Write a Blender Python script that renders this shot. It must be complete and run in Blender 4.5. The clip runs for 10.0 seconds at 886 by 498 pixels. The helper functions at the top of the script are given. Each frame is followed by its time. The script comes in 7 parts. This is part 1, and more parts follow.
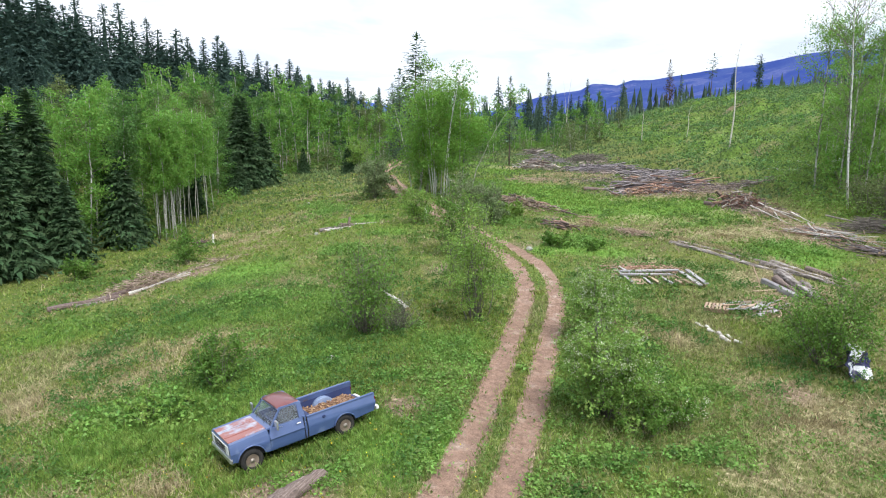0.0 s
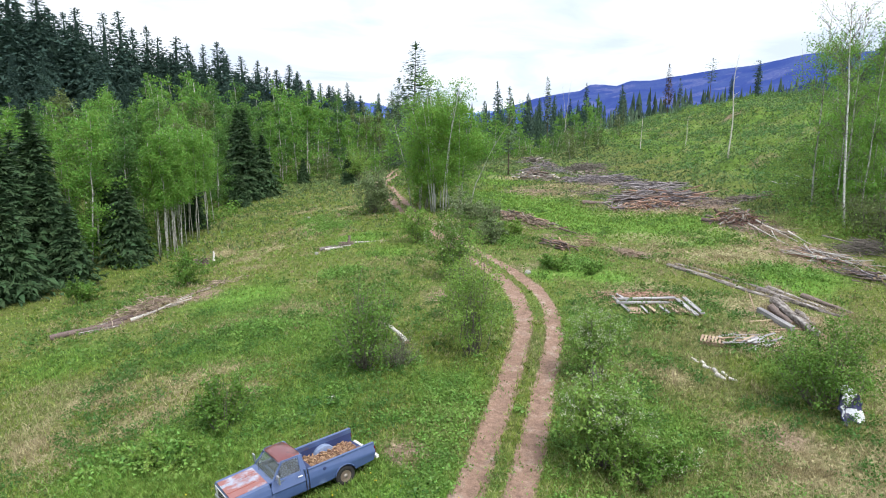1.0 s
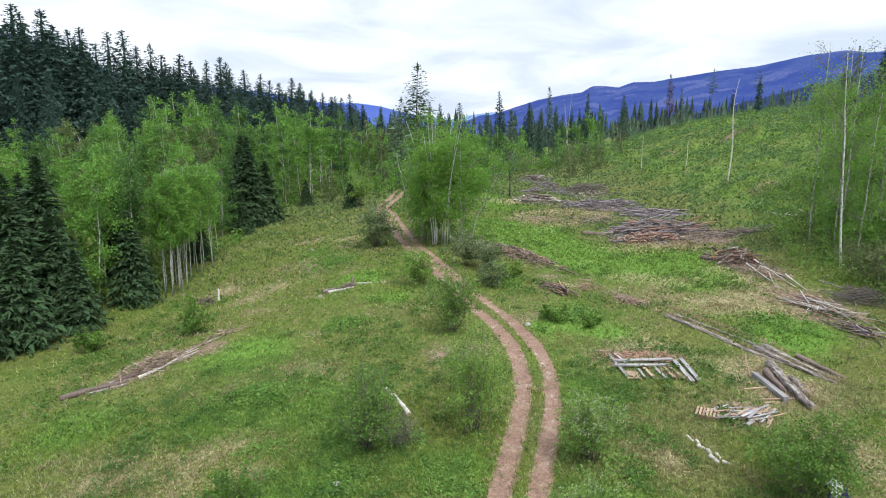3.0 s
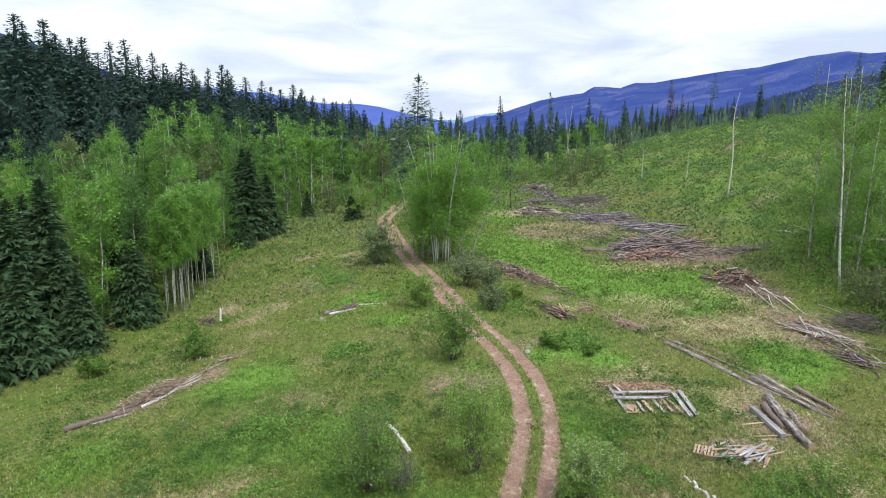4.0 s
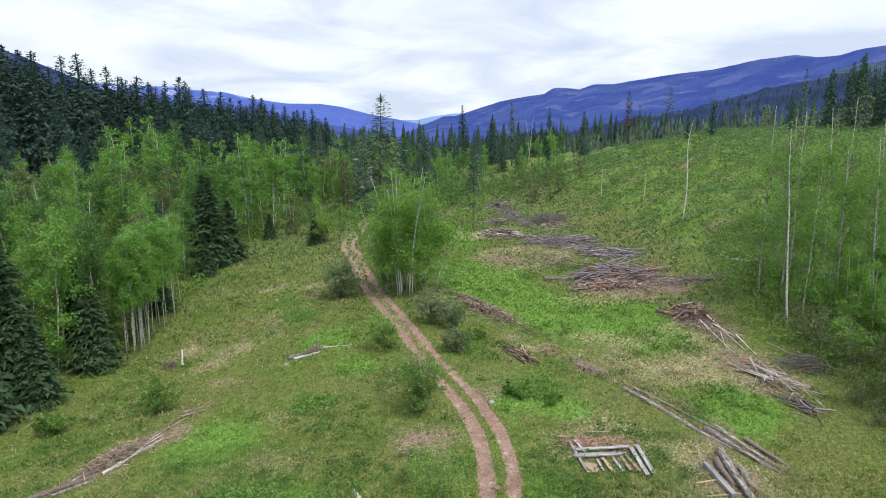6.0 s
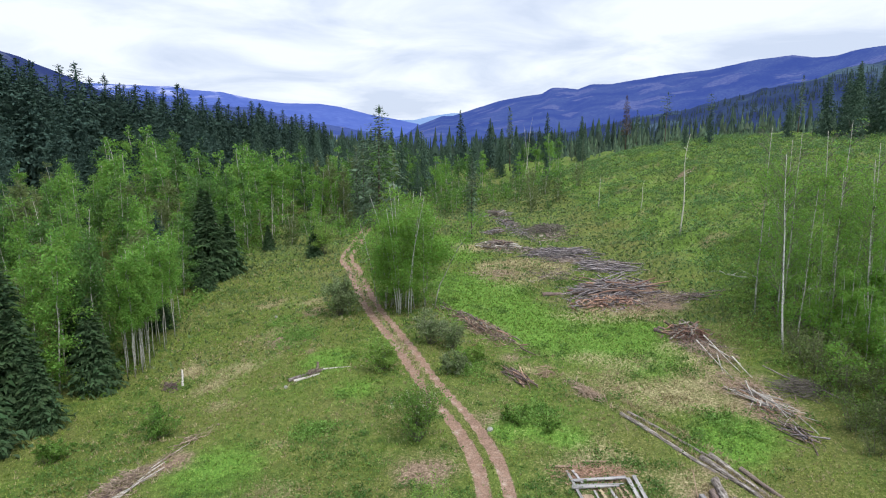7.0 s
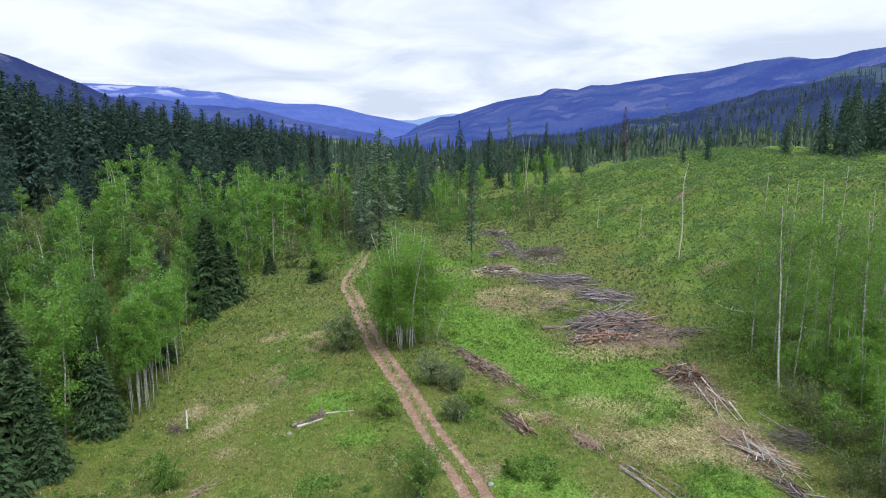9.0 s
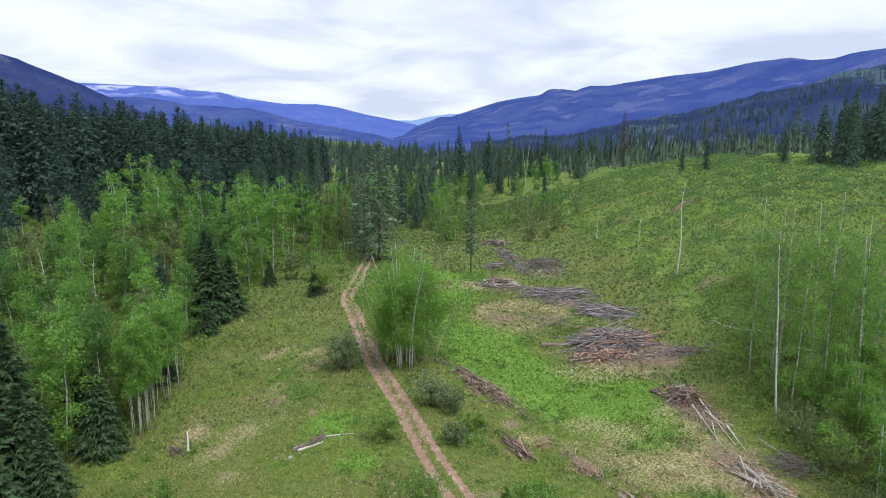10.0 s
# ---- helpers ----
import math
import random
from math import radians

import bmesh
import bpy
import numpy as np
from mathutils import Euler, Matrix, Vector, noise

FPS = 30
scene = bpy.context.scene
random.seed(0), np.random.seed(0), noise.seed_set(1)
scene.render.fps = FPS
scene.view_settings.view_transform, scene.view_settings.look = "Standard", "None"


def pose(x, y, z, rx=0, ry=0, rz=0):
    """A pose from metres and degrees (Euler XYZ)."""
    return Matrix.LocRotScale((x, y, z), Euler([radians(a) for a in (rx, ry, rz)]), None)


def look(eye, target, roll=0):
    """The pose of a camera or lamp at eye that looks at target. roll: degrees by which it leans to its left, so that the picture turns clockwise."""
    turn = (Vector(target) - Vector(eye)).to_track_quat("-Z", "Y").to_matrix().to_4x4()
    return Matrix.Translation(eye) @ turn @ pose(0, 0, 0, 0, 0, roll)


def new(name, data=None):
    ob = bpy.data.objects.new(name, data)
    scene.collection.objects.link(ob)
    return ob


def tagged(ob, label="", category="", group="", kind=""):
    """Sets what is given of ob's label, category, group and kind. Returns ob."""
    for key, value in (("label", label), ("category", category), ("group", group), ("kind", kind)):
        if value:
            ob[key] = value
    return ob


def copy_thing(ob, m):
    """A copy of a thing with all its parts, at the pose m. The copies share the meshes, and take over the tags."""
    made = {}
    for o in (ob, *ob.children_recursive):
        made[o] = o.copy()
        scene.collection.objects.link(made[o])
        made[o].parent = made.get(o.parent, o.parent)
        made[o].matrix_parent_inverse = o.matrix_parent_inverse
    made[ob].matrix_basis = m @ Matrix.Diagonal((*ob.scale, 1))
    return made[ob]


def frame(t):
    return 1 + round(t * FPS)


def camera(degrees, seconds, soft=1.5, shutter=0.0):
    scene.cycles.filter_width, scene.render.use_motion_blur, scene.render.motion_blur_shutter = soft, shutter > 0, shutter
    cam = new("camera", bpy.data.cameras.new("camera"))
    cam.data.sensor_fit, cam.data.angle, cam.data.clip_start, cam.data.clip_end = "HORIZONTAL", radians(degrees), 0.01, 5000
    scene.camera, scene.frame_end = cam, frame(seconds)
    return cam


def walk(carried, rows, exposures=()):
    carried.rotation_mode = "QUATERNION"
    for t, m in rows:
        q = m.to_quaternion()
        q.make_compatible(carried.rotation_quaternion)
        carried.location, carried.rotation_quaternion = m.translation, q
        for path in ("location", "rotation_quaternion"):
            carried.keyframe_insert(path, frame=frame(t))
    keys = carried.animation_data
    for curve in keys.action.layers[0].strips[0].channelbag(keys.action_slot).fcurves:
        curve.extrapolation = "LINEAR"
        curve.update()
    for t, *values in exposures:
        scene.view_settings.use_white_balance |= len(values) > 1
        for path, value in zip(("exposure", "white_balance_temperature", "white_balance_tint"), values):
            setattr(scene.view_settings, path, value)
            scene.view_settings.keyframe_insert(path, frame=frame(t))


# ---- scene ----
# ---------------------------------------------------------------- camera
cam = camera(70.6, 10.0, soft=1.1)
METRES, EYE, TILT, LEAN, TURN = 22.8, 10.15, -10.4, 0.0, 0.0
ROWS = [
    (0.0, 0.0, 0.0, 0.0, 0.0, 0.0, -0.0),
    (0.5, 0.0015, -0.0073, 0.04, -0.07, 0.04, 0.06),
    (1.0, 0.0022, -0.0176, 0.0798, -0.02, 0.04, 0.09),
    (1.5, 0.0017, -0.0271, 0.1216, 0.1, 0.09, 0.12),
    (2.0, 0.0024, -0.0377, 0.166, 0.11, 0.11, 0.16),
    (2.5, 0.0043, -0.0478, 0.2125, 0.13, 0.12, 0.19),
    (4.0, 0.0087, -0.0716, 0.357, 0.3, 0.18, 0.19),
    (4.5, 0.0102, -0.0794, 0.4038, -0.98, 0.19, 0.44),
    (5.0, 0.0105, -0.085, 0.451, -1.63, 0.21, 0.57),
    (5.5, 0.0103, -0.0932, 0.4988, -2.61, 0.17, 0.72),
    (7.0, 0.0067, -0.1236, 0.6535, -3.2, 0.07, 0.83),
    (7.5, 0.0036, -0.1347, 0.7065, -3.25, 0.07, 0.82),
    (8.0, 0.0006, -0.1458, 0.7586, -3.3, 0.07, 0.81),
    (8.5, -0.0028, -0.1562, 0.8125, -3.32, 0.05, 0.8),
    (9.0, -0.0047, -0.1634, 0.8692, -3.32, 0.05, 0.79),
    (9.5, -0.0076, -0.1727, 0.9253, -3.37, 0.07, 0.77),
    (10.0, -0.0079, -0.1809, 0.9822, -3.4, 0.04, 0.74),
]
walk(cam, [(t, pose(0, 0, EYE, TILT, LEAN, TURN) @ pose(METRES * x, METRES * y, METRES * z, 90 + pitch, roll, yaw)) for t, x, y, z, yaw, pitch, roll in ROWS], exposures=[(0.0, 0.56), (2.5, 0.40), (5.0, 0.25), (10.0, 0.20)])

# ---------------------------------------------------------------- sky and sun
SUN_FROM = Vector((0.35, -0.45, 0.95)).normalized()
world = bpy.data.worlds.new("overcast_sky")
scene.world = world
world.use_nodes = True
wn, wl = world.node_tree.nodes, world.node_tree.links
wn.clear()


def wnode(kind, **values):
    n = wn.new(kind)
    for key, value in values.items():
        if key.startswith("in_"):
            n.inputs[int(key[3:])].default_value = value
    return n


w_out = wn.new("ShaderNodeOutputWorld")
w_bg = wnode("ShaderNodeBackground", in_1=0.1)
w_sky = wn.new("ShaderNodeTexSky")
w_sky.sky_type, w_sky.sun_disc = "NISHITA", False
w_sky.sun_elevation = math.asin(SUN_FROM.z)
w_sky.sun_rotation = math.atan2(SUN_FROM.x, SUN_FROM.y)
w_co = wn.new("ShaderNodeTexCoord")
w_sep = wn.new("ShaderNodeSeparateXYZ")
wl.new(w_co.outputs["Generated"], w_sep.inputs[0])
w_up = wn.new("ShaderNodeMath")
w_up.operation = "ADD"
w_up.inputs[1].default_value = 0.16
w_max = wn.new("ShaderNodeMath")
w_max.operation = "MAXIMUM"
w_max.inputs[1].default_value = 0.0
wl.new(w_sep.outputs[2], w_max.inputs[0])
wl.new(w_max.outputs[0], w_up.inputs[0])
w_div = []
for i in (0, 1):
    d = wn.new("ShaderNodeMath")
    d.operation = "DIVIDE"
    wl.new(w_sep.outputs[i], d.inputs[0])
    wl.new(w_up.outputs[0], d.inputs[1])
    w_div.append(d)
w_com = wn.new("ShaderNodeCombineXYZ")
wl.new(w_div[0].outputs[0], w_com.inputs[0])
wl.new(w_div[1].outputs[0], w_com.inputs[1])
w_n1 = wn.new("ShaderNodeTexNoise")
w_n1.inputs["Scale"].default_value = 1.15
w_n1.inputs["Detail"].default_value = 6.0
w_n1.inputs["Roughness"].default_value = 0.55
w_n1.inputs["Distortion"].default_value = 0.5
wl.new(w_com.outputs[0], w_n1.inputs["Vector"])
w_ramp = wn.new("ShaderNodeValToRGB")
w_ramp.color_ramp.elements[0].position, w_ramp.color_ramp.elements[0].color = 0.36, (5.9, 6.7, 8.3, 1)
w_ramp.color_ramp.elements[1].position, w_ramp.color_ramp.elements[1].color = 0.60, (8.7, 9.3, 10.3, 1)
wl.new(w_n1.outputs["Fac"], w_ramp.inputs[0])
w_mix = wn.new("ShaderNodeMix")
w_mix.data_type = "RGBA"
w_mix.inputs[0].default_value = 0.93
wl.new(w_sky.outputs[0], w_mix.inputs[6])
wl.new(w_ramp.outputs[0], w_mix.inputs[7])
wl.new(w_mix.outputs[2], w_bg.inputs[0])
wl.new(w_bg.outputs[0], w_out.inputs[0])

sun = new("sun", bpy.data.lights.new("sun", "SUN"))
sun.data.energy, sun.data.angle, sun.data.color = 2.9, radians(28), (1.0, 0.98, 0.95)
sun.matrix_world = look(SUN_FROM * 200, (0, 0, 0))


# ---------------------------------------------------------------- materials
def surf(name, cols, scale=4.0, fine=40.0, rough=0.8, bump=0.3, metal=0.0, rnd="", spread=0.25, thin=0.0, stretch=(1, 1, 1), grain=0.35, rough_var=0.1, emit=None):
    """A material: colours mixed by a coarse noise, broken by a fine one, with relief; rnd: 'island' or 'object' gives each piece its own shade."""
    m = bpy.data.materials.new(name)
    m.use_nodes = True
    n, l = m.node_tree.nodes, m.node_tree.links
    bsdf, out = n["Principled BSDF"], n["Material Output"]
    co = n.new("ShaderNodeTexCoord")
    mp = n.new("ShaderNodeMapping")
    mp.inputs["Scale"].default_value = stretch
    l.new(co.outputs["Object"], mp.inputs["Vector"])
    a, b = n.new("ShaderNodeTexNoise"), n.new("ShaderNodeTexNoise")
    a.inputs["Scale"].default_value, a.inputs["Detail"].default_value = scale, 5.0
    b.inputs["Scale"].default_value, b.inputs["Detail"].default_value = fine, 3.0
    l.new(mp.outputs[0], a.inputs["Vector"])
    l.new(mp.outputs[0], b.inputs["Vector"])
    ramp = n.new("ShaderNodeValToRGB")
    e = ramp.color_ramp.elements
    while len(e) < len(cols):
        e.new(0.5)
    for i, c in enumerate(cols):
        e[i].position = 0.3 + 0.4 * i / max(1, len(cols) - 1)
        e[i].color = (*c, 1)
    l.new(a.outputs["Fac"], ramp.inputs[0])
    hsv = n.new("ShaderNodeHueSaturation")
    l.new(ramp.outputs[0], hsv.inputs["Color"])
    add = n.new("ShaderNodeMath")
    add.operation = "MULTIPLY_ADD"
    add.inputs[1].default_value, add.inputs[2].default_value = grain * 2, 1 - grain
    l.new(b.outputs["Fac"], add.inputs[0])
    val = add
    if rnd:
        src = n.new("ShaderNodeNewGeometry") if rnd == "island" else n.new("ShaderNodeObjectInfo")
        r = src.outputs["Random Per Island"] if rnd == "island" else src.outputs["Random"]
        k = n.new("ShaderNodeMath")
        k.operation = "MULTIPLY_ADD"
        k.inputs[1].default_value, k.inputs[2].default_value = spread * 2, 1 - spread
        l.new(r, k.inputs[0])
        val = n.new("ShaderNodeMath")
        val.operation = "MULTIPLY"
        l.new(k.outputs[0], val.inputs[0])
        l.new(add.outputs[0], val.inputs[1])
        hue = n.new("ShaderNodeMath")
        hue.operation = "MULTIPLY_ADD"
        hue.inputs[1].default_value, hue.inputs[2].default_value = 0.035, 0.4825
        l.new(r, hue.inputs[0])
        l.new(hue.outputs[0], hsv.inputs["Hue"])
    l.new(val.outputs[0], hsv.inputs["Value"])
    l.new(hsv.outputs[0], bsdf.inputs["Base Color"])
    rv = n.new("ShaderNodeMath")
    rv.operation = "MULTIPLY_ADD"
    rv.inputs[1].default_value, rv.inputs[2].default_value = rough_var * 2, rough - rough_var
    l.new(a.outputs["Fac"], rv.inputs[0])
    l.new(rv.outputs[0], bsdf.inputs["Roughness"])
    bsdf.inputs["Metallic"].default_value = metal
    bsdf.inputs["Specular IOR Level"].default_value = 0.3
    if bump:
        bp = n.new("ShaderNodeBump")
        bp.inputs["Strength"].default_value, bp.inputs["Distance"].default_value = bump, 0.02
        l.new(b.outputs["Fac"], bp.inputs["Height"])
        l.new(bp.outputs[0], bsdf.inputs["Normal"])
    if thin:
        tr, mx = n.new("ShaderNodeBsdfTranslucent"), n.new("ShaderNodeMixShader")
        l.new(hsv.outputs[0], tr.inputs["Color"])
        mx.inputs[0].default_value = thin
        l.new(bsdf.outputs[0], mx.inputs[1])
        l.new(tr.outputs[0], mx.inputs[2])
        l.new(mx.outputs[0], out.inputs["Surface"])
    return m


def leaf_mat(name, cols, spread=0.33, thin=0.35, rough=0.55):
    return surf(name, cols, scale=0.7, fine=6.0, rough=rough, bump=0.0, rnd="island", spread=spread, thin=thin, grain=0.25)


def grass_mat(name, cols):
    return surf(name, cols, scale=2.4, fine=11.0, rough=0.6, bump=0.0, rnd="island", spread=0.35, thin=0.3, grain=0.45)


M_SPRUCE = leaf_mat("spruce_needles", [(0.029, 0.063, 0.050), (0.053, 0.098, 0.073)], spread=0.22, thin=0.12, rough=0.85)
M_SPRUCE_EDGE = leaf_mat("young_spruce_needles", [(0.033, 0.070, 0.030), (0.064, 0.116, 0.046)], spread=0.18, thin=0.12, rough=0.85)
M_SPRUCE_HEAD = leaf_mat("grey_green_needles", [(0.048, 0.096, 0.066), (0.086, 0.146, 0.094)], spread=0.22, thin=0.15, rough=0.8)
# bluer needles for the valley side, its distance haze put into the colour
M_SPRUCE_HAZED = leaf_mat("hazed_blue_needles", [(0.026, 0.050, 0.062), (0.046, 0.078, 0.088)], thin=0.1, rough=0.8)
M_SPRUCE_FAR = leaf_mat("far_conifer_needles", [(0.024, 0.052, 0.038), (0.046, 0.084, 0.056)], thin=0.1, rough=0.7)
M_PINE = leaf_mat("pine_needles", [(0.074, 0.124, 0.076), (0.124, 0.184, 0.108)], thin=0.15, rough=0.7)
M_RUST = leaf_mat("rusty_dead_needles", [(0.075, 0.052, 0.036), (0.11, 0.075, 0.05)], thin=0.1)
M_ASPEN = leaf_mat("aspen_leaves", [(0.120, 0.262, 0.044), (0.212, 0.395, 0.072)], spread=0.22, thin=0.42)
M_ASPEN_DIM = leaf_mat("alder_leaves", [(0.064, 0.155, 0.034), (0.125, 0.245, 0.058)], spread=0.22, thin=0.4)
M_ASPEN_OLIVE = leaf_mat("half_open_aspen_buds", [(0.105, 0.150, 0.050), (0.185, 0.235, 0.085)], spread=0.22, thin=0.4)
M_BIRCH = leaf_mat("birch_leaves", [(0.138, 0.292, 0.046), (0.235, 0.415, 0.078)], spread=0.22, thin=0.46)
M_WILLOW = leaf_mat("willow_leaves", [(0.131, 0.189, 0.072), (0.232, 0.290, 0.145)])
M_BUSH = leaf_mat("shrub_leaves", [(0.088, 0.180, 0.030), (0.175, 0.300, 0.056)], spread=0.3)
M_BUSH_MID = leaf_mat("blossoming_shrub_leaves", [(0.140, 0.250, 0.050), (0.260, 0.390, 0.090)], spread=0.3)
M_BUSH_YEL = leaf_mat("young_shrub_leaves", [(0.150, 0.270, 0.050), (0.265, 0.395, 0.086)], spread=0.25)
M_BLOSSOM = leaf_mat("cream_blossom", [(0.52, 0.55, 0.38), (0.70, 0.71, 0.56)], spread=0.15)
M_TWIG = surf("grey_twigs", [(0.10, 0.085, 0.07), (0.19, 0.17, 0.15)], scale=3, fine=30, rough=0.9, bump=0.2)
M_DRYBRUSH = surf("dry_tan_brush", [(0.22, 0.155, 0.115), (0.36, 0.27, 0.20), (0.48, 0.38, 0.30)], scale=3, fine=30, rough=0.9, bump=0.2)
M_BARK = surf("dark_bark", [(0.06, 0.045, 0.035), (0.14, 0.11, 0.09)], scale=3, fine=20, rough=0.95, bump=0.5, stretch=(3, 3, 0.6))
M_WHITEBARK = surf("pale_aspen_bark", [(0.16, 0.15, 0.13), (0.42, 0.41, 0.37), (0.58, 0.57, 0.53)], scale=2.2, fine=14, rough=0.8, bump=0.2, stretch=(1, 1, 1.8))
M_BIRCHBARK = surf("white_birch_bark", [(0.30, 0.29, 0.28), (0.58, 0.57, 0.55), (0.74, 0.73, 0.71)], scale=2.2, fine=14, rough=0.8, bump=0.2, stretch=(1, 1, 2.2))
M_SNAG = surf("bleached_dead_wood", [(0.42, 0.39, 0.34), (0.66, 0.63, 0.57)], scale=2, fine=18, rough=0.85, bump=0.3, stretch=(3, 3, 0.5))
M_GRASS = grass_mat("meadow_grass", [(0.080, 0.128, 0.018), (0.212, 0.285, 0.050), (0.415, 0.445, 0.145)])
M_HILLGRASS = grass_mat("far_meadow_grass", [(0.075, 0.130, 0.042), (0.132, 0.196, 0.074), (0.235, 0.285, 0.130)])
M_LUSH = grass_mat("lush_green_grass", [(0.084, 0.168, 0.025), (0.182, 0.298, 0.056), (0.320, 0.435, 0.108)])
M_STRAW = leaf_mat("dry_straw_grass", [(0.28, 0.235, 0.12), (0.46, 0.39, 0.24)], spread=0.35, thin=0.25)
M_PALEGRASS = grass_mat("yellowish_grass", [(0.130, 0.150, 0.050), (0.270, 0.285, 0.115), (0.470, 0.440, 0.230)])
M_SCRUB = leaf_mat("low_scrub_leaves", [(0.084, 0.182, 0.056), (0.148, 0.275, 0.092)], spread=0.2)
M_WEED = leaf_mat("weed_leaves", [(0.100, 0.190, 0.042), (0.200, 0.315, 0.074)], spread=0.4)
M_WEED_DARK = leaf_mat("dark_weed_leaves", [(0.080, 0.158, 0.034), (0.150, 0.250, 0.058)], spread=0.3)
M_CLOVER = leaf_mat("clover_leaves", [(0.110, 0.225, 0.042), (0.200, 0.335, 0.070)], spread=0.35, thin=0.2)
M_FLOWER = leaf_mat("yellow_flowers", [(0.7, 0.5, 0.03), (0.8, 0.65, 0.06)], spread=0.1)


def ground_mat():
    m = bpy.data.materials.new("meadow_ground")
    m.use_nodes = True
    n, l = m.node_tree.nodes, m.node_tree.links
    bsdf = n["Principled BSDF"]
    geo = n.new("ShaderNodeNewGeometry")

    def tex(scale, detail=5.0, rough=0.55):
        t = n.new("ShaderNodeTexNoise")
        t.inputs["Scale"].default_value, t.inputs["Detail"].default_value, t.inputs["Roughness"].default_value = scale, detail, rough
        l.new(geo.outputs["Position"], t.inputs["Vector"])
        return t.outputs["Fac"]

    def ramp(src, stops):
        r = n.new("ShaderNodeValToRGB")
        e = r.color_ramp.elements
        while len(e) < len(stops):
            e.new(0.5)
        for i, (p, c) in enumerate(stops):
            e[i].position, e[i].color = p, (*c, 1)
        l.new(src, r.inputs[0])
        return r.outputs[0]

    def mix(fac, a, b):
        x = n.new("ShaderNodeMix")
        x.data_type = "RGBA"
        l.new(fac, x.inputs[0])
        l.new(a, x.inputs[6])
        l.new(b, x.inputs[7])
        return x.outputs[2]

    def mask(name, noise, gain=2.2, soft=0.28):
        """An attribute of the sheet, its edge broken by a noise."""
        a = n.new("ShaderNodeAttribute")
        a.attribute_name = name
        s = n.new("ShaderNodeMath")
        s.operation = "MULTIPLY_ADD"
        s.inputs[1].default_value, s.inputs[2].default_value = gain * 0.5, -gain * 0.25
        l.new(noise, s.inputs[0])
        k = n.new("ShaderNodeMath")
        k.operation = "ADD"
        l.new(a.outputs["Fac"], k.inputs[0])
        l.new(s.outputs[0], k.inputs[1])
        r = n.new("ShaderNodeMapRange")
        r.interpolation_type = "SMOOTHSTEP"
        r.inputs["From Min"].default_value, r.inputs["From Max"].default_value = 0.5 - soft, 0.5 + soft
        l.new(k.outputs[0], r.inputs["Value"])
        return r.outputs[0]

    big, mid, small, tiny = tex(0.12), tex(1.3, 6.0, 0.6), tex(5.0, 6.0, 0.65), tex(28.0, 4.0, 0.7)
    grass = ramp(mid, [(0.3, (0.044, 0.092, 0.017)), (0.5, (0.098, 0.152, 0.028)), (0.7, (0.190, 0.215, 0.062))])
    olive = ramp(small, [(0.3, (0.062, 0.088, 0.023)), (0.55, (0.138, 0.152, 0.042)), (0.75, (0.270, 0.235, 0.105))])
    col = mix(ramp(big, [(0.35, (0, 0, 0)), (0.65, (1, 1, 1))]), grass, olive)
    lush = ramp(small, [(0.3, (0.064, 0.155, 0.022)), (0.55, (0.130, 0.252, 0.040)), (0.75, (0.205, 0.330, 0.062))])
    col = mix(mask("lush", mid), col, lush)
    straw = ramp(small, [(0.3, (0.15, 0.140, 0.062)), (0.5, (0.28, 0.250, 0.130)), (0.7, (0.46, 0.40, 0.25))])
    col = mix(mask("dry", small, 3.4, 0.4), col, straw)
    brown = ramp(small, [(0.3, (0.115, 0.080, 0.052)), (0.5, (0.225, 0.160, 0.115)), (0.7, (0.36, 0.275, 0.20))])
    col = mix(mask("litter", small, 1.4), col, brown)
    dirt = ramp(mid, [(0.34, (0.200, 0.122, 0.092)), (0.5, (0.285, 0.178, 0.128)), (0.60, (0.325, 0.230, 0.178)), (0.68, (0.50, 0.41, 0.34))])
    dirt2 = ramp(tiny, [(0.3, (0.18, 0.115, 0.085)), (0.7, (0.44, 0.33, 0.26))])
    dmix = n.new("ShaderNodeMix")
    dmix.data_type = "RGBA"
    dmix.inputs[0].default_value = 0.3
    l.new(dirt, dmix.inputs[6])
    l.new(dirt2, dmix.inputs[7])
    col = mix(mask("dirt", small, 1.0, 0.12), col, dmix.outputs[2])
    hsv = n.new("ShaderNodeHueSaturation")
    v = n.new("ShaderNodeMath")
    v.operation = "MULTIPLY_ADD"
    v.inputs[1].default_value, v.inputs[2].default_value = 1.3, -0.35
    l.new(tiny, v.inputs[0])
    v2 = n.new("ShaderNodeMath")
    v2.operation = "MULTIPLY_ADD"
    v2.inputs[1].default_value = 1.4
    l.new(small, v2.inputs[0])
    l.new(v.outputs[0], v2.inputs[2])
    v = v2
    l.new(v.outputs[0], hsv.inputs["Value"])
    l.new(col, hsv.inputs["Color"])
    l.new(hsv.outputs[0], bsdf.inputs["Base Color"])
    bsdf.inputs["Roughness"].default_value = 0.95
    bsdf.inputs["Specular IOR Level"].default_value = 0.15
    bp = n.new("ShaderNodeBump")
    bp.inputs["Strength"].default_value, bp.inputs["Distance"].default_value = 0.9, 0.16
    l.new(small, bp.inputs["Height"])
    l.new(bp.outputs[0], bsdf.inputs["Normal"])
    return m


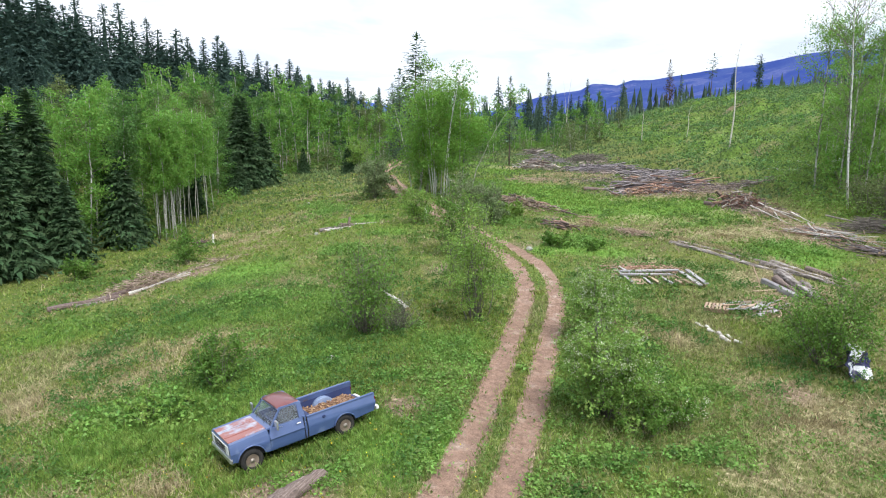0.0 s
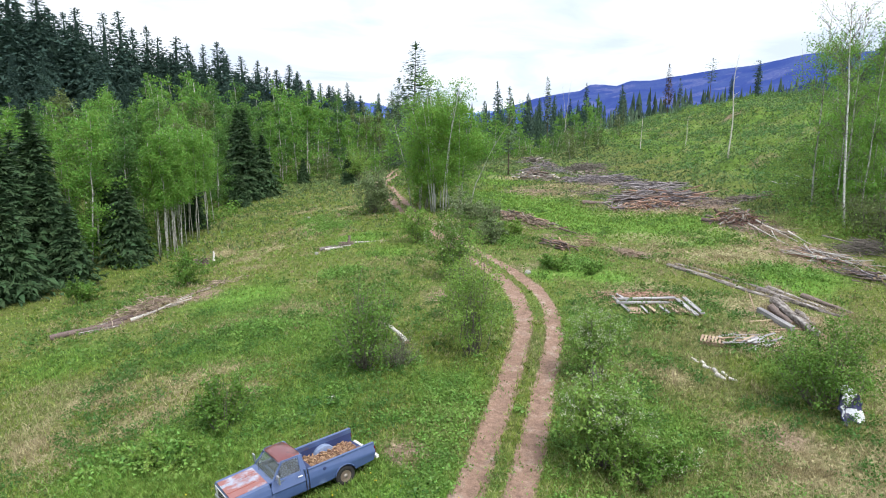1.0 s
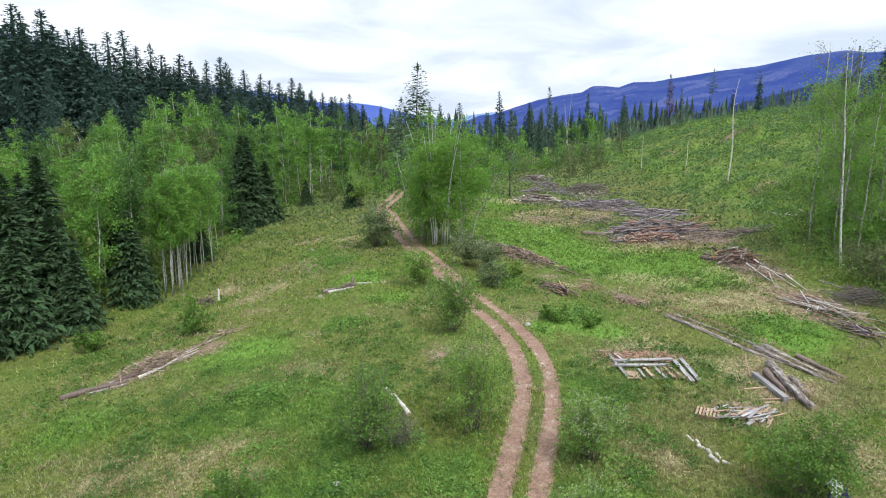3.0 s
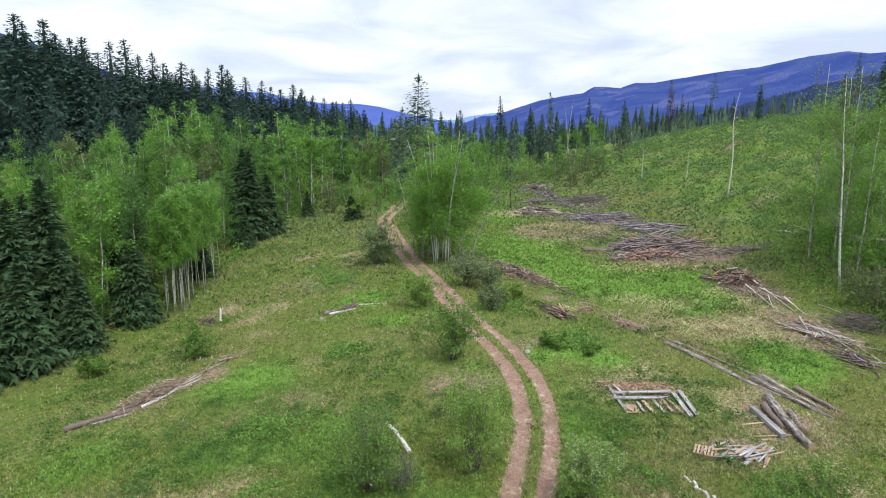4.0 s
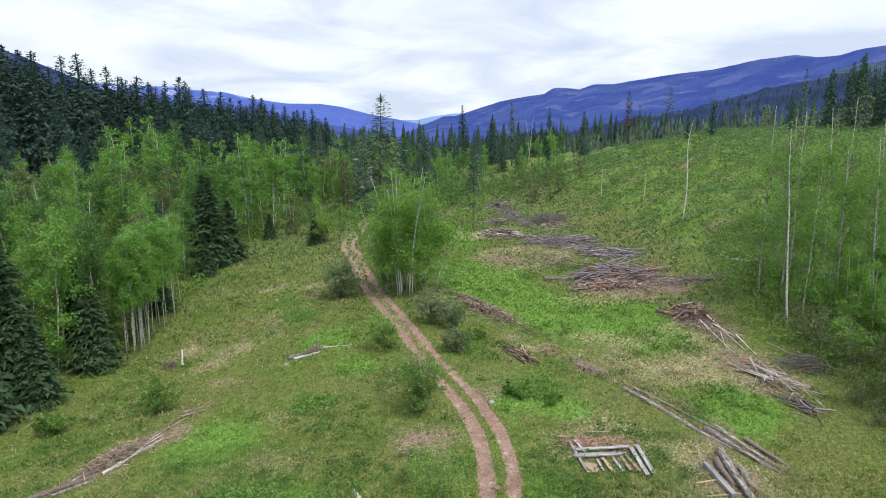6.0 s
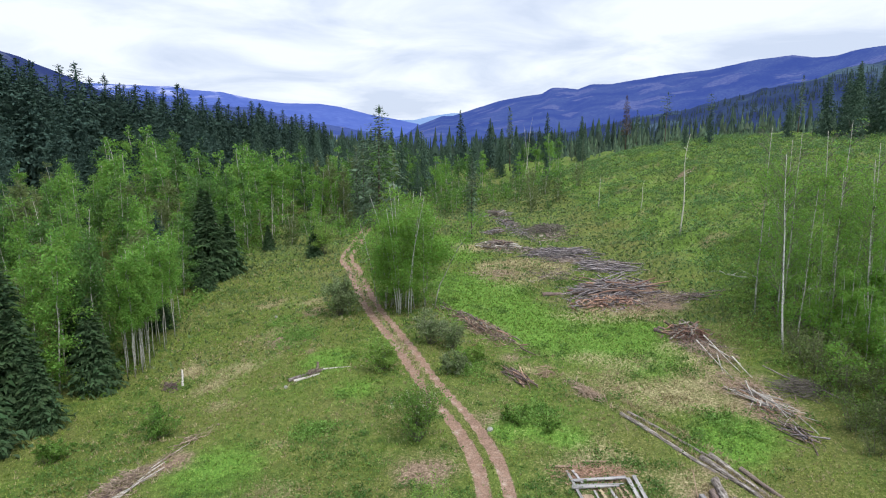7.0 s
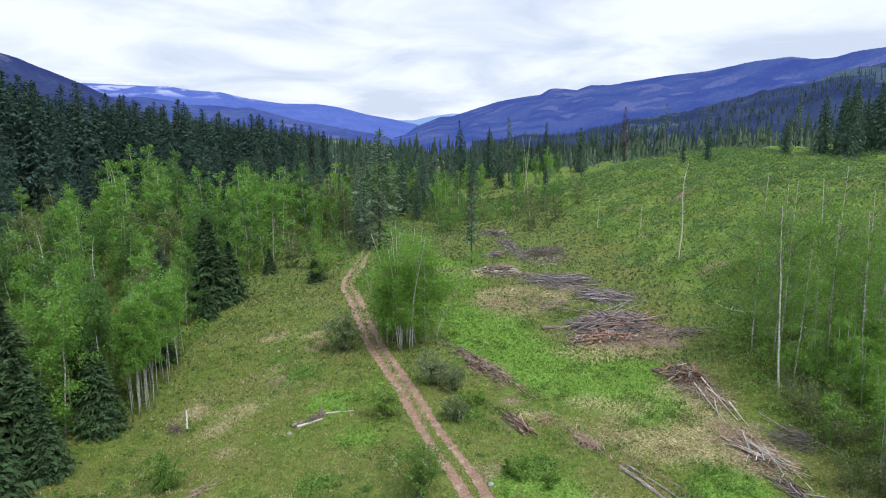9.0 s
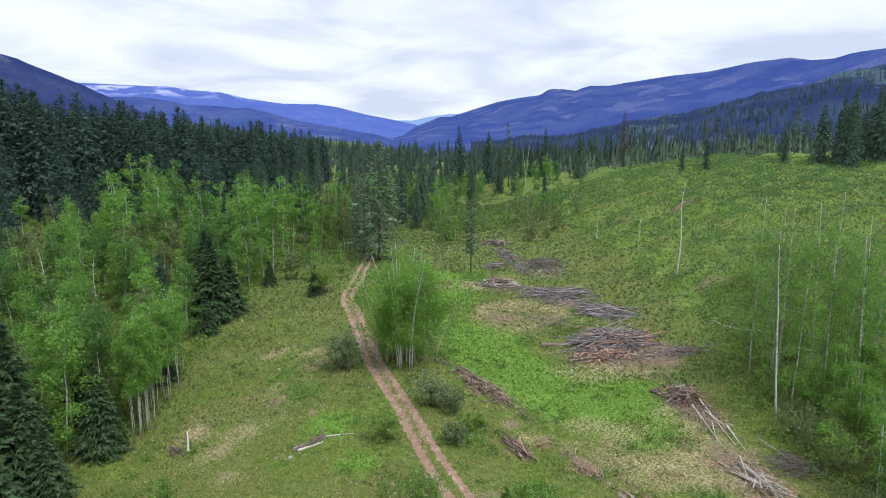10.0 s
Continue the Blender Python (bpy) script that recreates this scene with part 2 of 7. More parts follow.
def mountain_mat(name, low, high, haze_glow, amount, patch=None, snow=None, grain=0.03, cut=0.6):
    """A far wooded slope: bands of forest, logged patches with sharp edges, single treetops as grain; kilometres of
    blue haze laid over it as a flat emission.
    """
    m = bpy.data.materials.new(name)
    m.use_nodes = True
    n, l = m.node_tree.nodes, m.node_tree.links
    bsdf, out = n["Principled BSDF"], n["Material Output"]
    geo = n.new("ShaderNodeNewGeometry")

    def tex(scale, stretch, detail, shift=0.0):
        mp, t = n.new("ShaderNodeMapping"), n.new("ShaderNodeTexNoise")
        mp.inputs["Scale"].default_value, mp.inputs["Location"].default_value = stretch, (shift, shift, 0)
        t.inputs["Scale"].default_value, t.inputs["Detail"].default_value = scale, detail
        l.new(geo.outputs["Position"], mp.inputs["Vector"])
        l.new(mp.outputs[0], t.inputs["Vector"])
        return t.outputs["Fac"]

    def blend(fac, a, b):
        x = n.new("ShaderNodeMix")
        x.data_type = "RGBA"
        l.new(fac, x.inputs[0])
        l.new(a, x.inputs[6])
        x.inputs[7].default_value = (*b, 1)
        return x.outputs[2]

    def above(src, lo, hi):
        r = n.new("ShaderNodeMapRange")
        r.inputs["From Min"].default_value, r.inputs["From Max"].default_value = lo, hi
        l.new(src, r.inputs["Value"])
        return r.outputs[0]

    bands, trees = tex(0.0055, (1, 1, 1.8), 7.0), tex(grain, (1, 1, 1.3), 8.0)
    r = n.new("ShaderNodeValToRGB")
    e = r.color_ramp.elements
    e[0].position, e[0].color = 0.42, (*low, 1)
    e[1].position, e[1].color = 0.58, (*high, 1)
    l.new(bands, r.inputs[0])
    col = r.outputs[0]
    if patch:
        col = blend(above(tex(0.0048, (1, 1, 2.4), 7.0, 7.0), cut, cut + 0.035), col, patch)
    hsv, k = n.new("ShaderNodeHueSaturation"), n.new("ShaderNodeMath")
    k.operation = "MULTIPLY_ADD"
    k.inputs[1].default_value, k.inputs[2].default_value = 3.0, -0.5
    l.new(trees, k.inputs[0])
    l.new(k.outputs[0], hsv.inputs["Value"])
    l.new(col, hsv.inputs["Color"])
    col = hsv.outputs[0]
    if snow:
        sep = n.new("ShaderNodeSeparateXYZ")
        l.new(geo.outputs["Position"], sep.inputs[0])
        pr = n.new("ShaderNodeMath")
        pr.operation, pr.use_clamp = "MULTIPLY", True
        l.new(above(sep.outputs[2], *snow), pr.inputs[0])
        l.new(above(tex(0.006, (1, 1, 2), 6.0, 3.0), 0.5, 0.58), pr.inputs[1])
        col = blend(pr.outputs[0], col, (0.86, 0.88, 0.90))
    l.new(col, bsdf.inputs["Base Color"])
    bsdf.inputs["Roughness"].default_value = 1.0
    bsdf.inputs["Specular IOR Level"].default_value = 0.0
    # an even blue glow mixed over the slope stands in for distance haze
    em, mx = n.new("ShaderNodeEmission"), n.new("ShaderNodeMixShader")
    em.inputs["Color"].default_value = (*haze_glow, 1)
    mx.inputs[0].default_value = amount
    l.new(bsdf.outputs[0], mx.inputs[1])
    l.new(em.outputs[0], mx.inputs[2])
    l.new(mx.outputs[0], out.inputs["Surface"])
    return m


M_GROUND = ground_mat()


# ---------------------------------------------------------------- helpers for meshes
def mesh_of(name, verts, faces, mats, smooth=False):
    me = bpy.data.meshes.new(name)
    me.from_pydata([tuple(v) for v in np.asarray(verts).tolist()], [], [tuple(f) for f in (faces.tolist() if isinstance(faces, np.ndarray) else faces)])
    for m in mats if isinstance(mats, (list, tuple)) else [mats]:
        me.materials.append(m)
    if smooth:
        me.polygons.foreach_set("use_smooth", [True] * len(me.polygons))
    me.update()
    return me


def part(name, shape, material, parent, label="", smooth=False):
    """One mesh object, from a bmesh or a (verts, faces) pair, under a thing or a part."""
    if isinstance(shape, bpy.types.Mesh):
        me = shape
    elif isinstance(shape, tuple):
        me = mesh_of(name, shape[0], shape[1], material, smooth)
    else:
        me = bpy.data.meshes.new(name)
        shape.to_mesh(me)
        shape.free()
        me.materials.append(material)
        if smooth:
            me.polygons.foreach_set("use_smooth", [True] * len(me.polygons))
    ob = new(name, me)
    ob.parent = parent
    if label:
        ob["label"] = label
    return ob


def thing(name, m, label, category, group="", kind=""):
    ob = new(name)
    ob.empty_display_size = 0.2
    ob.matrix_basis = m
    return tagged(ob, label, category, group, kind)


def vnoise(x, y, seed=0):
    """Smooth value noise, 0 to 1, of arrays."""
    x, y = np.asarray(x, float), np.asarray(y, float)
    xi, yi = np.floor(x), np.floor(y)
    fx, fy = x - xi, y - yi
    fx, fy = fx * fx * (3 - 2 * fx), fy * fy * (3 - 2 * fy)

    def h(a, b):
        s = np.sin(a * 127.1 + b * 311.7 + seed * 74.7) * 43758.5453
        return s - np.floor(s)

    top = h(xi, yi) * (1 - fx) + h(xi + 1, yi) * fx
    bot = h(xi, yi + 1) * (1 - fx) + h(xi + 1, yi + 1) * fx
    return top * (1 - fy) + bot * fy


def fbm(x, y, seed=0, octaves=3):
    s, a, t = 0, 1.0, 0
    for i in range(octaves):
        s = s + a * vnoise(x * 2 ** i, y * 2 ** i, seed + i)
        t += a
        a *= 0.5
    return s / t


def soft(u):
    return np.where(u > 30, u, np.log1p(np.exp(np.minimum(u, 30))))


def step(u):
    u = np.clip(u, 0, 1)
    return u * u * (3 - 2 * u)


def bump(x, y, cx, cy, r):
    return np.exp(-((x - cx) ** 2 + (y - cy) ** 2) / (2 * r * r))


# the two-track's middle line
TRACK = [(-14, -25), (-6, -5), (-2.6, 6), (0.7, 15.6), (1.95, 19.6), (3.6, 26), (5.3, 33.2), (5.95, 38), (5.9, 42.5), (5.2, 47), (4.1, 51), (2.1, 57.5), (-0.7, 68.5), (-5.1, 84), (-8.9, 103), (-10.7, 110), (-10.9, 117), (-10, 126), (-8.6, 146), (-6, 165)]


def smooth_line(pts, n=10):
    p = np.array([pts[0], *pts, pts[-1]], float)
    out = []
    for i in range(1, len(p) - 2):
        for t in np.arange(n) / n:
            a, b, c, d = p[i - 1], p[i], p[i + 1], p[i + 2]
            out.append(0.5 * (2 * b + (c - a) * t + (2 * a - 5 * b + 4 * c - d) * t * t + (3 * b - a - 3 * c + d) * t ** 3))
    out.append(p[-2])
    return np.array(out)


LINE = smooth_line(TRACK)


def across(x, y):
    """Signed distance from the track's middle line (right is plus)."""
    x, y = np.atleast_1d(np.asarray(x, float)), np.atleast_1d(np.asarray(y, float))
    best, sign = np.full(x.shape, 1e9), np.ones(x.shape)
    for a, b in zip(LINE[:-1], LINE[1:]):
        d = b - a
        t = np.clip(((x - a[0]) * d[0] + (y - a[1]) * d[1]) / (d @ d), 0, 1)
        ex, ey = x - a[0] - t * d[0], y - a[1] - t * d[1]
        q = ex * ex + ey * ey
        s = np.where(ex * d[1] - ey * d[0] > 0, 1.0, -1.0)
        sign = np.where(q < best, s, sign)
        best = np.minimum(best, q)
    return np.sqrt(best) * sign


def land(x, y):
    """The lie of the land without its small relief."""
    x, y = np.asarray(x, float), np.asarray(y, float)
    yy = 260 - soft((260 - y) / 40) * 40          # the valley floor levels out
    base = -0.0355 + 0.0279 * yy + 0.0488e-4 * np.maximum(yy, 0) ** 2
    xn = soft(-x / 4) * 4
    left = -0.006 * xn ** 2 / (1 + (xn / 32) ** 2)
    d = soft((x - 42.44 + 0.0125 * (y - 98)) / 7.09) * 7.09
    hill = 19.86 * (1 - np.exp(-d / 30.5)) * (0.35 + 0.65 * step((y + 20) / 150)) * (1 - step((y - 212) / 225))
    rise = soft((-39.45 - x + 0.08 * np.minimum(y, 400)) / 1.85) * 1.85 * 0.1889 * step((y + 60) / 250)
    rise = 70 * (1 - np.exp(-rise / 70))
    z = base + left + hill + rise
    z = z + 0.9 * bump(x, y, 62, 178, 34) - 6 * bump(x, y, 62, 262, 32) - 1.6 * bump(x, y, 60, 122, 14) - bump(x, y, -25, 66, 9) + 1.2 * bump(x, y, -20, 122, 22)
    z = z + bump(x, y, -5.05, 19.34, 2.8) * (0.11 * (x + 5.05) - 0.03 * (y - 19.34) - z)   # where the truck has settled
    return z - 0.02 * np.clip(y - 300, 0, 1500) - 0.012 * np.clip(y - 300, 0, 500) * step((x - 20) / 60)


def ground(x, y):
    z = land(x, y)
    far = step((np.hypot(x, y) - 60) / 120)
    hilly = step((x - 34) / 14) * step((y - 20) / 40)
    far = far * (1 - bump(x, y, -5.05, 19.34, 2.8))
    z = z + (1 - 0.8 * bump(x, y, -5.05, 19.34, 2.2)) * ( (fbm(x / 7, y / 7, 3) - 0.5) * (0.35 + 1.3 * far + 2.8 * hilly) + (fbm(np.asarray(x) / 1.3, np.asarray(y) / 1.3, 9, 2) - 0.5) * (0.18 + 1.0 * hilly) + (fbm(x / 9, y / 2.4, 17) - 0.5) * 0.7 * hilly)
    return z


def gz(x, y):
    return float(ground(x, y))


# ---------------------------------------------------------------- the ground sheet
def axis(lo, hi, fine, far_lo, far_hi, grow, mid_hi, mid):
    core = list(np.arange(lo, hi + fine / 2, fine))
    core += list(np.arange(core[-1] + mid, mid_hi, mid))
    s, v = mid, core[-1]
    up = []
    while v < far_hi:
        s *= grow
        v += s
        up.append(min(v, far_hi))
    s, v = fine, core[0]
    down = []
    while v > far_lo:
        s *= grow
        v -= s
        down.append(max(v, far_lo))
    return np.array(down[::-1] + core + up)


xs = axis(-24, 31, 0.42, -4800, 4800, 1.1, 92, 0.95)
ys = axis(10, 80, 0.46, -1500, 4850, 1.08, 190, 0.95)
GX, GY = np.meshgrid(xs, ys)
GZ = ground(GX, GY)
near = (np.abs(GX) < 45) & (GY > -40) & (GY < 180)
DIST = np.full(GX.shape, 99.0)
DIST[near] = across(GX[near], GY[near])
fade = 1 - step((GY - 125) / 45)
wob = (fbm(GX / 2.5, GY / 2.5, 21) - 0.5) * 0.35
RUT = np.exp(-(((np.abs(DIST) - 0.87 + wob * 0.5) / (0.54 + 0.05 * (DIST < 0) - 0.18 * step((GY - 44) / 12) + wob * 0.3)) ** 4)) * fade
RUT = np.maximum(RUT, 0.9 * np.exp(-((GY - 35.7 - 0.12 * (GX - 5.6)) / 0.42) ** 4) * (np.abs(DIST) < 0.9))
GZ = GZ - 0.09 * RUT + 0.03 * np.exp(-((DIST / 0.4) ** 2)) * fade
SIDE = np.exp(-(DIST / 3.0) ** 2)

DRY_SPOTS = [(18.2, 62.4, 1.8), (21.2, 60.2, 1.8), (12, 60, 1.5), (29.5, 64, 2.2), (25, 77, 3), (20, 77.7, 2.2), (24, 77, 2.4), (28, 76, 2.4), (32, 75.2, 2.4), (13, 98, 3), (18, 99, 3.5), (24, 100.5, 3), (20, 55, 2.6), (25, 52, 2.5), (16, 58, 2), (24, 61, 2.6), (29, 56, 3), (30, 50, 3), (32, 62, 4), (14, 42, 3.2), (20, 38, 3), (16, 33, 2), (-15.5, 23.5, 2.0), (-12.7, 25.5, 1.6), (11.5, 18.5, 1.6), (14, 20.5, 1.5), (-17, 29, 2), (-11, 31, 2.2), (-9, 41, 2.5), (-14, 40, 1.5), (-19, 68, 2.4), (-17, 78, 2.2), (-20, 90, 2.4), (16, 106, 5), (20, 101, 5), (14, 118, 4), (17, 96, 4.5), (30, 77, 3.5), (24, 76, 3), (-14, 73, 1.6), (-21, 64, 1.8), (-25, 69, 2), (-13, 88, 1.8), (-18, 58, 1.6), (-11, 48, 2), (10, 14.5, 1.6), (14, 16.5, 2.2), (17.5, 19.5, 2.2), (12, 23, 1.6), (18.5, 23, 2), (8.6, 16.2, 1.2), (20.5, 29, 2.6), (11, 27.5, 1.4), (-8.6, 17.2, 0.9), (-6.5, 15.2, 0.9), (-11.5, 16.8, 1.3), (-16.5, 19, 1.6), (-13.2, 28.5, 1.4), (-18, 25, 1.6), (-9, 27.5, 1.0)]
LUSH_SPOTS = [(16, 72, 5), (22, 72, 4), (27, 69, 4), (10, 85, 5), (13, 90, 4), (26, 60, 3), (22, 66, 7), (12, 78, 7), (8, 95, 6), (9.5, 112, 6), (8, 126, 5), (27, 46, 3.5), (24, 43, 2.5), (-9.5, 23, 2.4), (-12, 21, 2.5), (-6, 26, 2.2), (-8, 35, 3), (-13, 34, 3), (-4.5, 31, 2.2), (-1.5, 19, 2.3), (0, 27, 2), (-15, 45, 4), (-5, 57, 3), (-9, 66, 3.5), (9, 48, 2.6), (13, 46, 2), (8, 23, 2.5), (9, 35, 2.5), (-22, 35, 3), (17, 28, 2)]
LITTER_SPOTS = [(13.5, 40.3, 2.5), (20.5, 36, 2.3), (22.5, 41, 1.4), (17, 32, 1.4), (16, 33, 1.3), (-22.5, 43, 2.2), (-19.5, 47, 2), (29, 84, 6.5), (33, 80, 4), (29, 109, 6), (-16, 74, 2), (-13, 83, 2), (-11.5, 69, 1.5), (18, 121, 4), (32, 66, 3.5), (31, 55, 3), (32, 49, 3), (9, 72, 2.4), (11, 63, 2), (11, 58, 1.6), (17, 54, 2), (-4.7, 16.2, 1.5), (-1.2, 21.5, 1.2), (7.5, 50, 2.5), (1, 42, 3), (13, 22, 2), (18, 18, 2), (-14, 17, 2)]


def spots(x, y, rows):
    s = 0
    for cx, cy, r in rows:
        s = s + bump(x, y, cx, cy, r * 0.8)
    return np.clip(s, 0, 1)


def masks(x, y):
    n1 = fbm(x / 5, y / 5, 33)
    hilly = step((x - 36) / 12) * step((y - 25) / 30)
    lush = np.clip(0.45 * hilly + 0.72 * spots(x, y, LUSH_SPOTS) + 0.25 * (fbm(x / 9, y / 9, 50) - 0.45) * (1 - hilly), 0, 1)
    dry = np.clip(0.66 * spots(x, y, DRY_SPOTS) + 0.9 * (n1 - 0.62) + 0.1 * hilly, 0, 1)
    return lush, dry, np.clip(0.8 * spots(x, y, LITTER_SPOTS) + hilly * 1.6 * (fbm(x / 11, y / 3.5, 66) - 0.53) + 1.0 * (fbm(x / 4, y / 4, 71) - 0.60), 0, 1)


LUSH, DRY, LITTER = masks(GX, GY)
nx, ny = len(xs), len(ys)
idx = np.arange(nx * ny).reshape(ny, nx)
quads = np.stack([idx[:-1, :-1], idx[:-1, 1:], idx[1:, 1:], idx[1:, :-1]], -1).reshape(-1, 4)
sheet = bpy.data.meshes.new("ground")
sheet.from_pydata(np.stack([GX, GY, GZ], -1).reshape(-1, 3).tolist(), [], quads.tolist())
sheet.materials.append(M_GROUND)
for key, values in (("dirt", np.maximum(RUT * 0.95 + SIDE * 0.06, 0.50 * np.exp(-(DIST / 0.8) ** 4) * step((GY - 48) / 14) * fade)), ("dry", DRY * (1 - 0.7 * RUT)), ("lush", np.clip(LUSH + 0.25 * np.exp(-((np.abs(DIST) - 2.3) / 0.8) ** 2), 0, 1)), ("litter", LITTER)):
    sheet.attributes.new(key, "FLOAT", "POINT").data.foreach_set("value", values.astype(np.float32).ravel())
sheet.polygons.foreach_set("use_smooth", [True] * len(sheet.polygons))
tagged(new("ground", sheet), "rough green meadow with dry patches and a reddish two-track", "ground", kind="structure")


# ---------------------------------------------------------------- mountains, kilometres off
SLOPES = {}


def mountain(name, rows, near_r, mat, seed, label, rough=1.0, base=-30):
    """rows: bearing right of north, angle above the eye's level, distance of the ridge."""
    rows = np.array(rows, float)
    az = np.linspace(rows[0, 0], rows[-1, 0], 300)
    el, rr = np.interp(az, rows[:, 0], rows[:, 1]), np.interp(az, rows[:, 0], rows[:, 2])
    el = el + (fbm(az / 2.2, az * 0 + seed, seed, 5) - 0.5) * 0.6 * rough + (vnoise(az * 6, az * 0, seed + 9) - 0.5) * 0.07 * rough
    verts, cols = [], 26
    for a, e, r in zip(az, el, rr):
        top = 33 + r * math.tan(radians(max(e, -0.6)))
        for j in range(cols):
            s = j / (cols - 4)
            if s <= 1:
                d = near_r + (r - near_r) * s
                z = base + (top - base) * s ** 1.25
                z += (fbm(np.array(a / 2.0 + seed), np.array(s * 5), seed + 5, 4) - 0.5) * (top - base) * 0.35 * s * (1 - s) * 2
            else:
                d, z = r + (s - 1) * 900, top - (s - 1) * (top - base) * 4
            verts.append((d * math.sin(radians(a)), d * math.cos(radians(a)), float(z)))
    i = np.arange(300 * cols).reshape(300, cols)
    f = np.stack([i[:-1, :-1], i[1:, :-1], i[1:, 1:], i[:-1, 1:]], -1).reshape(-1, 4)
    SLOPES[name] = np.array(verts).reshape(300, cols, 3)
    me = mesh_of(name, verts, f, mat, True)
    return tagged(new(name, me), label, "mountain", kind="structure")


# haze is painted in: blue emission, plus bluer base colours farther off
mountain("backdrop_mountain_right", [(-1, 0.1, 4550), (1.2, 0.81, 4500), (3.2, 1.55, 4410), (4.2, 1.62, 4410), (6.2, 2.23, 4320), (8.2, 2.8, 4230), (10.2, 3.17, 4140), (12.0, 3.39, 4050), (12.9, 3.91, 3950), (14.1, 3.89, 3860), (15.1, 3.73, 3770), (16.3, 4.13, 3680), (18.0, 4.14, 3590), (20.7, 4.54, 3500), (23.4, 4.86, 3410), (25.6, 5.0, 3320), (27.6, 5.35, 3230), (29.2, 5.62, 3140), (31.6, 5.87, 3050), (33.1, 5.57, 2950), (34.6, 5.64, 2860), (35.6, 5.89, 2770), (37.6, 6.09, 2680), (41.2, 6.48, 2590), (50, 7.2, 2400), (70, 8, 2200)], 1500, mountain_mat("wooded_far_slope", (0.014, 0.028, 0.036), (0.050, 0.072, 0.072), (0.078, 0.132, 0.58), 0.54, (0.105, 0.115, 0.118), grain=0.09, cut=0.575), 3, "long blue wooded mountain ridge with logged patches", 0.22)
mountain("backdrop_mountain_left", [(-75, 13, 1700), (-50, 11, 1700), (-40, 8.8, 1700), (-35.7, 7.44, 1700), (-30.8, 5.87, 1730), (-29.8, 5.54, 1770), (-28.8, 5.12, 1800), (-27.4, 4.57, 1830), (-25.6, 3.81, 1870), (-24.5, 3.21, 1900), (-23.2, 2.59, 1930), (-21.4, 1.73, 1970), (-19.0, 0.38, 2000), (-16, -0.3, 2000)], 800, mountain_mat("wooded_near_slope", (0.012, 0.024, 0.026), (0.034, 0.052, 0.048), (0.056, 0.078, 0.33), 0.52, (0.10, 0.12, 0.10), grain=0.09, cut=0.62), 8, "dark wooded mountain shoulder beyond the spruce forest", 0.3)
mountain("backdrop_mountain_mid", [(-34, 4.3, 4700), (-28.9, 4.17, 4700), (-25.6, 4.01, 4700), (-21.2, 3.93, 4700), (-19.6, 3.94, 4700), (-17.9, 3.66, 4700), (-15.7, 3.57, 4700), (-13.4, 3.05, 4700), (-10.6, 2.7, 4700), (-7.7, 2.67, 4700), (-5.8, 2.39, 4700), (-3.3, 1.76, 4700), (-0.8, 1.31, 4700), (1.2, 0.86, 4700), (3.2, 0.31, 4700)], 3000, mountain_mat("haze_blue_far_slope", (0.03, 0.05, 0.09), (0.07, 0.10, 0.16), (0.13, 0.215, 0.77), 0.70, snow=(262, 318)), 13, "hazy blue mountain with a little snow on its crest", 0.15)
mountain("backdrop_ridge_low", [(-30, 2.6, 3300), (-24.6, 2.75, 3300), (-23.8, 3.06, 3300), (-21.7, 3.02, 3300), (-19.7, 2.79, 3300), (-18.4, 2.49, 3300), (-16.2, 2.48, 3300), (-14.4, 2.31, 3300), (-13.5, 2.37, 3300), (-11.6, 1.86, 3300), (-9.3, 1.24, 3300), (-5.9, 0.66, 3300), (-2.9, 0.11, 3300), (-1, -0.4, 3300)], 2200, mountain_mat("haze_blue_mid_slope", (0.022, 0.040, 0.06), (0.06, 0.085, 0.10), (0.080, 0.130, 0.52), 0.60, (0.14, 0.15, 0.15), cut=0.63), 19, "blue wooded ridge in front of the hazy mountain", 0.2)
mountain("backdrop_mountain_far", [(-4, 1.1, 4850), (-0.8, 1.27, 4850), (0.7, 1.26, 4850), (2.2, 1.56, 4850), (4.2, 1.85, 4850), (6.8, 1.74, 4850), (9.3, 1.13, 4850)], 4000, mountain_mat("haze_pale_far_slope", (0.1, 0.14, 0.22), (0.14, 0.18, 0.26), (0.28, 0.45, 0.85), 0.8), 23, "palest blue mountain at the valley's end", 0.1)
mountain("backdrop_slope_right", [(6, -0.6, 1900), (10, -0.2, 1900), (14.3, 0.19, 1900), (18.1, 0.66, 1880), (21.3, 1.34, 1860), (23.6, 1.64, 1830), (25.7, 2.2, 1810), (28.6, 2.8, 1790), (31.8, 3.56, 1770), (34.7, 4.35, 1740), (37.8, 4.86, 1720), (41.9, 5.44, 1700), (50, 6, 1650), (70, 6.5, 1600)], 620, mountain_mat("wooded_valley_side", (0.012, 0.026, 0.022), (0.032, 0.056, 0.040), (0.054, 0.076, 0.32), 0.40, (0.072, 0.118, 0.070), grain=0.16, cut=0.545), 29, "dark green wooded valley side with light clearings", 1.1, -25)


# ---------------------------------------------------------------- trees and shrubs
RNG = np.random.default_rng(7)


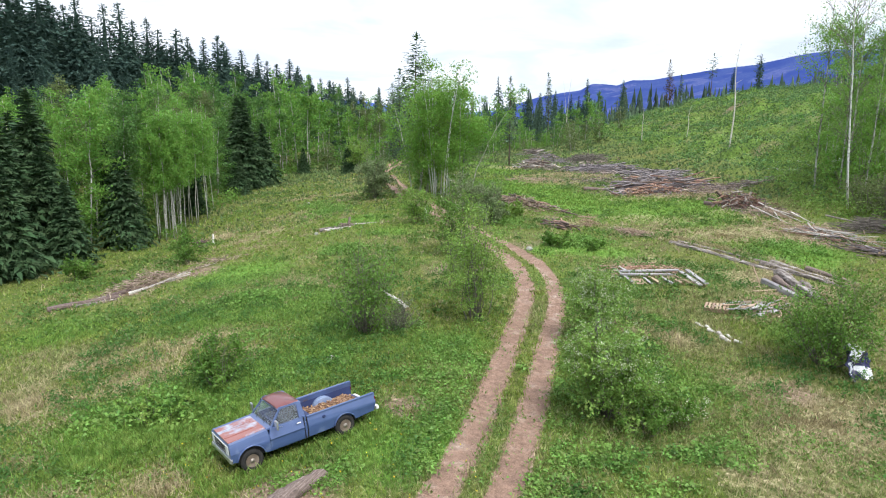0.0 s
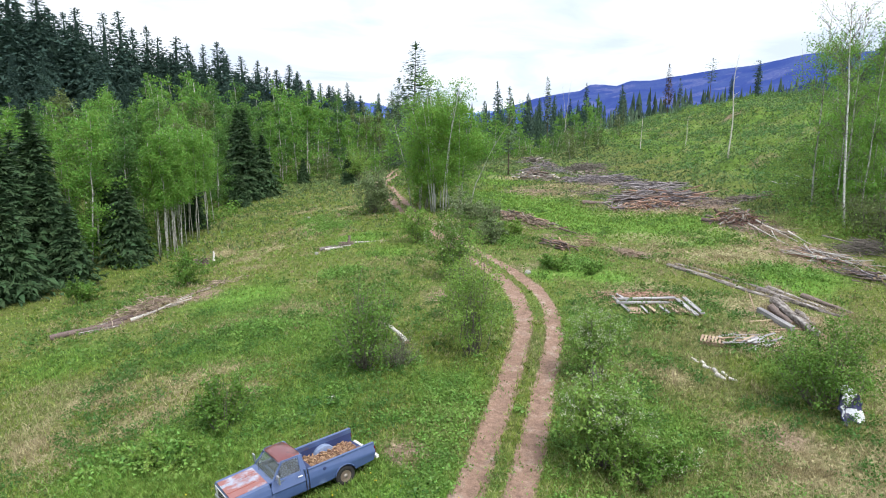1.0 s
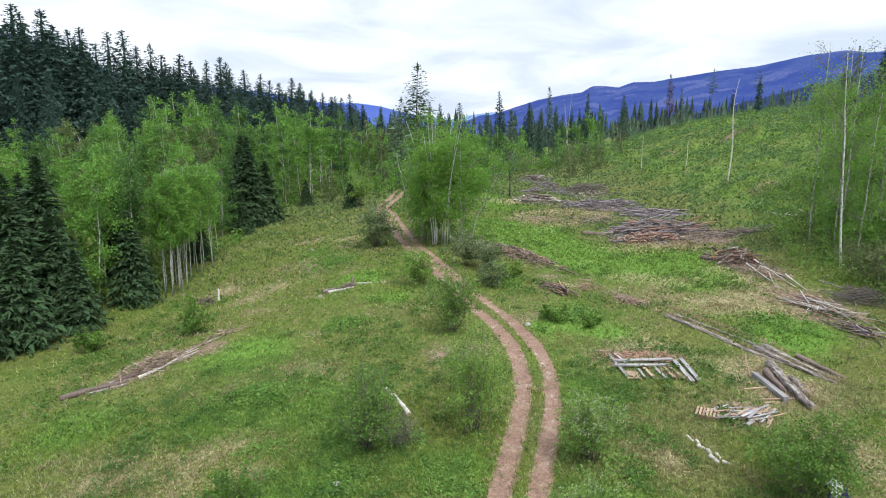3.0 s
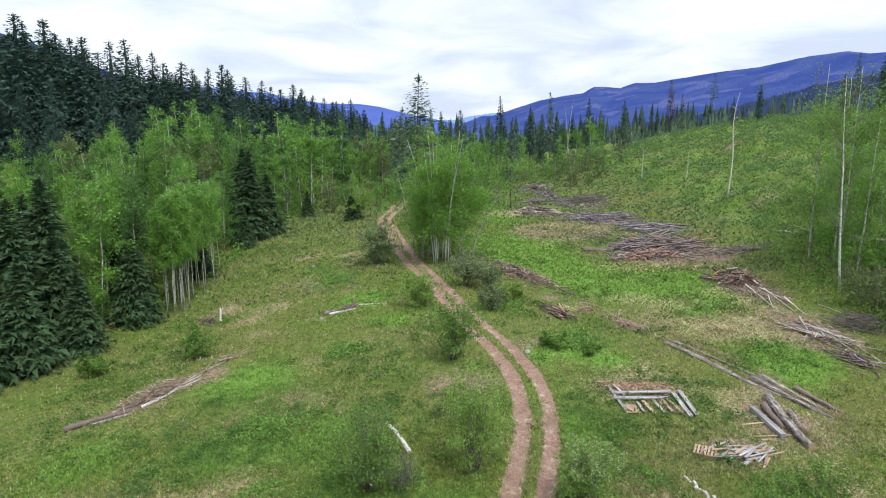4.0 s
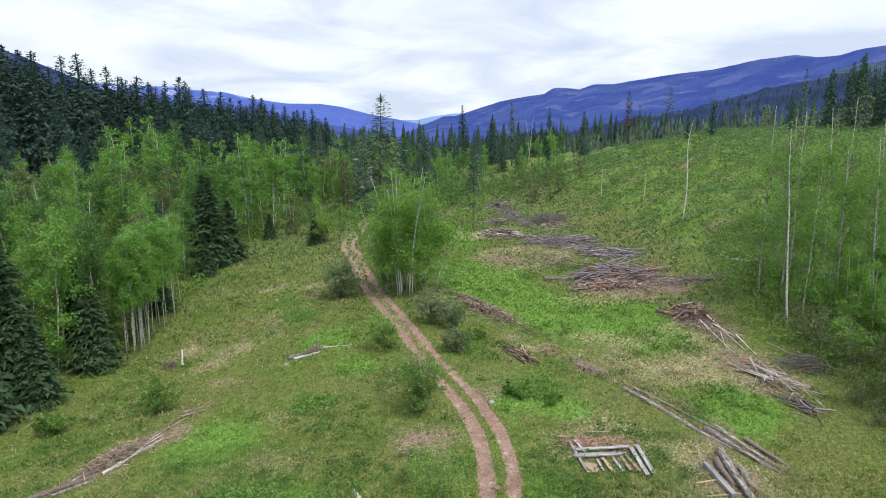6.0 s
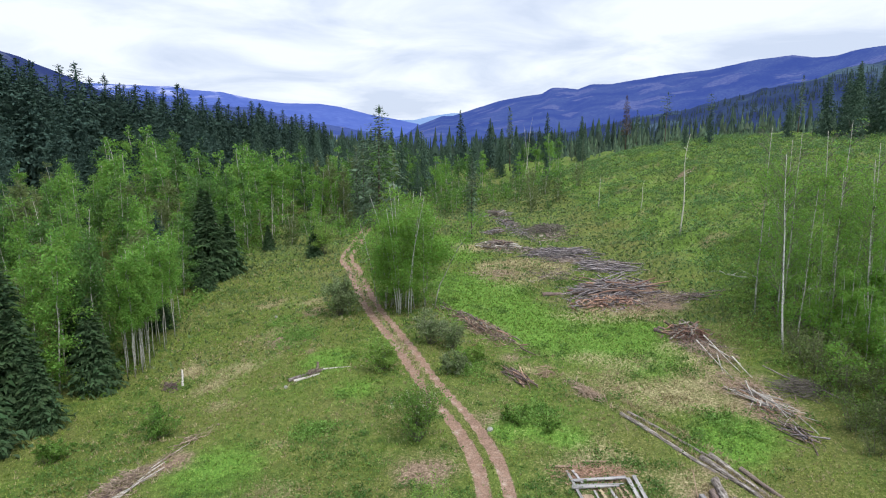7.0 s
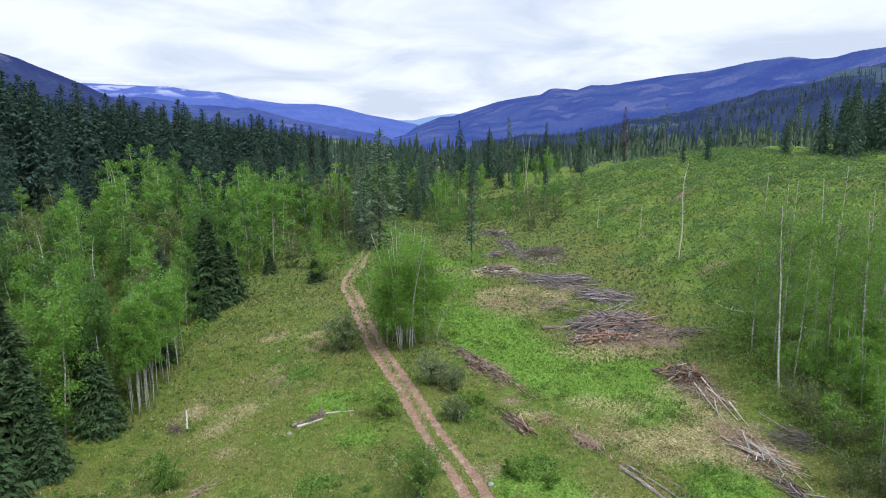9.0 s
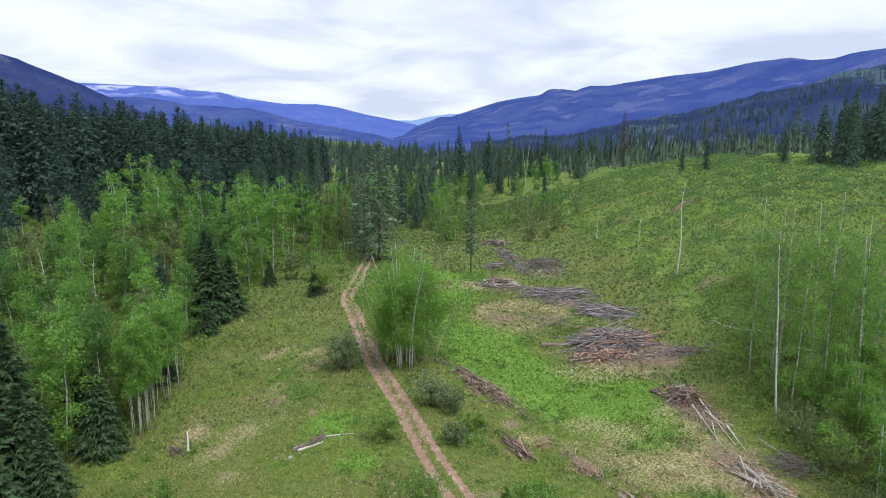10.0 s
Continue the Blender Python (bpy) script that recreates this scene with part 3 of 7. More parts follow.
def tube(path, radii, sides=5):
    """A round limb along a path: verts, faces."""
    path, radii = np.asarray(path, float), np.asarray(radii, float)
    k = len(path)
    tan = np.gradient(path, axis=0)
    tan /= np.linalg.norm(tan, axis=1)[:, None] + 1e-9
    ref = np.where(np.abs(tan[:, 2:3]) > 0.9, np.array([[1.0, 0, 0]]), np.array([[0, 0, 1.0]]))
    u = np.cross(tan, ref)
    u /= np.linalg.norm(u, axis=1)[:, None] + 1e-9
    v = np.cross(tan, u)
    a = np.arange(sides) * 2 * np.pi / sides
    verts = path[:, None] + radii[:, None, None] * (np.cos(a)[None, :, None] * u[:, None] + np.sin(a)[None, :, None] * v[:, None])
    verts = verts.reshape(-1, 3)
    faces = []
    for i in range(k - 1):
        for j in range(sides):
            q = (j + 1) % sides
            faces.append((i * sides + j, i * sides + q, (i + 1) * sides + q, (i + 1) * sides + j))
    faces.append(tuple(range(sides))[::-1])
    faces.append(tuple((k - 1) * sides + j for j in range(sides)))
    return verts, faces


def joined(pieces):
    vs, fs, n = [], [], 0
    for v, f in pieces:
        vs.append(np.asarray(v, float))
        fs += [tuple(int(i) + n for i in q) for q in f]
        n += len(v)
    return np.concatenate(vs), fs


def leaves(centres, size, rng, flat=0.0, slim=0.6, corners=4):
    """A four- or three-cornered leaf or spray at each centre, turned at random."""
    c = np.asarray(centres, float)
    n = len(c)
    d = rng.normal(size=(n, 3))
    d[:, 2] *= 1 - flat
    d /= np.linalg.norm(d, axis=1)[:, None]
    e = rng.normal(size=(n, 3))
    e -= (e * d).sum(1)[:, None] * d
    e /= np.linalg.norm(e, axis=1)[:, None]
    s = size * rng.uniform(0.6, 1.35, n)[:, None]
    v = np.stack([c - d * s * 0.5, c + e * s * slim * 0.5, c + d * s * 0.5, c - e * s * slim * 0.5], 1).reshape(-1, 3)
    if corners == 3:
        v = np.stack([c - d * s * 0.5 - e * s * slim * 0.5, c - d * s * 0.4 + e * s * slim * 0.6, c + d * s * 0.6], 1).reshape(-1, 3)
    return v, np.arange(n * corners).reshape(n, corners)


def conifer_shapes(h, r, seed, count=230, bare=0.06, ragged=0.35, droop=0.3, twigs=7, core=0.5, taper=0.85, full=0.62, lift=0.55, hang=0.5, fine=1.0):
    """Trunk and crown of a conifer: boughs spiralling up a stem, each a fan of hanging sprays; full: the share of its height over which the crown widens."""
    rng = np.random.default_rng(seed)
    lean = rng.normal(size=2) * 0.008 * h
    zs = np.linspace(0, h, 9)
    path = np.stack([lean[0] * (zs / h) ** 2, lean[1] * (zs / h) ** 2, zs], 1)
    trunk = tube(path, 0.010 * h * (1 - zs / h) ** 1.1 + 0.01, 6)

    def reach(s):
        low = 0.72 + 0.28 * np.clip((s - bare) / 0.14, 0, 1)
        return r * np.clip((1 - s) / full, 0, 1) ** taper * low + 0.005 * h

    V, F, n = [], [], 0
    if core:
        for i, s in enumerate(np.linspace(bare + 0.02, 0.95, 12)):
            for j in range(8):
                q = core * (1.0 - 0.65 * s) * float(reach(s)) * rng.uniform(0.35, 1.2)
                a = j * 0.7854 + 0.39 * (i % 2)
                V.append((lean[0] * s * s + q * math.cos(a), lean[1] * s * s + q * math.sin(a), s * h - 0.3 * q * rng.uniform(0, 2)))
                if i:
                    F += [(n - 8, n - 8 + ((j + 1) % 8) - j, n), (n - 8 + ((j + 1) % 8) - j, n + ((j + 1) % 8) - j, n)]
                n += 1
    grid = np.linspace(bare, 0.985, 200)
    weight = np.cumsum(reach(grid) + 0.38 * r)
    heights = np.interp((np.arange(count) + rng.uniform(0, 1, count)) / count, weight / weight[-1], grid)
    gap = rng.uniform(0, 6.283, 3)
    for i, s in enumerate(heights):
        a = i * 2.39996 + rng.normal() * 0.35
        thin = 0.5 + 0.5 * math.sin(a + gap[0] + 9 * s) * math.sin(2 * a + gap[1] - 14 * s)
        if rng.random() < ragged * 0.5 * thin:
            continue
        L = float(reach(s)) * rng.uniform(1 - ragged, 1.12)
        ca, sa = math.cos(a), math.sin(a)
        ox, oy, z = lean[0] * s * s, lean[1] * s * s, s * h
        up = lift * (s - 0.45) + rng.normal() * 0.08

        def at(q, side=0.0, dz=0.0):
            return (ox + ca * L * q - sa * side, oy + sa * L * q + ca * side, z + L * (up * q - droop * q * q + 0.35 * droop * q ** 4) + dz)

        for j in range(twigs):
            q = 0.10 + 0.95 * rng.uniform(0, 1) ** 0.85
            side = rng.normal() * 0.15 * L * (1.15 - q)
            c = at(q, side, -0.35 * abs(side))
            size = (0.42 + 0.011 * h) * fine * rng.uniform(0.6, 1.35) * (0.52 + 0.48 * min(1.0, (1 - s) / 0.25))
            o, w, d = rng.uniform(0.25, 1.0), rng.normal() * 0.55, rng.uniform(0.0, 1.0) * (0.7 + hang) * (1.2 - s) - 1.6 * max(0.0, s - 0.72)
            e = (ca * o - sa * w, sa * o + ca * w, -d)
            g = rng.normal(size=3) * 0.20 * size
            V += [(c[0] - g[0], c[1] - g[1], c[2] - 0.7 * g[2]), (c[0] + g[0], c[1] + g[1], c[2] + 0.7 * g[2]), (c[0] + e[0] * size, c[1] + e[1] * size, c[2] + e[2] * size)]
            F.append((n, n + 1, n + 2))
            n += 3
    for k in range(5):
        a = k * 1.2566
        V += [(path[-1][0], path[-1][1], h * (1.01 - 0.004 * k)), (path[-1][0] + 0.010 * h * math.cos(a), path[-1][1] + 0.010 * h * math.sin(a), h * (0.955 - 0.006 * k)), (path[-1][0], path[-1][1], h * (0.95 - 0.006 * k))]
        F.append((n, n + 1, n + 2))
        n += 3
    return trunk, (np.array(V), F)


def broadleaf_shapes(h, r, seed, base=0.35, count=2200, size=0.26, stems=1, limbs=16, bend=0.05, thick=0.008, twigs=0, spread=0.4, bald=1.0, steep=0.0):
    """Trunk(s), limbs and leaf sprays of a thin-crowned birch or aspen."""
    rng = np.random.default_rng(seed)
    trunks, boughs, tips = [], [], []
    for s in range(stems):
        off = rng.normal(size=2) * (0.0 if stems == 1 else spread)
        out = off * (0 if stems == 1 else rng.uniform(1.2, 3.0)) + rng.normal(size=2) * bend * h
        hh = h * (1 if s == 0 else rng.uniform(0.75, 1.0))
        zs = np.linspace(0, 1, 9)
        wig = np.cumsum(rng.normal(size=(9, 2)) * (0.006 if bald > 0.9 else 0.0025) * h, axis=0)
        wig -= wig[0]
        path = np.concatenate([off + out[None] * zs[:, None] ** 1.5 + wig, (zs * hh)[:, None]], 1)
        trunks.append(tube(path, thick * hh * (1 - zs) ** 0.7 + 0.015, 6))
        if bald > 0.9:
            tips.append((np.array([[np.interp(q, zs, path[:, j]) for j in range(3)] for q in (0.84, 0.9, 0.95, 1.02)]), 0.55 * r))
        for i in range(limbs):
            q = rng.uniform(base * 0.85, 0.97)
            p = np.array([np.interp(q, zs, path[:, j]) for j in range(3)])
            shape = math.sin(min(1, (q - base * 0.7) / (1 - base * 0.7) * 0.85 + 0.12) * 3.1416) ** 0.7 if q > base * 0.7 else 0.3
            L = r * shape * rng.uniform(0.55, 1.15) + 0.3
            a = rng.uniform(0, 6.283)
            e = np.array([math.cos(a), math.sin(a), rng.uniform(0.35, 1.1) + steep])
            t = np.linspace(0, 1, 4)[:, None]
            bp = p + e * L * t + np.array([0, 0, -0.25 * L]) * t ** 2 + np.cumsum(rng.normal(size=(4, 3)) * 0.03 * L, axis=0)
            boughs.append(tube(bp, (0.0011 * hh * (1 - t[:, 0]) + 0.005), 3))
            tips.append((bp, L))
            for _ in range(twigs):
                q2 = rng.uniform(0.25, 0.9)
                c = np.array([np.interp(q2, t[:, 0], bp[:, j]) for j in range(3)])
                d = e * 0.5 + rng.normal(size=3) * 0.6
                boughs.append(tube(c + d * L * 0.4 * t, 0.008 * (1 - t[:, 0]) + 0.004, 3))
    pts = []
    weight = np.array([L for _, L in tips])
    weight = weight / weight.sum()
    clumps = []
    for (bp, L), w in zip(tips, weight):
        for _ in range(4):
            q = rng.uniform(0.25, 1.05)
            c = np.array([np.interp(q, np.linspace(0, 1, 4), bp[:, j]) for j in range(3)])
            clumps.append((c + rng.normal(size=3) * 0.14 * L, 0.11 * L + 0.13, w * rng.uniform(0.4, 1.6)))
    cw = np.array([c[2] for c in clumps])
    pick = rng.choice(len(clumps), size=count, p=cw / cw.sum())
    cc = np.array([c[0] for c in clumps])[pick]
    cs = np.array([c[1] for c in clumps])[pick]
    pts = cc + rng.normal(size=(count, 3)) * cs[:, None] * np.array([1, 1, 0.85])
    pts = pts[(pts[:, 2] > 0.15) & (rng.uniform(size=count) > 0.85 * np.clip((pts[:, 2] / h - bald) / 0.12, 0, 1))]
    return joined(trunks), joined(boughs), leaves(pts, size, rng, slim=0.75, corners=3)


def shrub_shapes(h, r, seed, count=2600, size=0.09, stems=12, twigs=4, low=0.12, dense=1.0, fill=0.62, broom=0.0):
    """A many-stemmed shrub: stems fanning out, side twigs and leaves along them."""
    rng = np.random.default_rng(seed)
    wood, ends = [], []
    for s in range(stems):
        a, tilt = rng.uniform(0, 6.283), rng.uniform(0.05, 1.0) ** 0.8 * (1 - 0.6 * broom)
        L = h * rng.uniform(0.6, 1.05) * (1 - 0.25 * tilt)
        e = np.array([math.cos(a) * r * tilt, math.sin(a) * r * tilt, L])
        t = np.linspace(0, 1, 6)[:, None]
        b = np.array([math.cos(a), math.sin(a), 0]) * (rng.uniform(0.02, 0.25) + broom * r * rng.uniform(0, 0.6))
        p = b + e * np.concatenate([t ** 0.8, t ** 0.8, t], 1) + np.cumsum(rng.normal(size=(6, 3)) * 0.025 * h, axis=0)
        p[0] = b
        wood.append(tube(p, 0.004 * h * (1 - t[:, 0]) + 0.005, 4))
        ends.append((p, 0.16 * h))
        for k in range(twigs):
            q = rng.uniform(0.25, 0.9)
            c = np.array([np.interp(q, t[:, 0], p[:, j]) for j in range(3)])
            d = rng.normal(size=3) * np.array([1, 1, 0.5]) + np.array([0, 0, 0.5])
            d = d / np.linalg.norm(d) * h * rng.uniform(0.15, 0.35)
            tp = c + d * np.linspace(0, 1, 4)[:, None] + np.cumsum(rng.normal(size=(4, 3)) * 0.012 * h, axis=0)
            wood.append(tube(tp, np.array([0.009, 0.007, 0.005, 0.003]), 3))
            ends.append((tp, 0.10 * h))
    pick = rng.integers(0, len(ends), count)
    q = rng.uniform(low, 1.05, count) ** fill
    pts = np.zeros((count, 3))
    for i in range(count):
        p, s = ends[pick[i]]
        f = q[i] * (len(p) - 1)
        j = min(int(f), len(p) - 2)
        pts[i] = p[j] + (p[j + 1] - p[j]) * (f - j) + rng.normal(size=3) * s * 0.28 / dense
    pts = pts[pts[:, 2] > 0.04]
    return joined(wood), leaves(pts, size, rng)


def plant(name, shapes, mats, names, at, label, category, group="", turn=0.0, scale=1.0, sink=0.08):
    """The first of its kind: an Empty at the foot with its parts."""
    root = thing(name, pose(at[0], at[1], gz(*at) - sink, 0, 0, turn) @ Matrix.Scale(scale, 4), label, category, group)
    for key, s, m in zip(names, shapes, mats):
        ob = part(key, s, m, root, smooth=(key in ("trunk", "branchwork")))
        if key in ("branchwork", "foliage", "blossom", "crown"):
            tagged(ob, kind="stuff")
    return root


def again(root, at, turn, scale=1.0, lean=0.0, label="", tall=1.0, sink=0.08):
    ob = copy_thing(root, pose(at[0], at[1], gz(*at) - sink, lean, 0, turn))
    ob.scale = (scale, scale, scale * tall)
    if label:
        ob["label"] = label
    return ob


# ---- the dark spruce forest on the slope at the left, tree by tree
SPRUCES = []
for i, (h, r, bare) in enumerate([(27, 5.0, 0.05), (30, 5.4, 0.08), (24, 4.9, 0.04), (28, 4.4, 0.10), (22, 4.5, 0.03)]):
    SPRUCES.append((conifer_shapes(h, r, 100 + i, count=620, bare=bare, ragged=0.42, droop=0.36 + 0.06 * (i % 3), twigs=7, fine=1.14, lift=0.8, core=0.36, taper=(0.76, 0.82, 0.74, 0.80, 0.78)[i], full=(0.60, 0.66, 0.58, 0.70, 0.62)[i]), h))
SPRUCE_ROOTS = {}


def spruce(at, h, label="tall dark green spruce in the forest stand", group="spruce forest on the slope", wide=1.0, needles=M_SPRUCE):
    k = int(RNG.integers(0, len(SPRUCES)))
    shapes, hh = SPRUCES[k]
    turn = float(RNG.uniform(0, 360))
    key = (k, needles.name)
    if key not in SPRUCE_ROOTS:
        ob = SPRUCE_ROOTS[key] = plant("spruce_tree", shapes, (M_BARK, needles), ("trunk", "crown"), at, label, "spruce tree", group, turn)
    else:
        ob = again(SPRUCE_ROOTS[key], at, turn, 1.0, label=label)
        ob["group"] = group
    ob.scale = (h / hh * wide, h / hh * wide, h / hh)
    return ob


def scattered(n, box, gap, keep, rng):
    """Random places in a box, at least gap apart, where keep(x, y) holds."""
    out, tries = [], 0
    while len(out) < n and tries < n * 60:
        tries += 1
        x, y = rng.uniform(box[0], box[1]), rng.uniform(box[2], box[3])
        if keep(x, y) and all((x - a) ** 2 + (y - b) ** 2 > gap * gap for a, b in out):
            out.append((x, y))
    return out


forest_rng = np.random.default_rng(31)
for x, y, h in [(-109.1, 165, 35), (-110.9, 172, 34), (-103.2, 168, 34.5), (-102.5, 174, 30), (-95.2, 170, 31.7), (-95.5, 178, 28.7), (-88.8, 172, 31.7), (-85.4, 174, 33.4), (-86.4, 182, 29.8), (-83.6, 184, 30.9), (-82.4, 188, 28.5), (-77.3, 188, 28.7), (-76.9, 196, 28.0), (-75.7, 205, 29.1), (-74.3, 215, 30.7), (-75.6, 225, 29.6), (-71.7, 232, 27.9), (-68.6, 240, 28.2), (-66.2, 244, 26.4), (-63.5, 248, 25.5), (-59.6, 250, 28.3), (-57.6, 254, 25.4), (-53.9, 258, 24.0)]:
    spruce((x, y), h * 1.06, wide=float(forest_rng.uniform(0.85, 1.12)))


def behind_front(x, y):
    return y > 168 + max(0.0, x + 109) / 0.59


for x, y in scattered(74, (-190, -40, 150, 360), 5.0, lambda x, y: behind_front(x, y) and x > -75 - 0.55 * (y - 100), forest_rng):
    spruce((x, y), float(forest_rng.uniform(22, 30)), wide=float(forest_rng.uniform(0.9, 1.2)))
for x, y in scattered(26, (-150, -104, 168, 215), 4.6, lambda x, y: x > -88 - 0.28 * (y - 100) - 22, forest_rng):
    spruce((x, y), float(forest_rng.uniform(27, 34)), wide=float(forest_rng.uniform(0.95, 1.2)))
for x, y in scattered(34, (-115, -48, 120, 235), 6.0, lambda x, y: not behind_front(x, y - 4) and y > 138 + (x + 80) * 0.6 and x < -42 - 0.12 * max(0, y - 150), forest_rng):
    spruce((x, y), float(forest_rng.uniform(16, 26)), wide=float(forest_rng.uniform(0.85, 1.1)))
for x, y in scattered(50, (-62, 80, 190, 340), 6.0, lambda x, y: x > -62 + 0.05 * (y - 190) and not (x > 25 and y < 270) and not (-16 < x < 3 and y < 215), forest_rng):
    spruce((x, y), float(forest_rng.uniform(13, 24)), group="conifers at the head of the meadow", label="slender grey-green spruce at the head of the meadow", wide=0.72, needles=M_SPRUCE_HEAD)

# the spruces that stand singly: fuller, to the ground
FULL = [(conifer_shapes(16, 3.2, 120, count=520, bare=0.02, ragged=0.45, droop=0.36, twigs=17, fine=1.0, core=0.25, full=0.85, taper=0.9), 16), (conifer_shapes(11, 2.9, 121, count=440, bare=0.01, ragged=0.45, droop=0.30, twigs=17, fine=1.0, core=0.25, full=0.9, taper=0.95), 11), (conifer_shapes(27, 3.7, 122, count=640, bare=0.05, ragged=0.5, droop=0.08, twigs=5, fine=0.9, core=0.0, full=0.55, taper=0.8, lift=0.8, hang=0.35), 27)]
FULL_ROOTS = {}
ONES = [(-33.4, 107, 15.5, 1.2, 0), (-35.6, 110.5, 15.5, 1.2, 0), (-31.4, 110.5, 11, 1.15, 1), (-33.2, 101.5, 7, 1.2, 1), (-33.5, 84, 6.5, 1.2, 1), (-28.4, 128.5, 5.5, 1.15, 1), (-34, 66.2, 10.5, 1.1, 1), (-37, 52.5, 10, 1.2, 1), (-34.8, 57.5, 8, 1.2, 1), (-38.5, 48, 12, 1.1, 0), (-40.8, 63.0, 16.5, 1.15, 0), (-40.5, 57.0, 15.0, 1.2, 0), (-46, 53, 15, 1.1, 0), (-45, 66, 14, 1.1, 0), (-42, 100, 13, 1.1, 0), (-47, 59, 12, 1.15, 0), (-38.5, 60.2, 11, 1.15, 1), (-43.5, 59.4, 12, 1.1, 1), (-39.5, 74, 11, 1.1, 1), (-6.2, 141, 27.3, 1.55, 2), (-10.5, 153, 21.5, 1.1, 2), (-13, 165, 20, 1.0, 2), (-17.5, 117, 6, 1.1, 1)]
for x, y, h, wide, k in ONES:
    shapes, hh = FULL[k]
    turn = float(RNG.uniform(0, 360))
    if k not in FULL_ROOTS:
        FULL_ROOTS[k] = ob = plant("spruce_tree", shapes, (M_BARK, M_PINE if k == 2 else M_SPRUCE_EDGE), ("trunk", "crown"), (x, y), "full dark spruce standing at the meadow's edge", "spruce tree", "spruces at the meadow's edge", turn)
    else:
        ob = again(FULL_ROOTS[k], (x, y), turn)
    ob.scale = (h / hh * wide, h / hh * wide, h / hh)

# ---- conifers along the hill's crest and beyond it
pine_shapes = [
    conifer_shapes(22, 2.6, 140, count=230, bare=0.30, ragged=0.5, droop=0.15, twigs=6, fine=0.9, core=0.0, full=0.6, hang=0.4),
    conifer_shapes(20, 1.9, 141, count=230, bare=0.28, ragged=0.55, droop=0.2, twigs=6, fine=0.9, core=0.0, full=0.6, taper=0.7),
    conifer_shapes(18, 2.2, 142, count=320, bare=0.10, ragged=0.45, droop=0.3, twigs=5, core=0.35, full=0.75),
    conifer_shapes(22, 3.2, 143, count=46, bare=0.55, ragged=0.6, droop=0.05, twigs=26, fine=0.8, core=0.0, full=0.22, taper=0.5, lift=0.3, hang=0.1),
]
CREST = [(101, 287, 25, 0, "r"), (111.5, 268, 22.5, 3, ""), (132, 270, 20.5, 3, ""), (49.5, 300, 30.5, 1, ""), (70, 330, 18, 2, ""), (44, 330, 26, 2, ""), (50, 380, 30, 2, ""), (27, 310, 31, 2, ""), (105, 284, 19, 1, ""), (68.5, 305, 24, 2, ""), (62, 312, 18, 2, ""), (40, 318, 19, 2, ""), (84, 310, 12, 1, ""), (140, 220, 20, 0, ""), (13.3, 126.8, 17.5, 1, ""), (46, 205, 12, 2, ""), (60, 212, 11, 1, ""), (93, 190, 12, 2, ""), (88, 196, 9, 2, "")]
CLUMP = [(124, 182, 22), (131, 178, 24), (136, 190, 23), (142, 184, 25), (148, 196, 22), (119, 192, 16), (127, 174, 27), (133, 182, 29), (138, 176, 28), (145, 178, 27), (150, 186, 29), (140, 196, 26)]
for x, y, h in CLUMP:
    spruce((x, y), h * 0.82, "grey-green spruce on the crest of the hill", "spruces on the hill's crest", wide=0.9, needles=M_SPRUCE_HEAD)
PINES = {}
for x, y, h, k, tag in CREST:
    key = (k, tag)
    hh = (22, 20, 18, 22)[k]
    label = "rust-red dead pine above the hill" if tag else "thin ragged pine on the cleared hill"
    if key not in PINES:
        PINES[key] = plant("pine_tree", pine_shapes[k], (M_BARK, M_RUST if tag else M_PINE if k != 2 else M_SPRUCE), ("trunk", "crown"), (x, y), label, "pine tree", "pines along the hill", float(RNG.uniform(0, 360)))
        PINES[key].scale = (h / hh,) * 3
    else:
        again(PINES[key], (x, y), float(RNG.uniform(0, 360)), h / hh)

# ---- aspens at the left edge of the meadow
aspen_sets = [broadleaf_shapes(14, 1.15, 200 + i, base=0.5, count=2700, size=0.17, limbs=30, thick=0.0028, bend=0.014) for i in range(3)]
aspen_sets += [broadleaf_shapes(14, 1.75, 210 + i, base=0.12, count=4300, size=0.20, limbs=36, thick=0.005, stems=1 + i % 2, spread=0.5) for i in range(3)]
aspen_sets += [broadleaf_shapes(14, 1.9, 220 + i, base=0.2, count=1800, size=0.28, limbs=22, thick=0.006) for i in range(3)]
aspen_sets += [broadleaf_shapes(14, 2.4, 230 + i, base=0.05, count=800, size=0.46, limbs=14, thick=0.005, stems=2, spread=0.6) for i in range(2)]
ASPENS = {}


def aspen(at, h, k, dim=False, label="slim pale-stemmed aspen with fresh green leaves", group="aspens at the forest's edge", wide=1.0):
    key = (k, dim)
    s = h / 14
    turn = float(RNG.uniform(0, 360))
    if key not in ASPENS:
        ob = ASPENS[key] = plant("aspen_tree", aspen_sets[k], (M_WHITEBARK, M_TWIG, (M_ASPEN, M_ASPEN_DIM, M_ASPEN_OLIVE)[dim]), ("trunk", "branchwork", "crown"), at, label, "aspen tree", group, turn)
    else:
        ob = again(ASPENS[key], at, turn, label=label)
        ob["group"] = group
    ob.scale = (s * wide, s * wide, s)
    return ob


def clear_of_spruce(x, y):
    return all((x - a) ** 2 + (y - b) ** 2 > (0.16 * h * wide + 0.6) ** 2 for a, b, h, wide, _ in ONES)


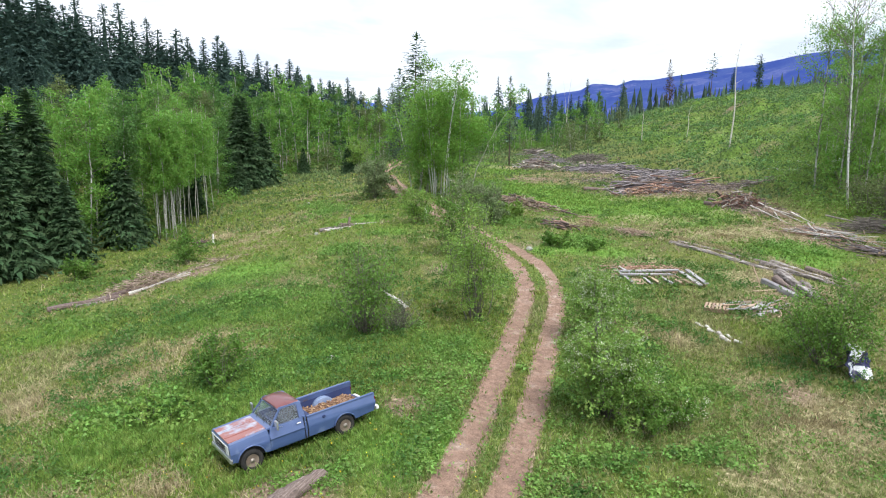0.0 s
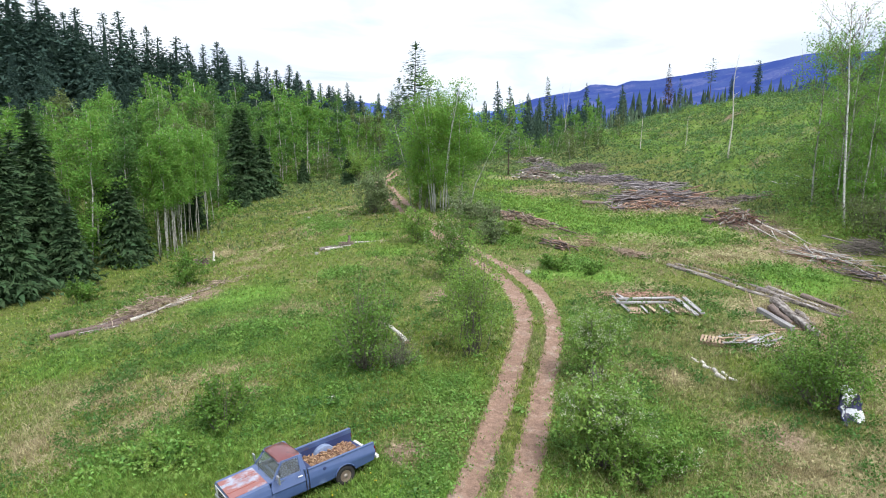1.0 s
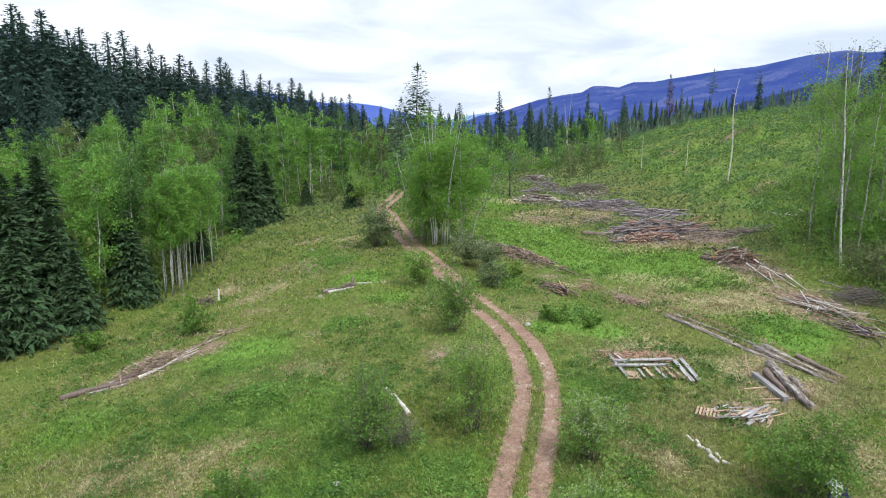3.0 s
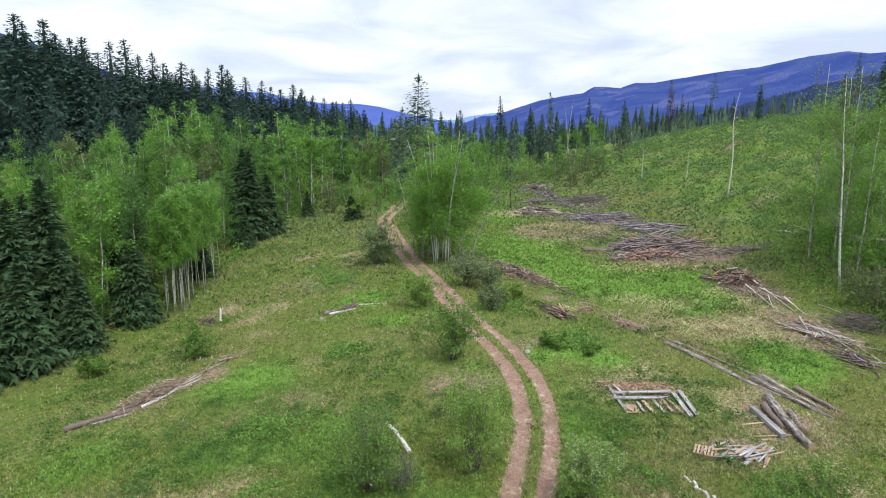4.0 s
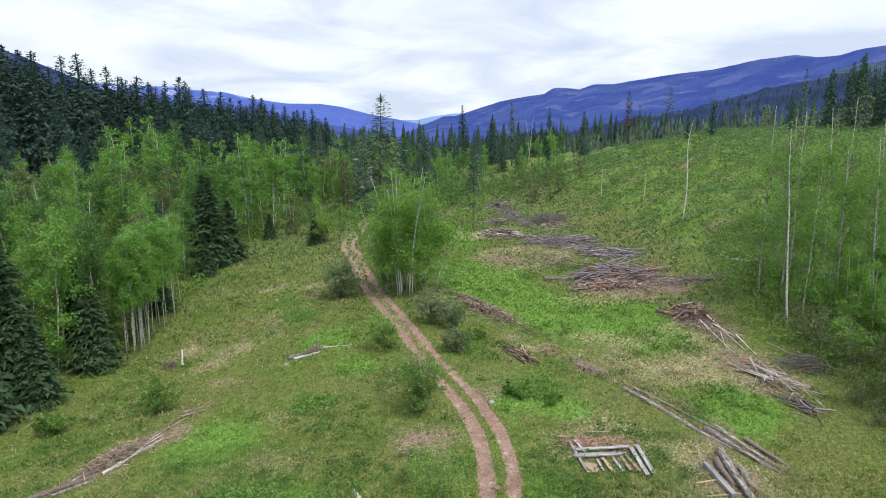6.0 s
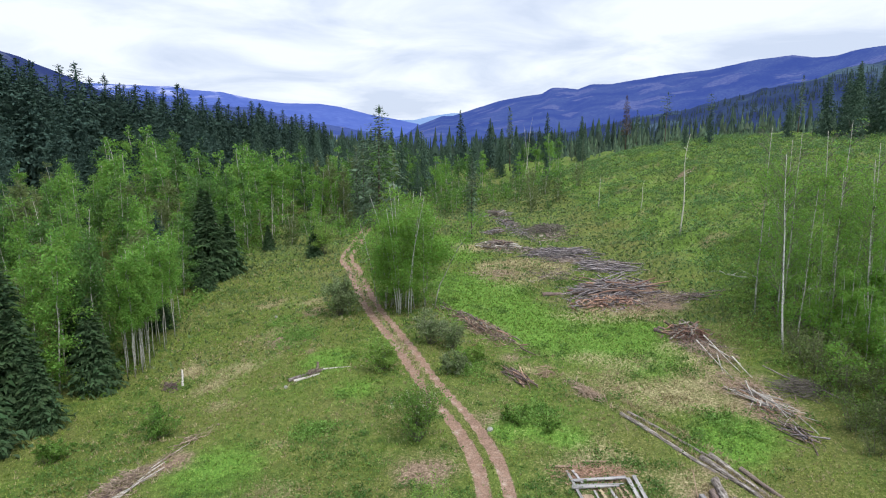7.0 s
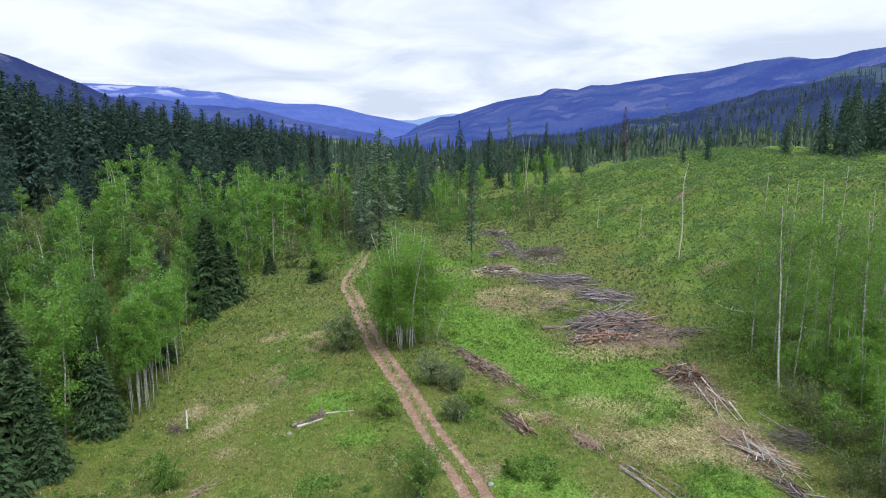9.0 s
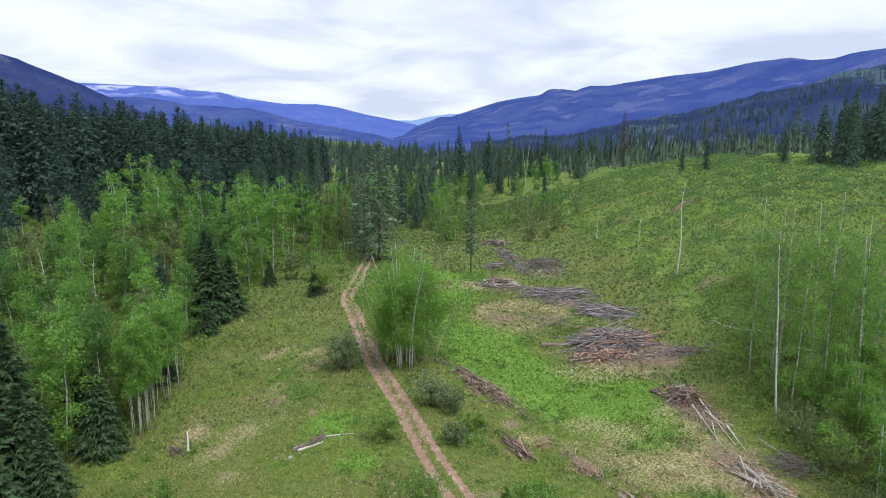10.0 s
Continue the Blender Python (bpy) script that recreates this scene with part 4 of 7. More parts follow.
edge = [(-31.2, 69.7, 14), (-30.7, 70.5, 13.5), (-31.6, 70.8, 14.5), (-31.0, 71.4, 13.5), (-31.9, 69.4, 13), (-30.4, 71.9, 13), (-31.4, 72.1, 14), (-32.3, 70.6, 14), (-30.9, 78.4, 14), (-31.5, 78.0, 13.5), (-30.4, 80.2, 13), (-31.2, 82.4, 13.5), (-32.4, 76.1, 14), (-33.4, 72.5, 12), (-33.2, 78.5, 13), (-31.8, 86.5, 13), (-31.0, 69.2, 12.5), (-32.0, 71.6, 13.5), (-30.6, 71.2, 12), (-31.3, 70.2, 13), (-32.1, 72.8, 14), (-31.7, 73.6, 13), (-30.9, 73.2, 13.5), (-31.1, 75.0, 14), (-30.5, 76.8, 13), (-32.6, 79.8, 14), (-31.9, 84.2, 13)]
for i, (x, y, h) in enumerate(edge):
    aspen((x, y), h, i % 3, label="slender white-stemmed aspen leafy only above")
for i, (x, y) in enumerate(scattered(66, (-66, -31, 62, 130), 3.0, lambda x, y: clear_of_spruce(x, y) and x < -34.2 + 0.04 * max(0, y - 82) and not (-58 < x < -50 and 76 < y < 92), forest_rng)):
    aspen((x, y), float(forest_rng.uniform(10.5, 16.5) if y < 92 else forest_rng.uniform(12, 17.5)), 3 + i % 3, dim=(0, 1, 0, 2, 1, 0, 1)[i % 7], wide=float(forest_rng.uniform(0.85, 1.2)), label="bushy green aspen leafy to the ground")
for i, (x, y) in enumerate(scattered(58, (-84, -24, 122, 186), 4.2, lambda x, y: clear_of_spruce(x, y) and -30 + 0.1 * (y - 128) > x > -64 - 0.2 * (y - 118), forest_rng)):
    aspen((x, y), float(forest_rng.uniform(14, 21)), 6 + i % 3, dim=(i % 3 == 0), wide=1.05, label="tall light green aspen in the wood")
for i, (x, y) in enumerate(scattered(30, (-104, -60, 84, 150), 4.0, lambda x, y: x < -60 - 0.1 * (y - 84), forest_rng)):
    aspen((x, y), float(forest_rng.uniform(8, 13)), 6 + i % 3, dim=(1, 0, 1, 2)[i % 4], wide=1.15, label="tall light green aspen in the wood")
for x, y in scattered(11, (-106, -70, 100, 138), 5.0, lambda x, y: True, forest_rng):
    spruce((x, y), float(forest_rng.uniform(13, 20)), "dark spruce among the leafy aspens", "spruces among the aspens")
for x, y in scattered(14, (-70, -40, 98, 160), 5.5, lambda x, y: clear_of_spruce(x, y), forest_rng):
    spruce((x, y), float(forest_rng.uniform(9, 18)), "dark spruce among the leafy aspens", "spruces among the aspens", wide=0.9)
for i, (x, y) in enumerate(scattered(40, (-27, 4, 158, 205), 3.4, lambda x, y: x > -25 and x < -13 + 0.4 * (y - 165) and clear_of_spruce(x, y), forest_rng)):
    aspen((x, y), float(forest_rng.uniform(12, 18)), 6 + i % 3, dim=(0, 1, 0, 2)[i % 4], wide=0.9, label="tall thin pale-stemmed aspen at the head of the meadow", group="aspens at the head of the meadow")
for x, y in scattered(14, (-30, 6, 172, 215), 5.0, lambda x, y: clear_of_spruce(x, y), forest_rng):
    spruce((x, y), float(forest_rng.uniform(14, 22)), "slender grey-green spruce at the head of the meadow", "conifers at the head of the meadow", wide=0.72, needles=M_SPRUCE_HEAD)
for i, (x, y) in enumerate(scattered(36, (-4, 66, 180, 300), 5.0, lambda x, y: x > -34 and not (-13 < x < 2 and y < 175) and not (12 < x and y < 190 + 0.5 * (x - 12)) and not (x > 20 and y < 215), forest_rng)):
    aspen((x, y), float(forest_rng.uniform(9, 15)), 6 + i % 3, dim=(i % 2 == 0), label="young thin aspen at the head of the meadow", group="aspens at the head of the meadow")

young = scattered(16, (-27, -9, 130, 158), 3.2, lambda x, y: x < -12 + 0.1 * (y - 130) and clear_of_spruce(x, y), forest_rng) + scattered(74, (4, 48, 158, 228), 3.0, lambda x, y: clear_of_spruce(x, y) and not (14 < x < 29 and y < 172), forest_rng)
for i, (x, y) in enumerate(young):
    aspen((x, y), float(forest_rng.uniform(3.0, 8.0)), 9 + i % 2, dim=(0, 1, 2)[i % 3], wide=1.3, label="young leafy aspen sapling at the head of the meadow", group="aspens at the head of the meadow")

# ---- birch clump beside the track
clump = plant("birch_tree", broadleaf_shapes(17.5, 2.7, 300, base=0.2, count=18000, size=0.19, stems=8, limbs=18, thick=0.0042, spread=0.9, twigs=2, bald=0.9), (M_BIRCHBARK, M_TWIG, M_BIRCH), ("trunk", "branchwork", "crown"), (-0.7, 80.5), "clump of white-stemmed birches in bright spring leaf", "birch tree")
plant("birch_tree", broadleaf_shapes(13.5, 2.9, 302, base=0.06, count=15000, size=0.20, stems=7, limbs=17, thick=0.006, spread=0.9, twigs=1), (M_WHITEBARK, M_TWIG, M_BIRCH), ("trunk", "branchwork", "crown"), (-3.0, 82.6), "dense leafy birches beside the white-stemmed clump", "birch tree")
plant("birch_tree", broadleaf_shapes(14.0, 2.8, 301, base=0.1, count=14000, size=0.20, stems=6, limbs=16, thick=0.005, spread=0.9), (M_WHITEBARK, M_TWIG, M_BIRCH), ("trunk", "branchwork", "crown"), (1.9, 82.0), "leafy birches behind the white-stemmed clump", "birch tree")

# ---- birches and young aspens on the right
birch_sets = [broadleaf_shapes(20, 2.5, 310, base=0.3, count=2600, size=0.13, stems=1, limbs=56, thick=0.0046, twigs=5, spread=0.10, bald=0.86, bend=0.024, steep=0.7), broadleaf_shapes(18, 2.2, 311, base=0.18, count=3400, size=0.14, limbs=44, thick=0.0036, twigs=4, bald=0.8, bend=0.035, steep=0.6), broadleaf_shapes(13, 1.9, 312, base=0.08, count=3100, size=0.25, stems=3, limbs=14, thick=0.005, spread=0.5), broadleaf_shapes(13, 1.9, 313, base=0.05, count=3100, size=0.25, stems=4, limbs=11, thick=0.005, spread=0.6), broadleaf_shapes(4.5, 1.5, 314, base=0.05, count=1100, size=0.23, stems=5, limbs=9, thick=0.006, spread=0.5), broadleaf_shapes(4.5, 1.5, 315, base=0.03, count=1300, size=0.19, stems=6, limbs=9, thick=0.007, spread=0.6, twigs=1)]
BIRCHES = {}


def birch(at, h, k, lean=0.0):
    hh = (20, 18, 13, 13, 4.5, 4.5)[k]
    label = ("tall white-barked birch with thin leaves", "tall white-barked birch with thin leaves", "young many-stemmed alder in light green leaf", "young many-stemmed alder in dull green leaf", "low bushy alder in bright green leaf", "low twiggy alder in dull green leaf")[k]
    if k not in BIRCHES:
        BIRCHES[k] = plant("birch_tree" if k < 2 else "alder_tree", birch_sets[k], (M_BIRCHBARK if k == 0 else M_TWIG if k > 3 else M_WHITEBARK, M_TWIG, (M_BIRCH, M_BIRCH, M_BIRCH, M_BIRCH, M_BIRCH, M_ASPEN_OLIVE)[k]), ("trunk", "branchwork", "crown"), at, label, "birch tree" if k < 2 else "alder tree", "thicket below the hill", float(RNG.uniform(0, 360)))
        BIRCHES[k].scale = (h / hh,) * 3
    else:
        again(BIRCHES[k], at, float(RNG.uniform(0, 360)), h / hh, float(RNG.uniform(-3, 3)))


birch((38.3, 58.9), 20.5, 0)
BIRCHES[0].matrix_basis = pose(38.3, 58.9, gz(38.3, 58.9) - 0.08, 2, -6.5, 0) @ pose(0, 0, 0, 0, 0, 75) @ Matrix.Scale(20.5 / 20, 4)
for x, y, h in [(40.8, 60.5, 17), (44.5, 61, 18), (46, 64, 18), (45.5, 71, 13), (50, 66, 17), (52, 59, 18), (46.5, 58.5, 19), (49, 62, 20), (54, 66, 19), (50, 56, 18), (41.5, 70, 22), (42.4, 66, 22), (45, 63.8, 22), (48, 66.5, 22), (43.4, 68.5, 21)]:
    birch((x, y), h, 1)
for i, (x, y) in enumerate(scattered(38, (37, 66, 36, 92), 2.6, lambda x, y: x > 38.0 + 0.05 * abs(y - 58) + 0.5 * max(0, y - 66) and x < 63 - 0.2 * max(0, y - 62), forest_rng)):
    tall = x > 45.5 or y < 50
    birch((x, y), float(forest_rng.uniform(6, 13) if tall else forest_rng.uniform(2.8, 5.0)), (3 if i % 5 < 3 else 2) if tall else 4)

brush_rng = np.random.default_rng(47)
for i, (x, y) in enumerate(scattered(34, (36, 50, 38, 62), 1.7, lambda x, y: x > 36.6 + 0.22 * max(0, y - 48) - 0.25 * max(0, 45 - y), brush_rng)):
    birch((x, y), float(brush_rng.uniform(2.0, 4.2) if x < 42 else brush_rng.uniform(4, 8)), 5 if x < 42 else 3)
for x, y in scattered(16, (33.8, 42, 33, 45), 1.6, lambda x, y: x > 34.2 + 0.25 * max(0, y - 40), brush_rng):
    birch((x, y), float(brush_rng.uniform(1.8, 3.4)), 5)

# ---- bare snag on the hill
rng = np.random.default_rng(5)
zs = np.linspace(0, 1, 12)
snag_path = np.stack([0.8 * zs + 0.55 * np.sin(zs * 6.5) * zs, 0.3 * zs, zs * 18], 1)
snag_wood = [tube(snag_path, 0.12 * (1 - zs) ** 0.7 + 0.015, 7)]
for i in range(9):
    q = rng.uniform(0.35, 0.95)
    a = rng.uniform(0, 6.28)
    p = np.array([np.interp(q, zs, snag_path[:, j]) for j in range(3)])
    t = np.linspace(0, 1, 4)[:, None]
    snag_wood.append(tube(p + np.array([math.cos(a), math.sin(a), 0.6]) * rng.uniform(0.4, 1.2) * t, 0.03 * (1 - t[:, 0]) + 0.008, 4))
snag = plant("dead_tree", (snag_wood[0], joined(snag_wood[1:])), (M_SNAG, M_SNAG), ("trunk", "branchwork"), (48.1, 106.5), "bare bleached dead tree on the cleared hill", "dead tree")
for x, y, h, turn, lean in [(44.6, 236, 25, 40, 7), (46.4, 235, 22, 130, -9), (44.6, 142.7, 8, 80, 3), (50.5, 132, 7, 10, 4), (-52.5, 92, 16, 210, 9), (-49, 98, 14, 20, -6)]:
    stem = copy_thing(snag, pose(x, y, gz(x, y) - 0.1, lean, 0, turn) @ Matrix.Diagonal((0.62, 0.62, h / 18, 1)))
    stem["label"] = "thin pale dead stem leaning a little"
# a birch that has fallen across the foot of the hill
t_ = np.linspace(0, 1, 16)
fx_, fy_ = 45.2 + 5.2 * t_ + 0.25 * np.sin(t_ * 7), 88.6 - 19.4 * t_
fz_ = np.interp(t_, [0, 1], [gz(45.2, 88.6) + 0.2, gz(50.4, 69.2) + 0.5])
fz_ = np.maximum(fz_, ground(fx_, fy_) + 0.12)
fallen = thing("fallen_birch", pose(0, 0, 0), "white birch trunk fallen across the scrub", "fallen tree")
part("trunk", tube(np.stack([fx_, fy_, fz_], 1), 0.2 - 0.13 * (1 - t_), 7), M_BIRCHBARK, fallen, smooth=True)
for q, dx, dz in [(0.25, 1.6, 0.5), (0.42, -1.4, 0.7), (0.6, 1.5, 0.4)]:
    i = int(q * 15)
    b_ = np.array([fx_[i], fy_[i], fz_[i]])
    t4 = np.linspace(0, 1, 4)[:, None]
    part("branch", tube(b_ + np.array([dx, 1.2, dz]) * t4 ** 1.1, 0.04 * (1 - t4[:, 0]) + 0.012, 5), M_BIRCHBARK, fallen)

# ---- shrubs in the meadow
SHRUBS = [
    # x, y, height, radius, seed, leaves, leaf size, stems, material, blossom, label
    (5.75, 20.3, 4.1, 1.6, 401, 9500, 0.095, 30, "M_BUSH_MID", 1500, "broad green shrub dotted with white blossom beside the track"),
    (7.2, 27.6, 3.9, 1.35, 402, 5000, 0.09, 20, "M_BUSH_MID", 1500, "loose green shrub with white blossom on top"),
    (-3.8, 29.2, 5.0, 1.9, 403, 4600, 0.10, 46, "M_BUSH", 0, "twiggy half-bare shrub with small leaves"),
    (-2.2, 29.4, 2.1, 1.1, 423, 700, 0.06, 44, "M_WILLOW", 0, "low grey nearly bare shrub beside the twiggy one"),
    (1.55, 30.8, 5.6, 0.95, 404, 7000, 0.088, 26, "M_BUSH_YEL", 0, "upright yellow-green sapling with many stems"),
    (15.9, 24.8, 4.4, 2.2, 405, 9000, 0.09, 40, "M_BUSH", 0, "wide thin-leaved shrub in the rough grass"),
    (-9.0, 24.0, 2.4, 1.0, 406, 3400, 0.09, 18, "M_BUSH", 0, "small round dark green shrub"),
    (-21.7, 52.6, 3.5, 1.4, 407, 1500, 0.14, 12, "M_BUSH", 0, "small leafy shrub below the spruces"),
    (0.7, 46.6, 5.6, 1.6, 408, 3000, 0.12, 24, "M_BUSH", 260, "dark shrub with pale blossom beside the track"),
    (-15.6, 117.2, 8.5, 2.0, 422, 1700, 0.2, 16, "M_BUSH_YEL", 0, "young light green aspen bush standing in the meadow"),
    (-8.9, 80.3, 6.0, 2.3, 409, 2600, 0.2, 22, "M_WILLOW", 0, "grey-green willow shrub beside the track"),
    (-2.6, 61.2, 4.2, 1.5, 410, 1700, 0.16, 16, "M_BUSH_YEL", 0, "conical light green shrub beside the track"),
    (2.6, 68.3, 4.4, 1.9, 411, 2200, 0.16, 18, "M_WILLOW", 500, "silvery shrub with pale flowers"),
    (5.0, 66.5, 3.8, 1.7, 412, 1300, 0.15, 24, "M_WILLOW", 0, "half-bare grey twiggy shrub beside the track"),
    (6.6, 62.3, 2.3, 1.6, 413, 1700, 0.15, 14, "M_BUSH_YEL", 0, "low yellow-green leafy shrub"),
    (4.6, 59.5, 2.6, 1.5, 414, 1300, 0.15, 16, "M_WILLOW", 0, "low grey-green leafy shrub"),
    (9.0, 49.0, 1.3, 1.4, 415, 1500, 0.13, 12, "M_BUSH", 0, "low spreading green shrub"),
    (11.5, 47.5, 1.0, 1.2, 416, 1100, 0.13, 12, "M_BUSH", 0, "low spreading green shrub"),
    (1.0, 35.5, 3.4, 1.2, 417, 1500, 0.1, 12, "M_BUSH_YEL", 0, "thin yellow-green young sapling"),
    (7.6, 19.6, 1.3, 1.3, 419, 1300, 0.1, 12, "M_BUSH", 200, "low green shrub with scattered white blossom"),
    (6.6, 18.9, 1.5, 1.1, 420, 2000, 0.08, 14, "M_BUSH", 0, "low bright green undershrub beside the track"),
    (-30.5, 50.5, 2.4, 1.8, 421, 1400, 0.15, 14, "M_BUSH", 0, "leafy shrub at the foot of the spruces"),
    (-10.5, 21.3, 1.2, 1.2, 418, 1500, 0.1, 12, "M_LUSH", 0, "low rank green growth"),
]
for x, y, h, r, seed, count, size, stems, mat, blossom, label in SHRUBS:
    wood, green = shrub_shapes(h, r, seed, int(count * (2.0 if size > 0.1 else 1.3)), size * 1.25, stems, broom=1.0 if "sapling" in label else 0.0)
    shapes, mats, names = [wood, green], [M_TWIG, {"M_BUSH": M_BUSH, "M_BUSH_YEL": M_BUSH_YEL, "M_BUSH_MID": M_BUSH_MID, "M_WILLOW": M_WILLOW, "M_LUSH": M_LUSH}[mat]], ["branchwork", "foliage"]
    if blossom:
        r2 = np.random.default_rng(seed + 50)
        c = green[0].reshape(-1, 4, 3).mean(1)
        c = c[c[:, 2] > 0.45 * h]
        pick = c[r2.integers(0, len(c), blossom // 7)]
        c = np.repeat(pick, 14, 0) + r2.normal(size=(len(pick) * 14, 3)) * 0.07 * (size / 0.1)
        shapes.append(leaves(c, size * 0.55, r2))
        mats.append(M_BLOSSOM)
        names.append("blossom")
    plant("shrub", shapes, mats, names, (x, y), label, "shrub", "shrubs in the meadow")


# ---- undergrowth, scrub, far woods and grass: nobody could count these
def clumps(name, places, heights, widths, per, size, mat, label, category, seed, flat=0.0):
    rng = np.random.default_rng(seed)
    P = np.array(places)
    z = ground(P[:, 0], P[:, 1])
    k = np.repeat(np.arange(len(P)), per)
    c = np.stack([P[k, 0] + rng.normal(size=len(k)) * np.array(widths)[k] * 0.5, P[k, 1] + rng.normal(size=len(k)) * np.array(widths)[k] * 0.5, z[k] + rng.uniform(0.02, 1, len(k)) * np.array(heights)[k]], 1)
    v, f = leaves(c, size, rng, flat, slim=0.75, corners=3)
    ob = new(name, mesh_of(name, v, f, mat))
    return tagged(ob, label, category, kind="stuff")


def scatter_np(n, box, keep, rng):
    x, y = rng.uniform(box[0], box[1], n), rng.uniform(box[2], box[3], n)
    k = keep(x, y)
    return np.stack([x[k], y[k]], 1)


srng = np.random.default_rng(61)
hill_pl = scatter_np(8000, (36, 135, 40, 270), lambda x, y: (x > 40 + 0.03 * np.abs(y - 70)) & (0.6 * fbm(x / 9, y / 6, 4) + 0.4 * fbm(x / 3, y / 2.5, 5) > 0.46), srng)
clumps("hill_scrub", hill_pl, srng.uniform(0.15, 1.0, len(hill_pl)), srng.uniform(0.8, 3.4, len(hill_pl)), 20, 0.30, M_SCRUB, "low green scrub over the cleared hillside", "scrub", 62)
dark_pl = scatter_np(2300, (40, 135, 55, 250), lambda x, y: (x > 43 + 0.03 * np.abs(y - 70)) & (0.6 * fbm(x / 16, y / 9, 14) + 0.4 * fbm(x / 5, y / 3, 15) > 0.52), srng)
M_HILLSHRUB = leaf_mat("dark_hill_shrubs", [(0.080, 0.150, 0.052), (0.138, 0.228, 0.080)], spread=0.25)
streak_pl = scatter_np(5200, (42, 132, 55, 255), lambda x, y: (x > 43 + 0.03 * np.abs(y - 70)) & (0.65 * fbm(x / 15, y / 4.5, 24) + 0.35 * fbm(x / 4, y / 2, 25) > 0.545), srng)
clumps("hill_brush", streak_pl, srng.uniform(0.3, 1.1, len(streak_pl)), srng.uniform(1.0, 3.2, len(streak_pl)), 16, 0.26, M_HILLSHRUB, "streaks of dark brush along the cleared hillside", "brush", 67)
clumps("hill_shrubs", dark_pl, srng.uniform(0.5, 1.7, len(dark_pl)), srng.uniform(1.2, 3.4, len(dark_pl)), 34, 0.28, M_HILLSHRUB, "darker shrubs scattered over the cleared hillside", "shrubs", 64)
edge_pl = scatter_np(1300, (-60, -30, 64, 150), lambda x, y: (x < -32.0 + 0.03 * np.maximum(y - 82, 0)) & (x > -52), srng)
edge2 = scatter_np(1500, (34, 60, 36, 100), lambda x, y: (x > 36.5 + 0.4 * np.maximum(y - 66, 0)) & (x < 58), srng)
edge3 = scatter_np(700, (-34, 34, 145, 235), lambda x, y: ~((x > -13) & (x < -3) & (y < 165)) & ~((x > 5) & (y < 175)), srng)
clumps("thicket_undergrowth", edge2, srng.uniform(0.4, 1.9, len(edge2)), srng.uniform(0.6, 1.8, len(edge2)), 30, 0.21, M_BUSH_MID, "leafy undergrowth below the birches", "undergrowth", 65)
all_pl = np.concatenate([edge_pl, edge3])
clumps("undergrowth", all_pl, srng.uniform(0.5, 2.2, len(all_pl)), srng.uniform(0.8, 2.0, len(all_pl)), 22, 0.32, M_BUSH, "leafy undergrowth along the edge of the woods", "undergrowth", 63)


def far_woods(name, places, heights, mat, label, seed, feet=None, levels=3):
    """Far conifers, each a stack of ragged skirts round a stem."""
    rng = np.random.default_rng(seed)
    V, F, n = [], [], 0
    if feet is None:
        feet = land(np.array(places)[:, 0], np.array(places)[:, 1])
    for (x, y), h, foot in zip(places, heights, feet):
        z0 = float(foot) - 0.5
        r = h * rng.uniform(0.12, 0.18)
        for lev in range(levels):
            b, t = h * (0.08 + 0.88 / levels * lev), h * (0.08 + 0.88 / levels * lev + 0.34)
            rr = r * (1 - 0.92 / levels * lev)
            off = rng.uniform(0, 6.28)
            ring = []
            for j in range(7):
                a = off + j * 0.8976
                q = rr * (1.15 if j % 2 else 0.6) * rng.uniform(0.8, 1.15)
                ring.append((x + q * math.cos(a), y + q * math.sin(a), z0 + b - (0.04 * h if j % 2 else -0.03 * h)))
            V += ring + [(x, y, z0 + min(t, h))]
            F += [(n + j, n + (j + 1) % 7, n + 7) for j in range(7)]
            n += 8
    ob = new(name, mesh_of(name, V, F, mat))
    return tagged(ob, label, "woods", kind="stuff")


wrng = np.random.default_rng(71)
fw = scatter_np(4000, (-700, 900, 290, 1500), lambda x, y: ((x < 60) | (y > 420)) & (x > -80 - 0.5 * (y - 250)) & (np.abs(x) < 0.85 * y) & ((y > 330) | (x > 30) | (x < -40)) & ~((x > 30) & (y < 300)) & (wrng.uniform(size=len(x)) < 420 / np.maximum(y, 420) + 0.25), wrng)
fw2 = scatter_np(3800, (60, 560, 285, 760), lambda x, y: (x < 0.85 * y) & (y > 330 - 0.3 * (x - 60)), wrng)
fw = np.concatenate([fw, fw2])
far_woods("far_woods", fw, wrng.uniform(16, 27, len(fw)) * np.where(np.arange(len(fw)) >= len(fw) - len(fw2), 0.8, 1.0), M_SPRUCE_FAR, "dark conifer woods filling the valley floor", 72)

grid_ = SLOPES["backdrop_slope_right"]
gi_, gj_ = wrng.uniform(0, 240, 5200), wrng.uniform(0, 20, 5200)
ai_, aj_ = gi_.astype(int), gj_.astype(int)
fi_, fj_ = (gi_ - ai_)[:, None], (gj_ - aj_)[:, None]
on_ = (grid_[ai_, aj_] * (1 - fi_) + grid_[ai_ + 1, aj_] * fi_) * (1 - fj_) + (grid_[ai_, aj_ + 1] * (1 - fi_) + grid_[ai_ + 1, aj_ + 1] * fi_) * fj_
on_ = on_[(fbm(on_[:, 0] / 130, on_[:, 1] / 90, 35) < 0.58) & (on_[:, 0] < 1.05 * on_[:, 1])]
far_woods("valley_side_woods", on_[:, :2], wrng.uniform(10, 18, len(on_)), M_SPRUCE_HAZED, "conifer woods climbing the valley side between clearings", 74, on_[:, 2], 3)

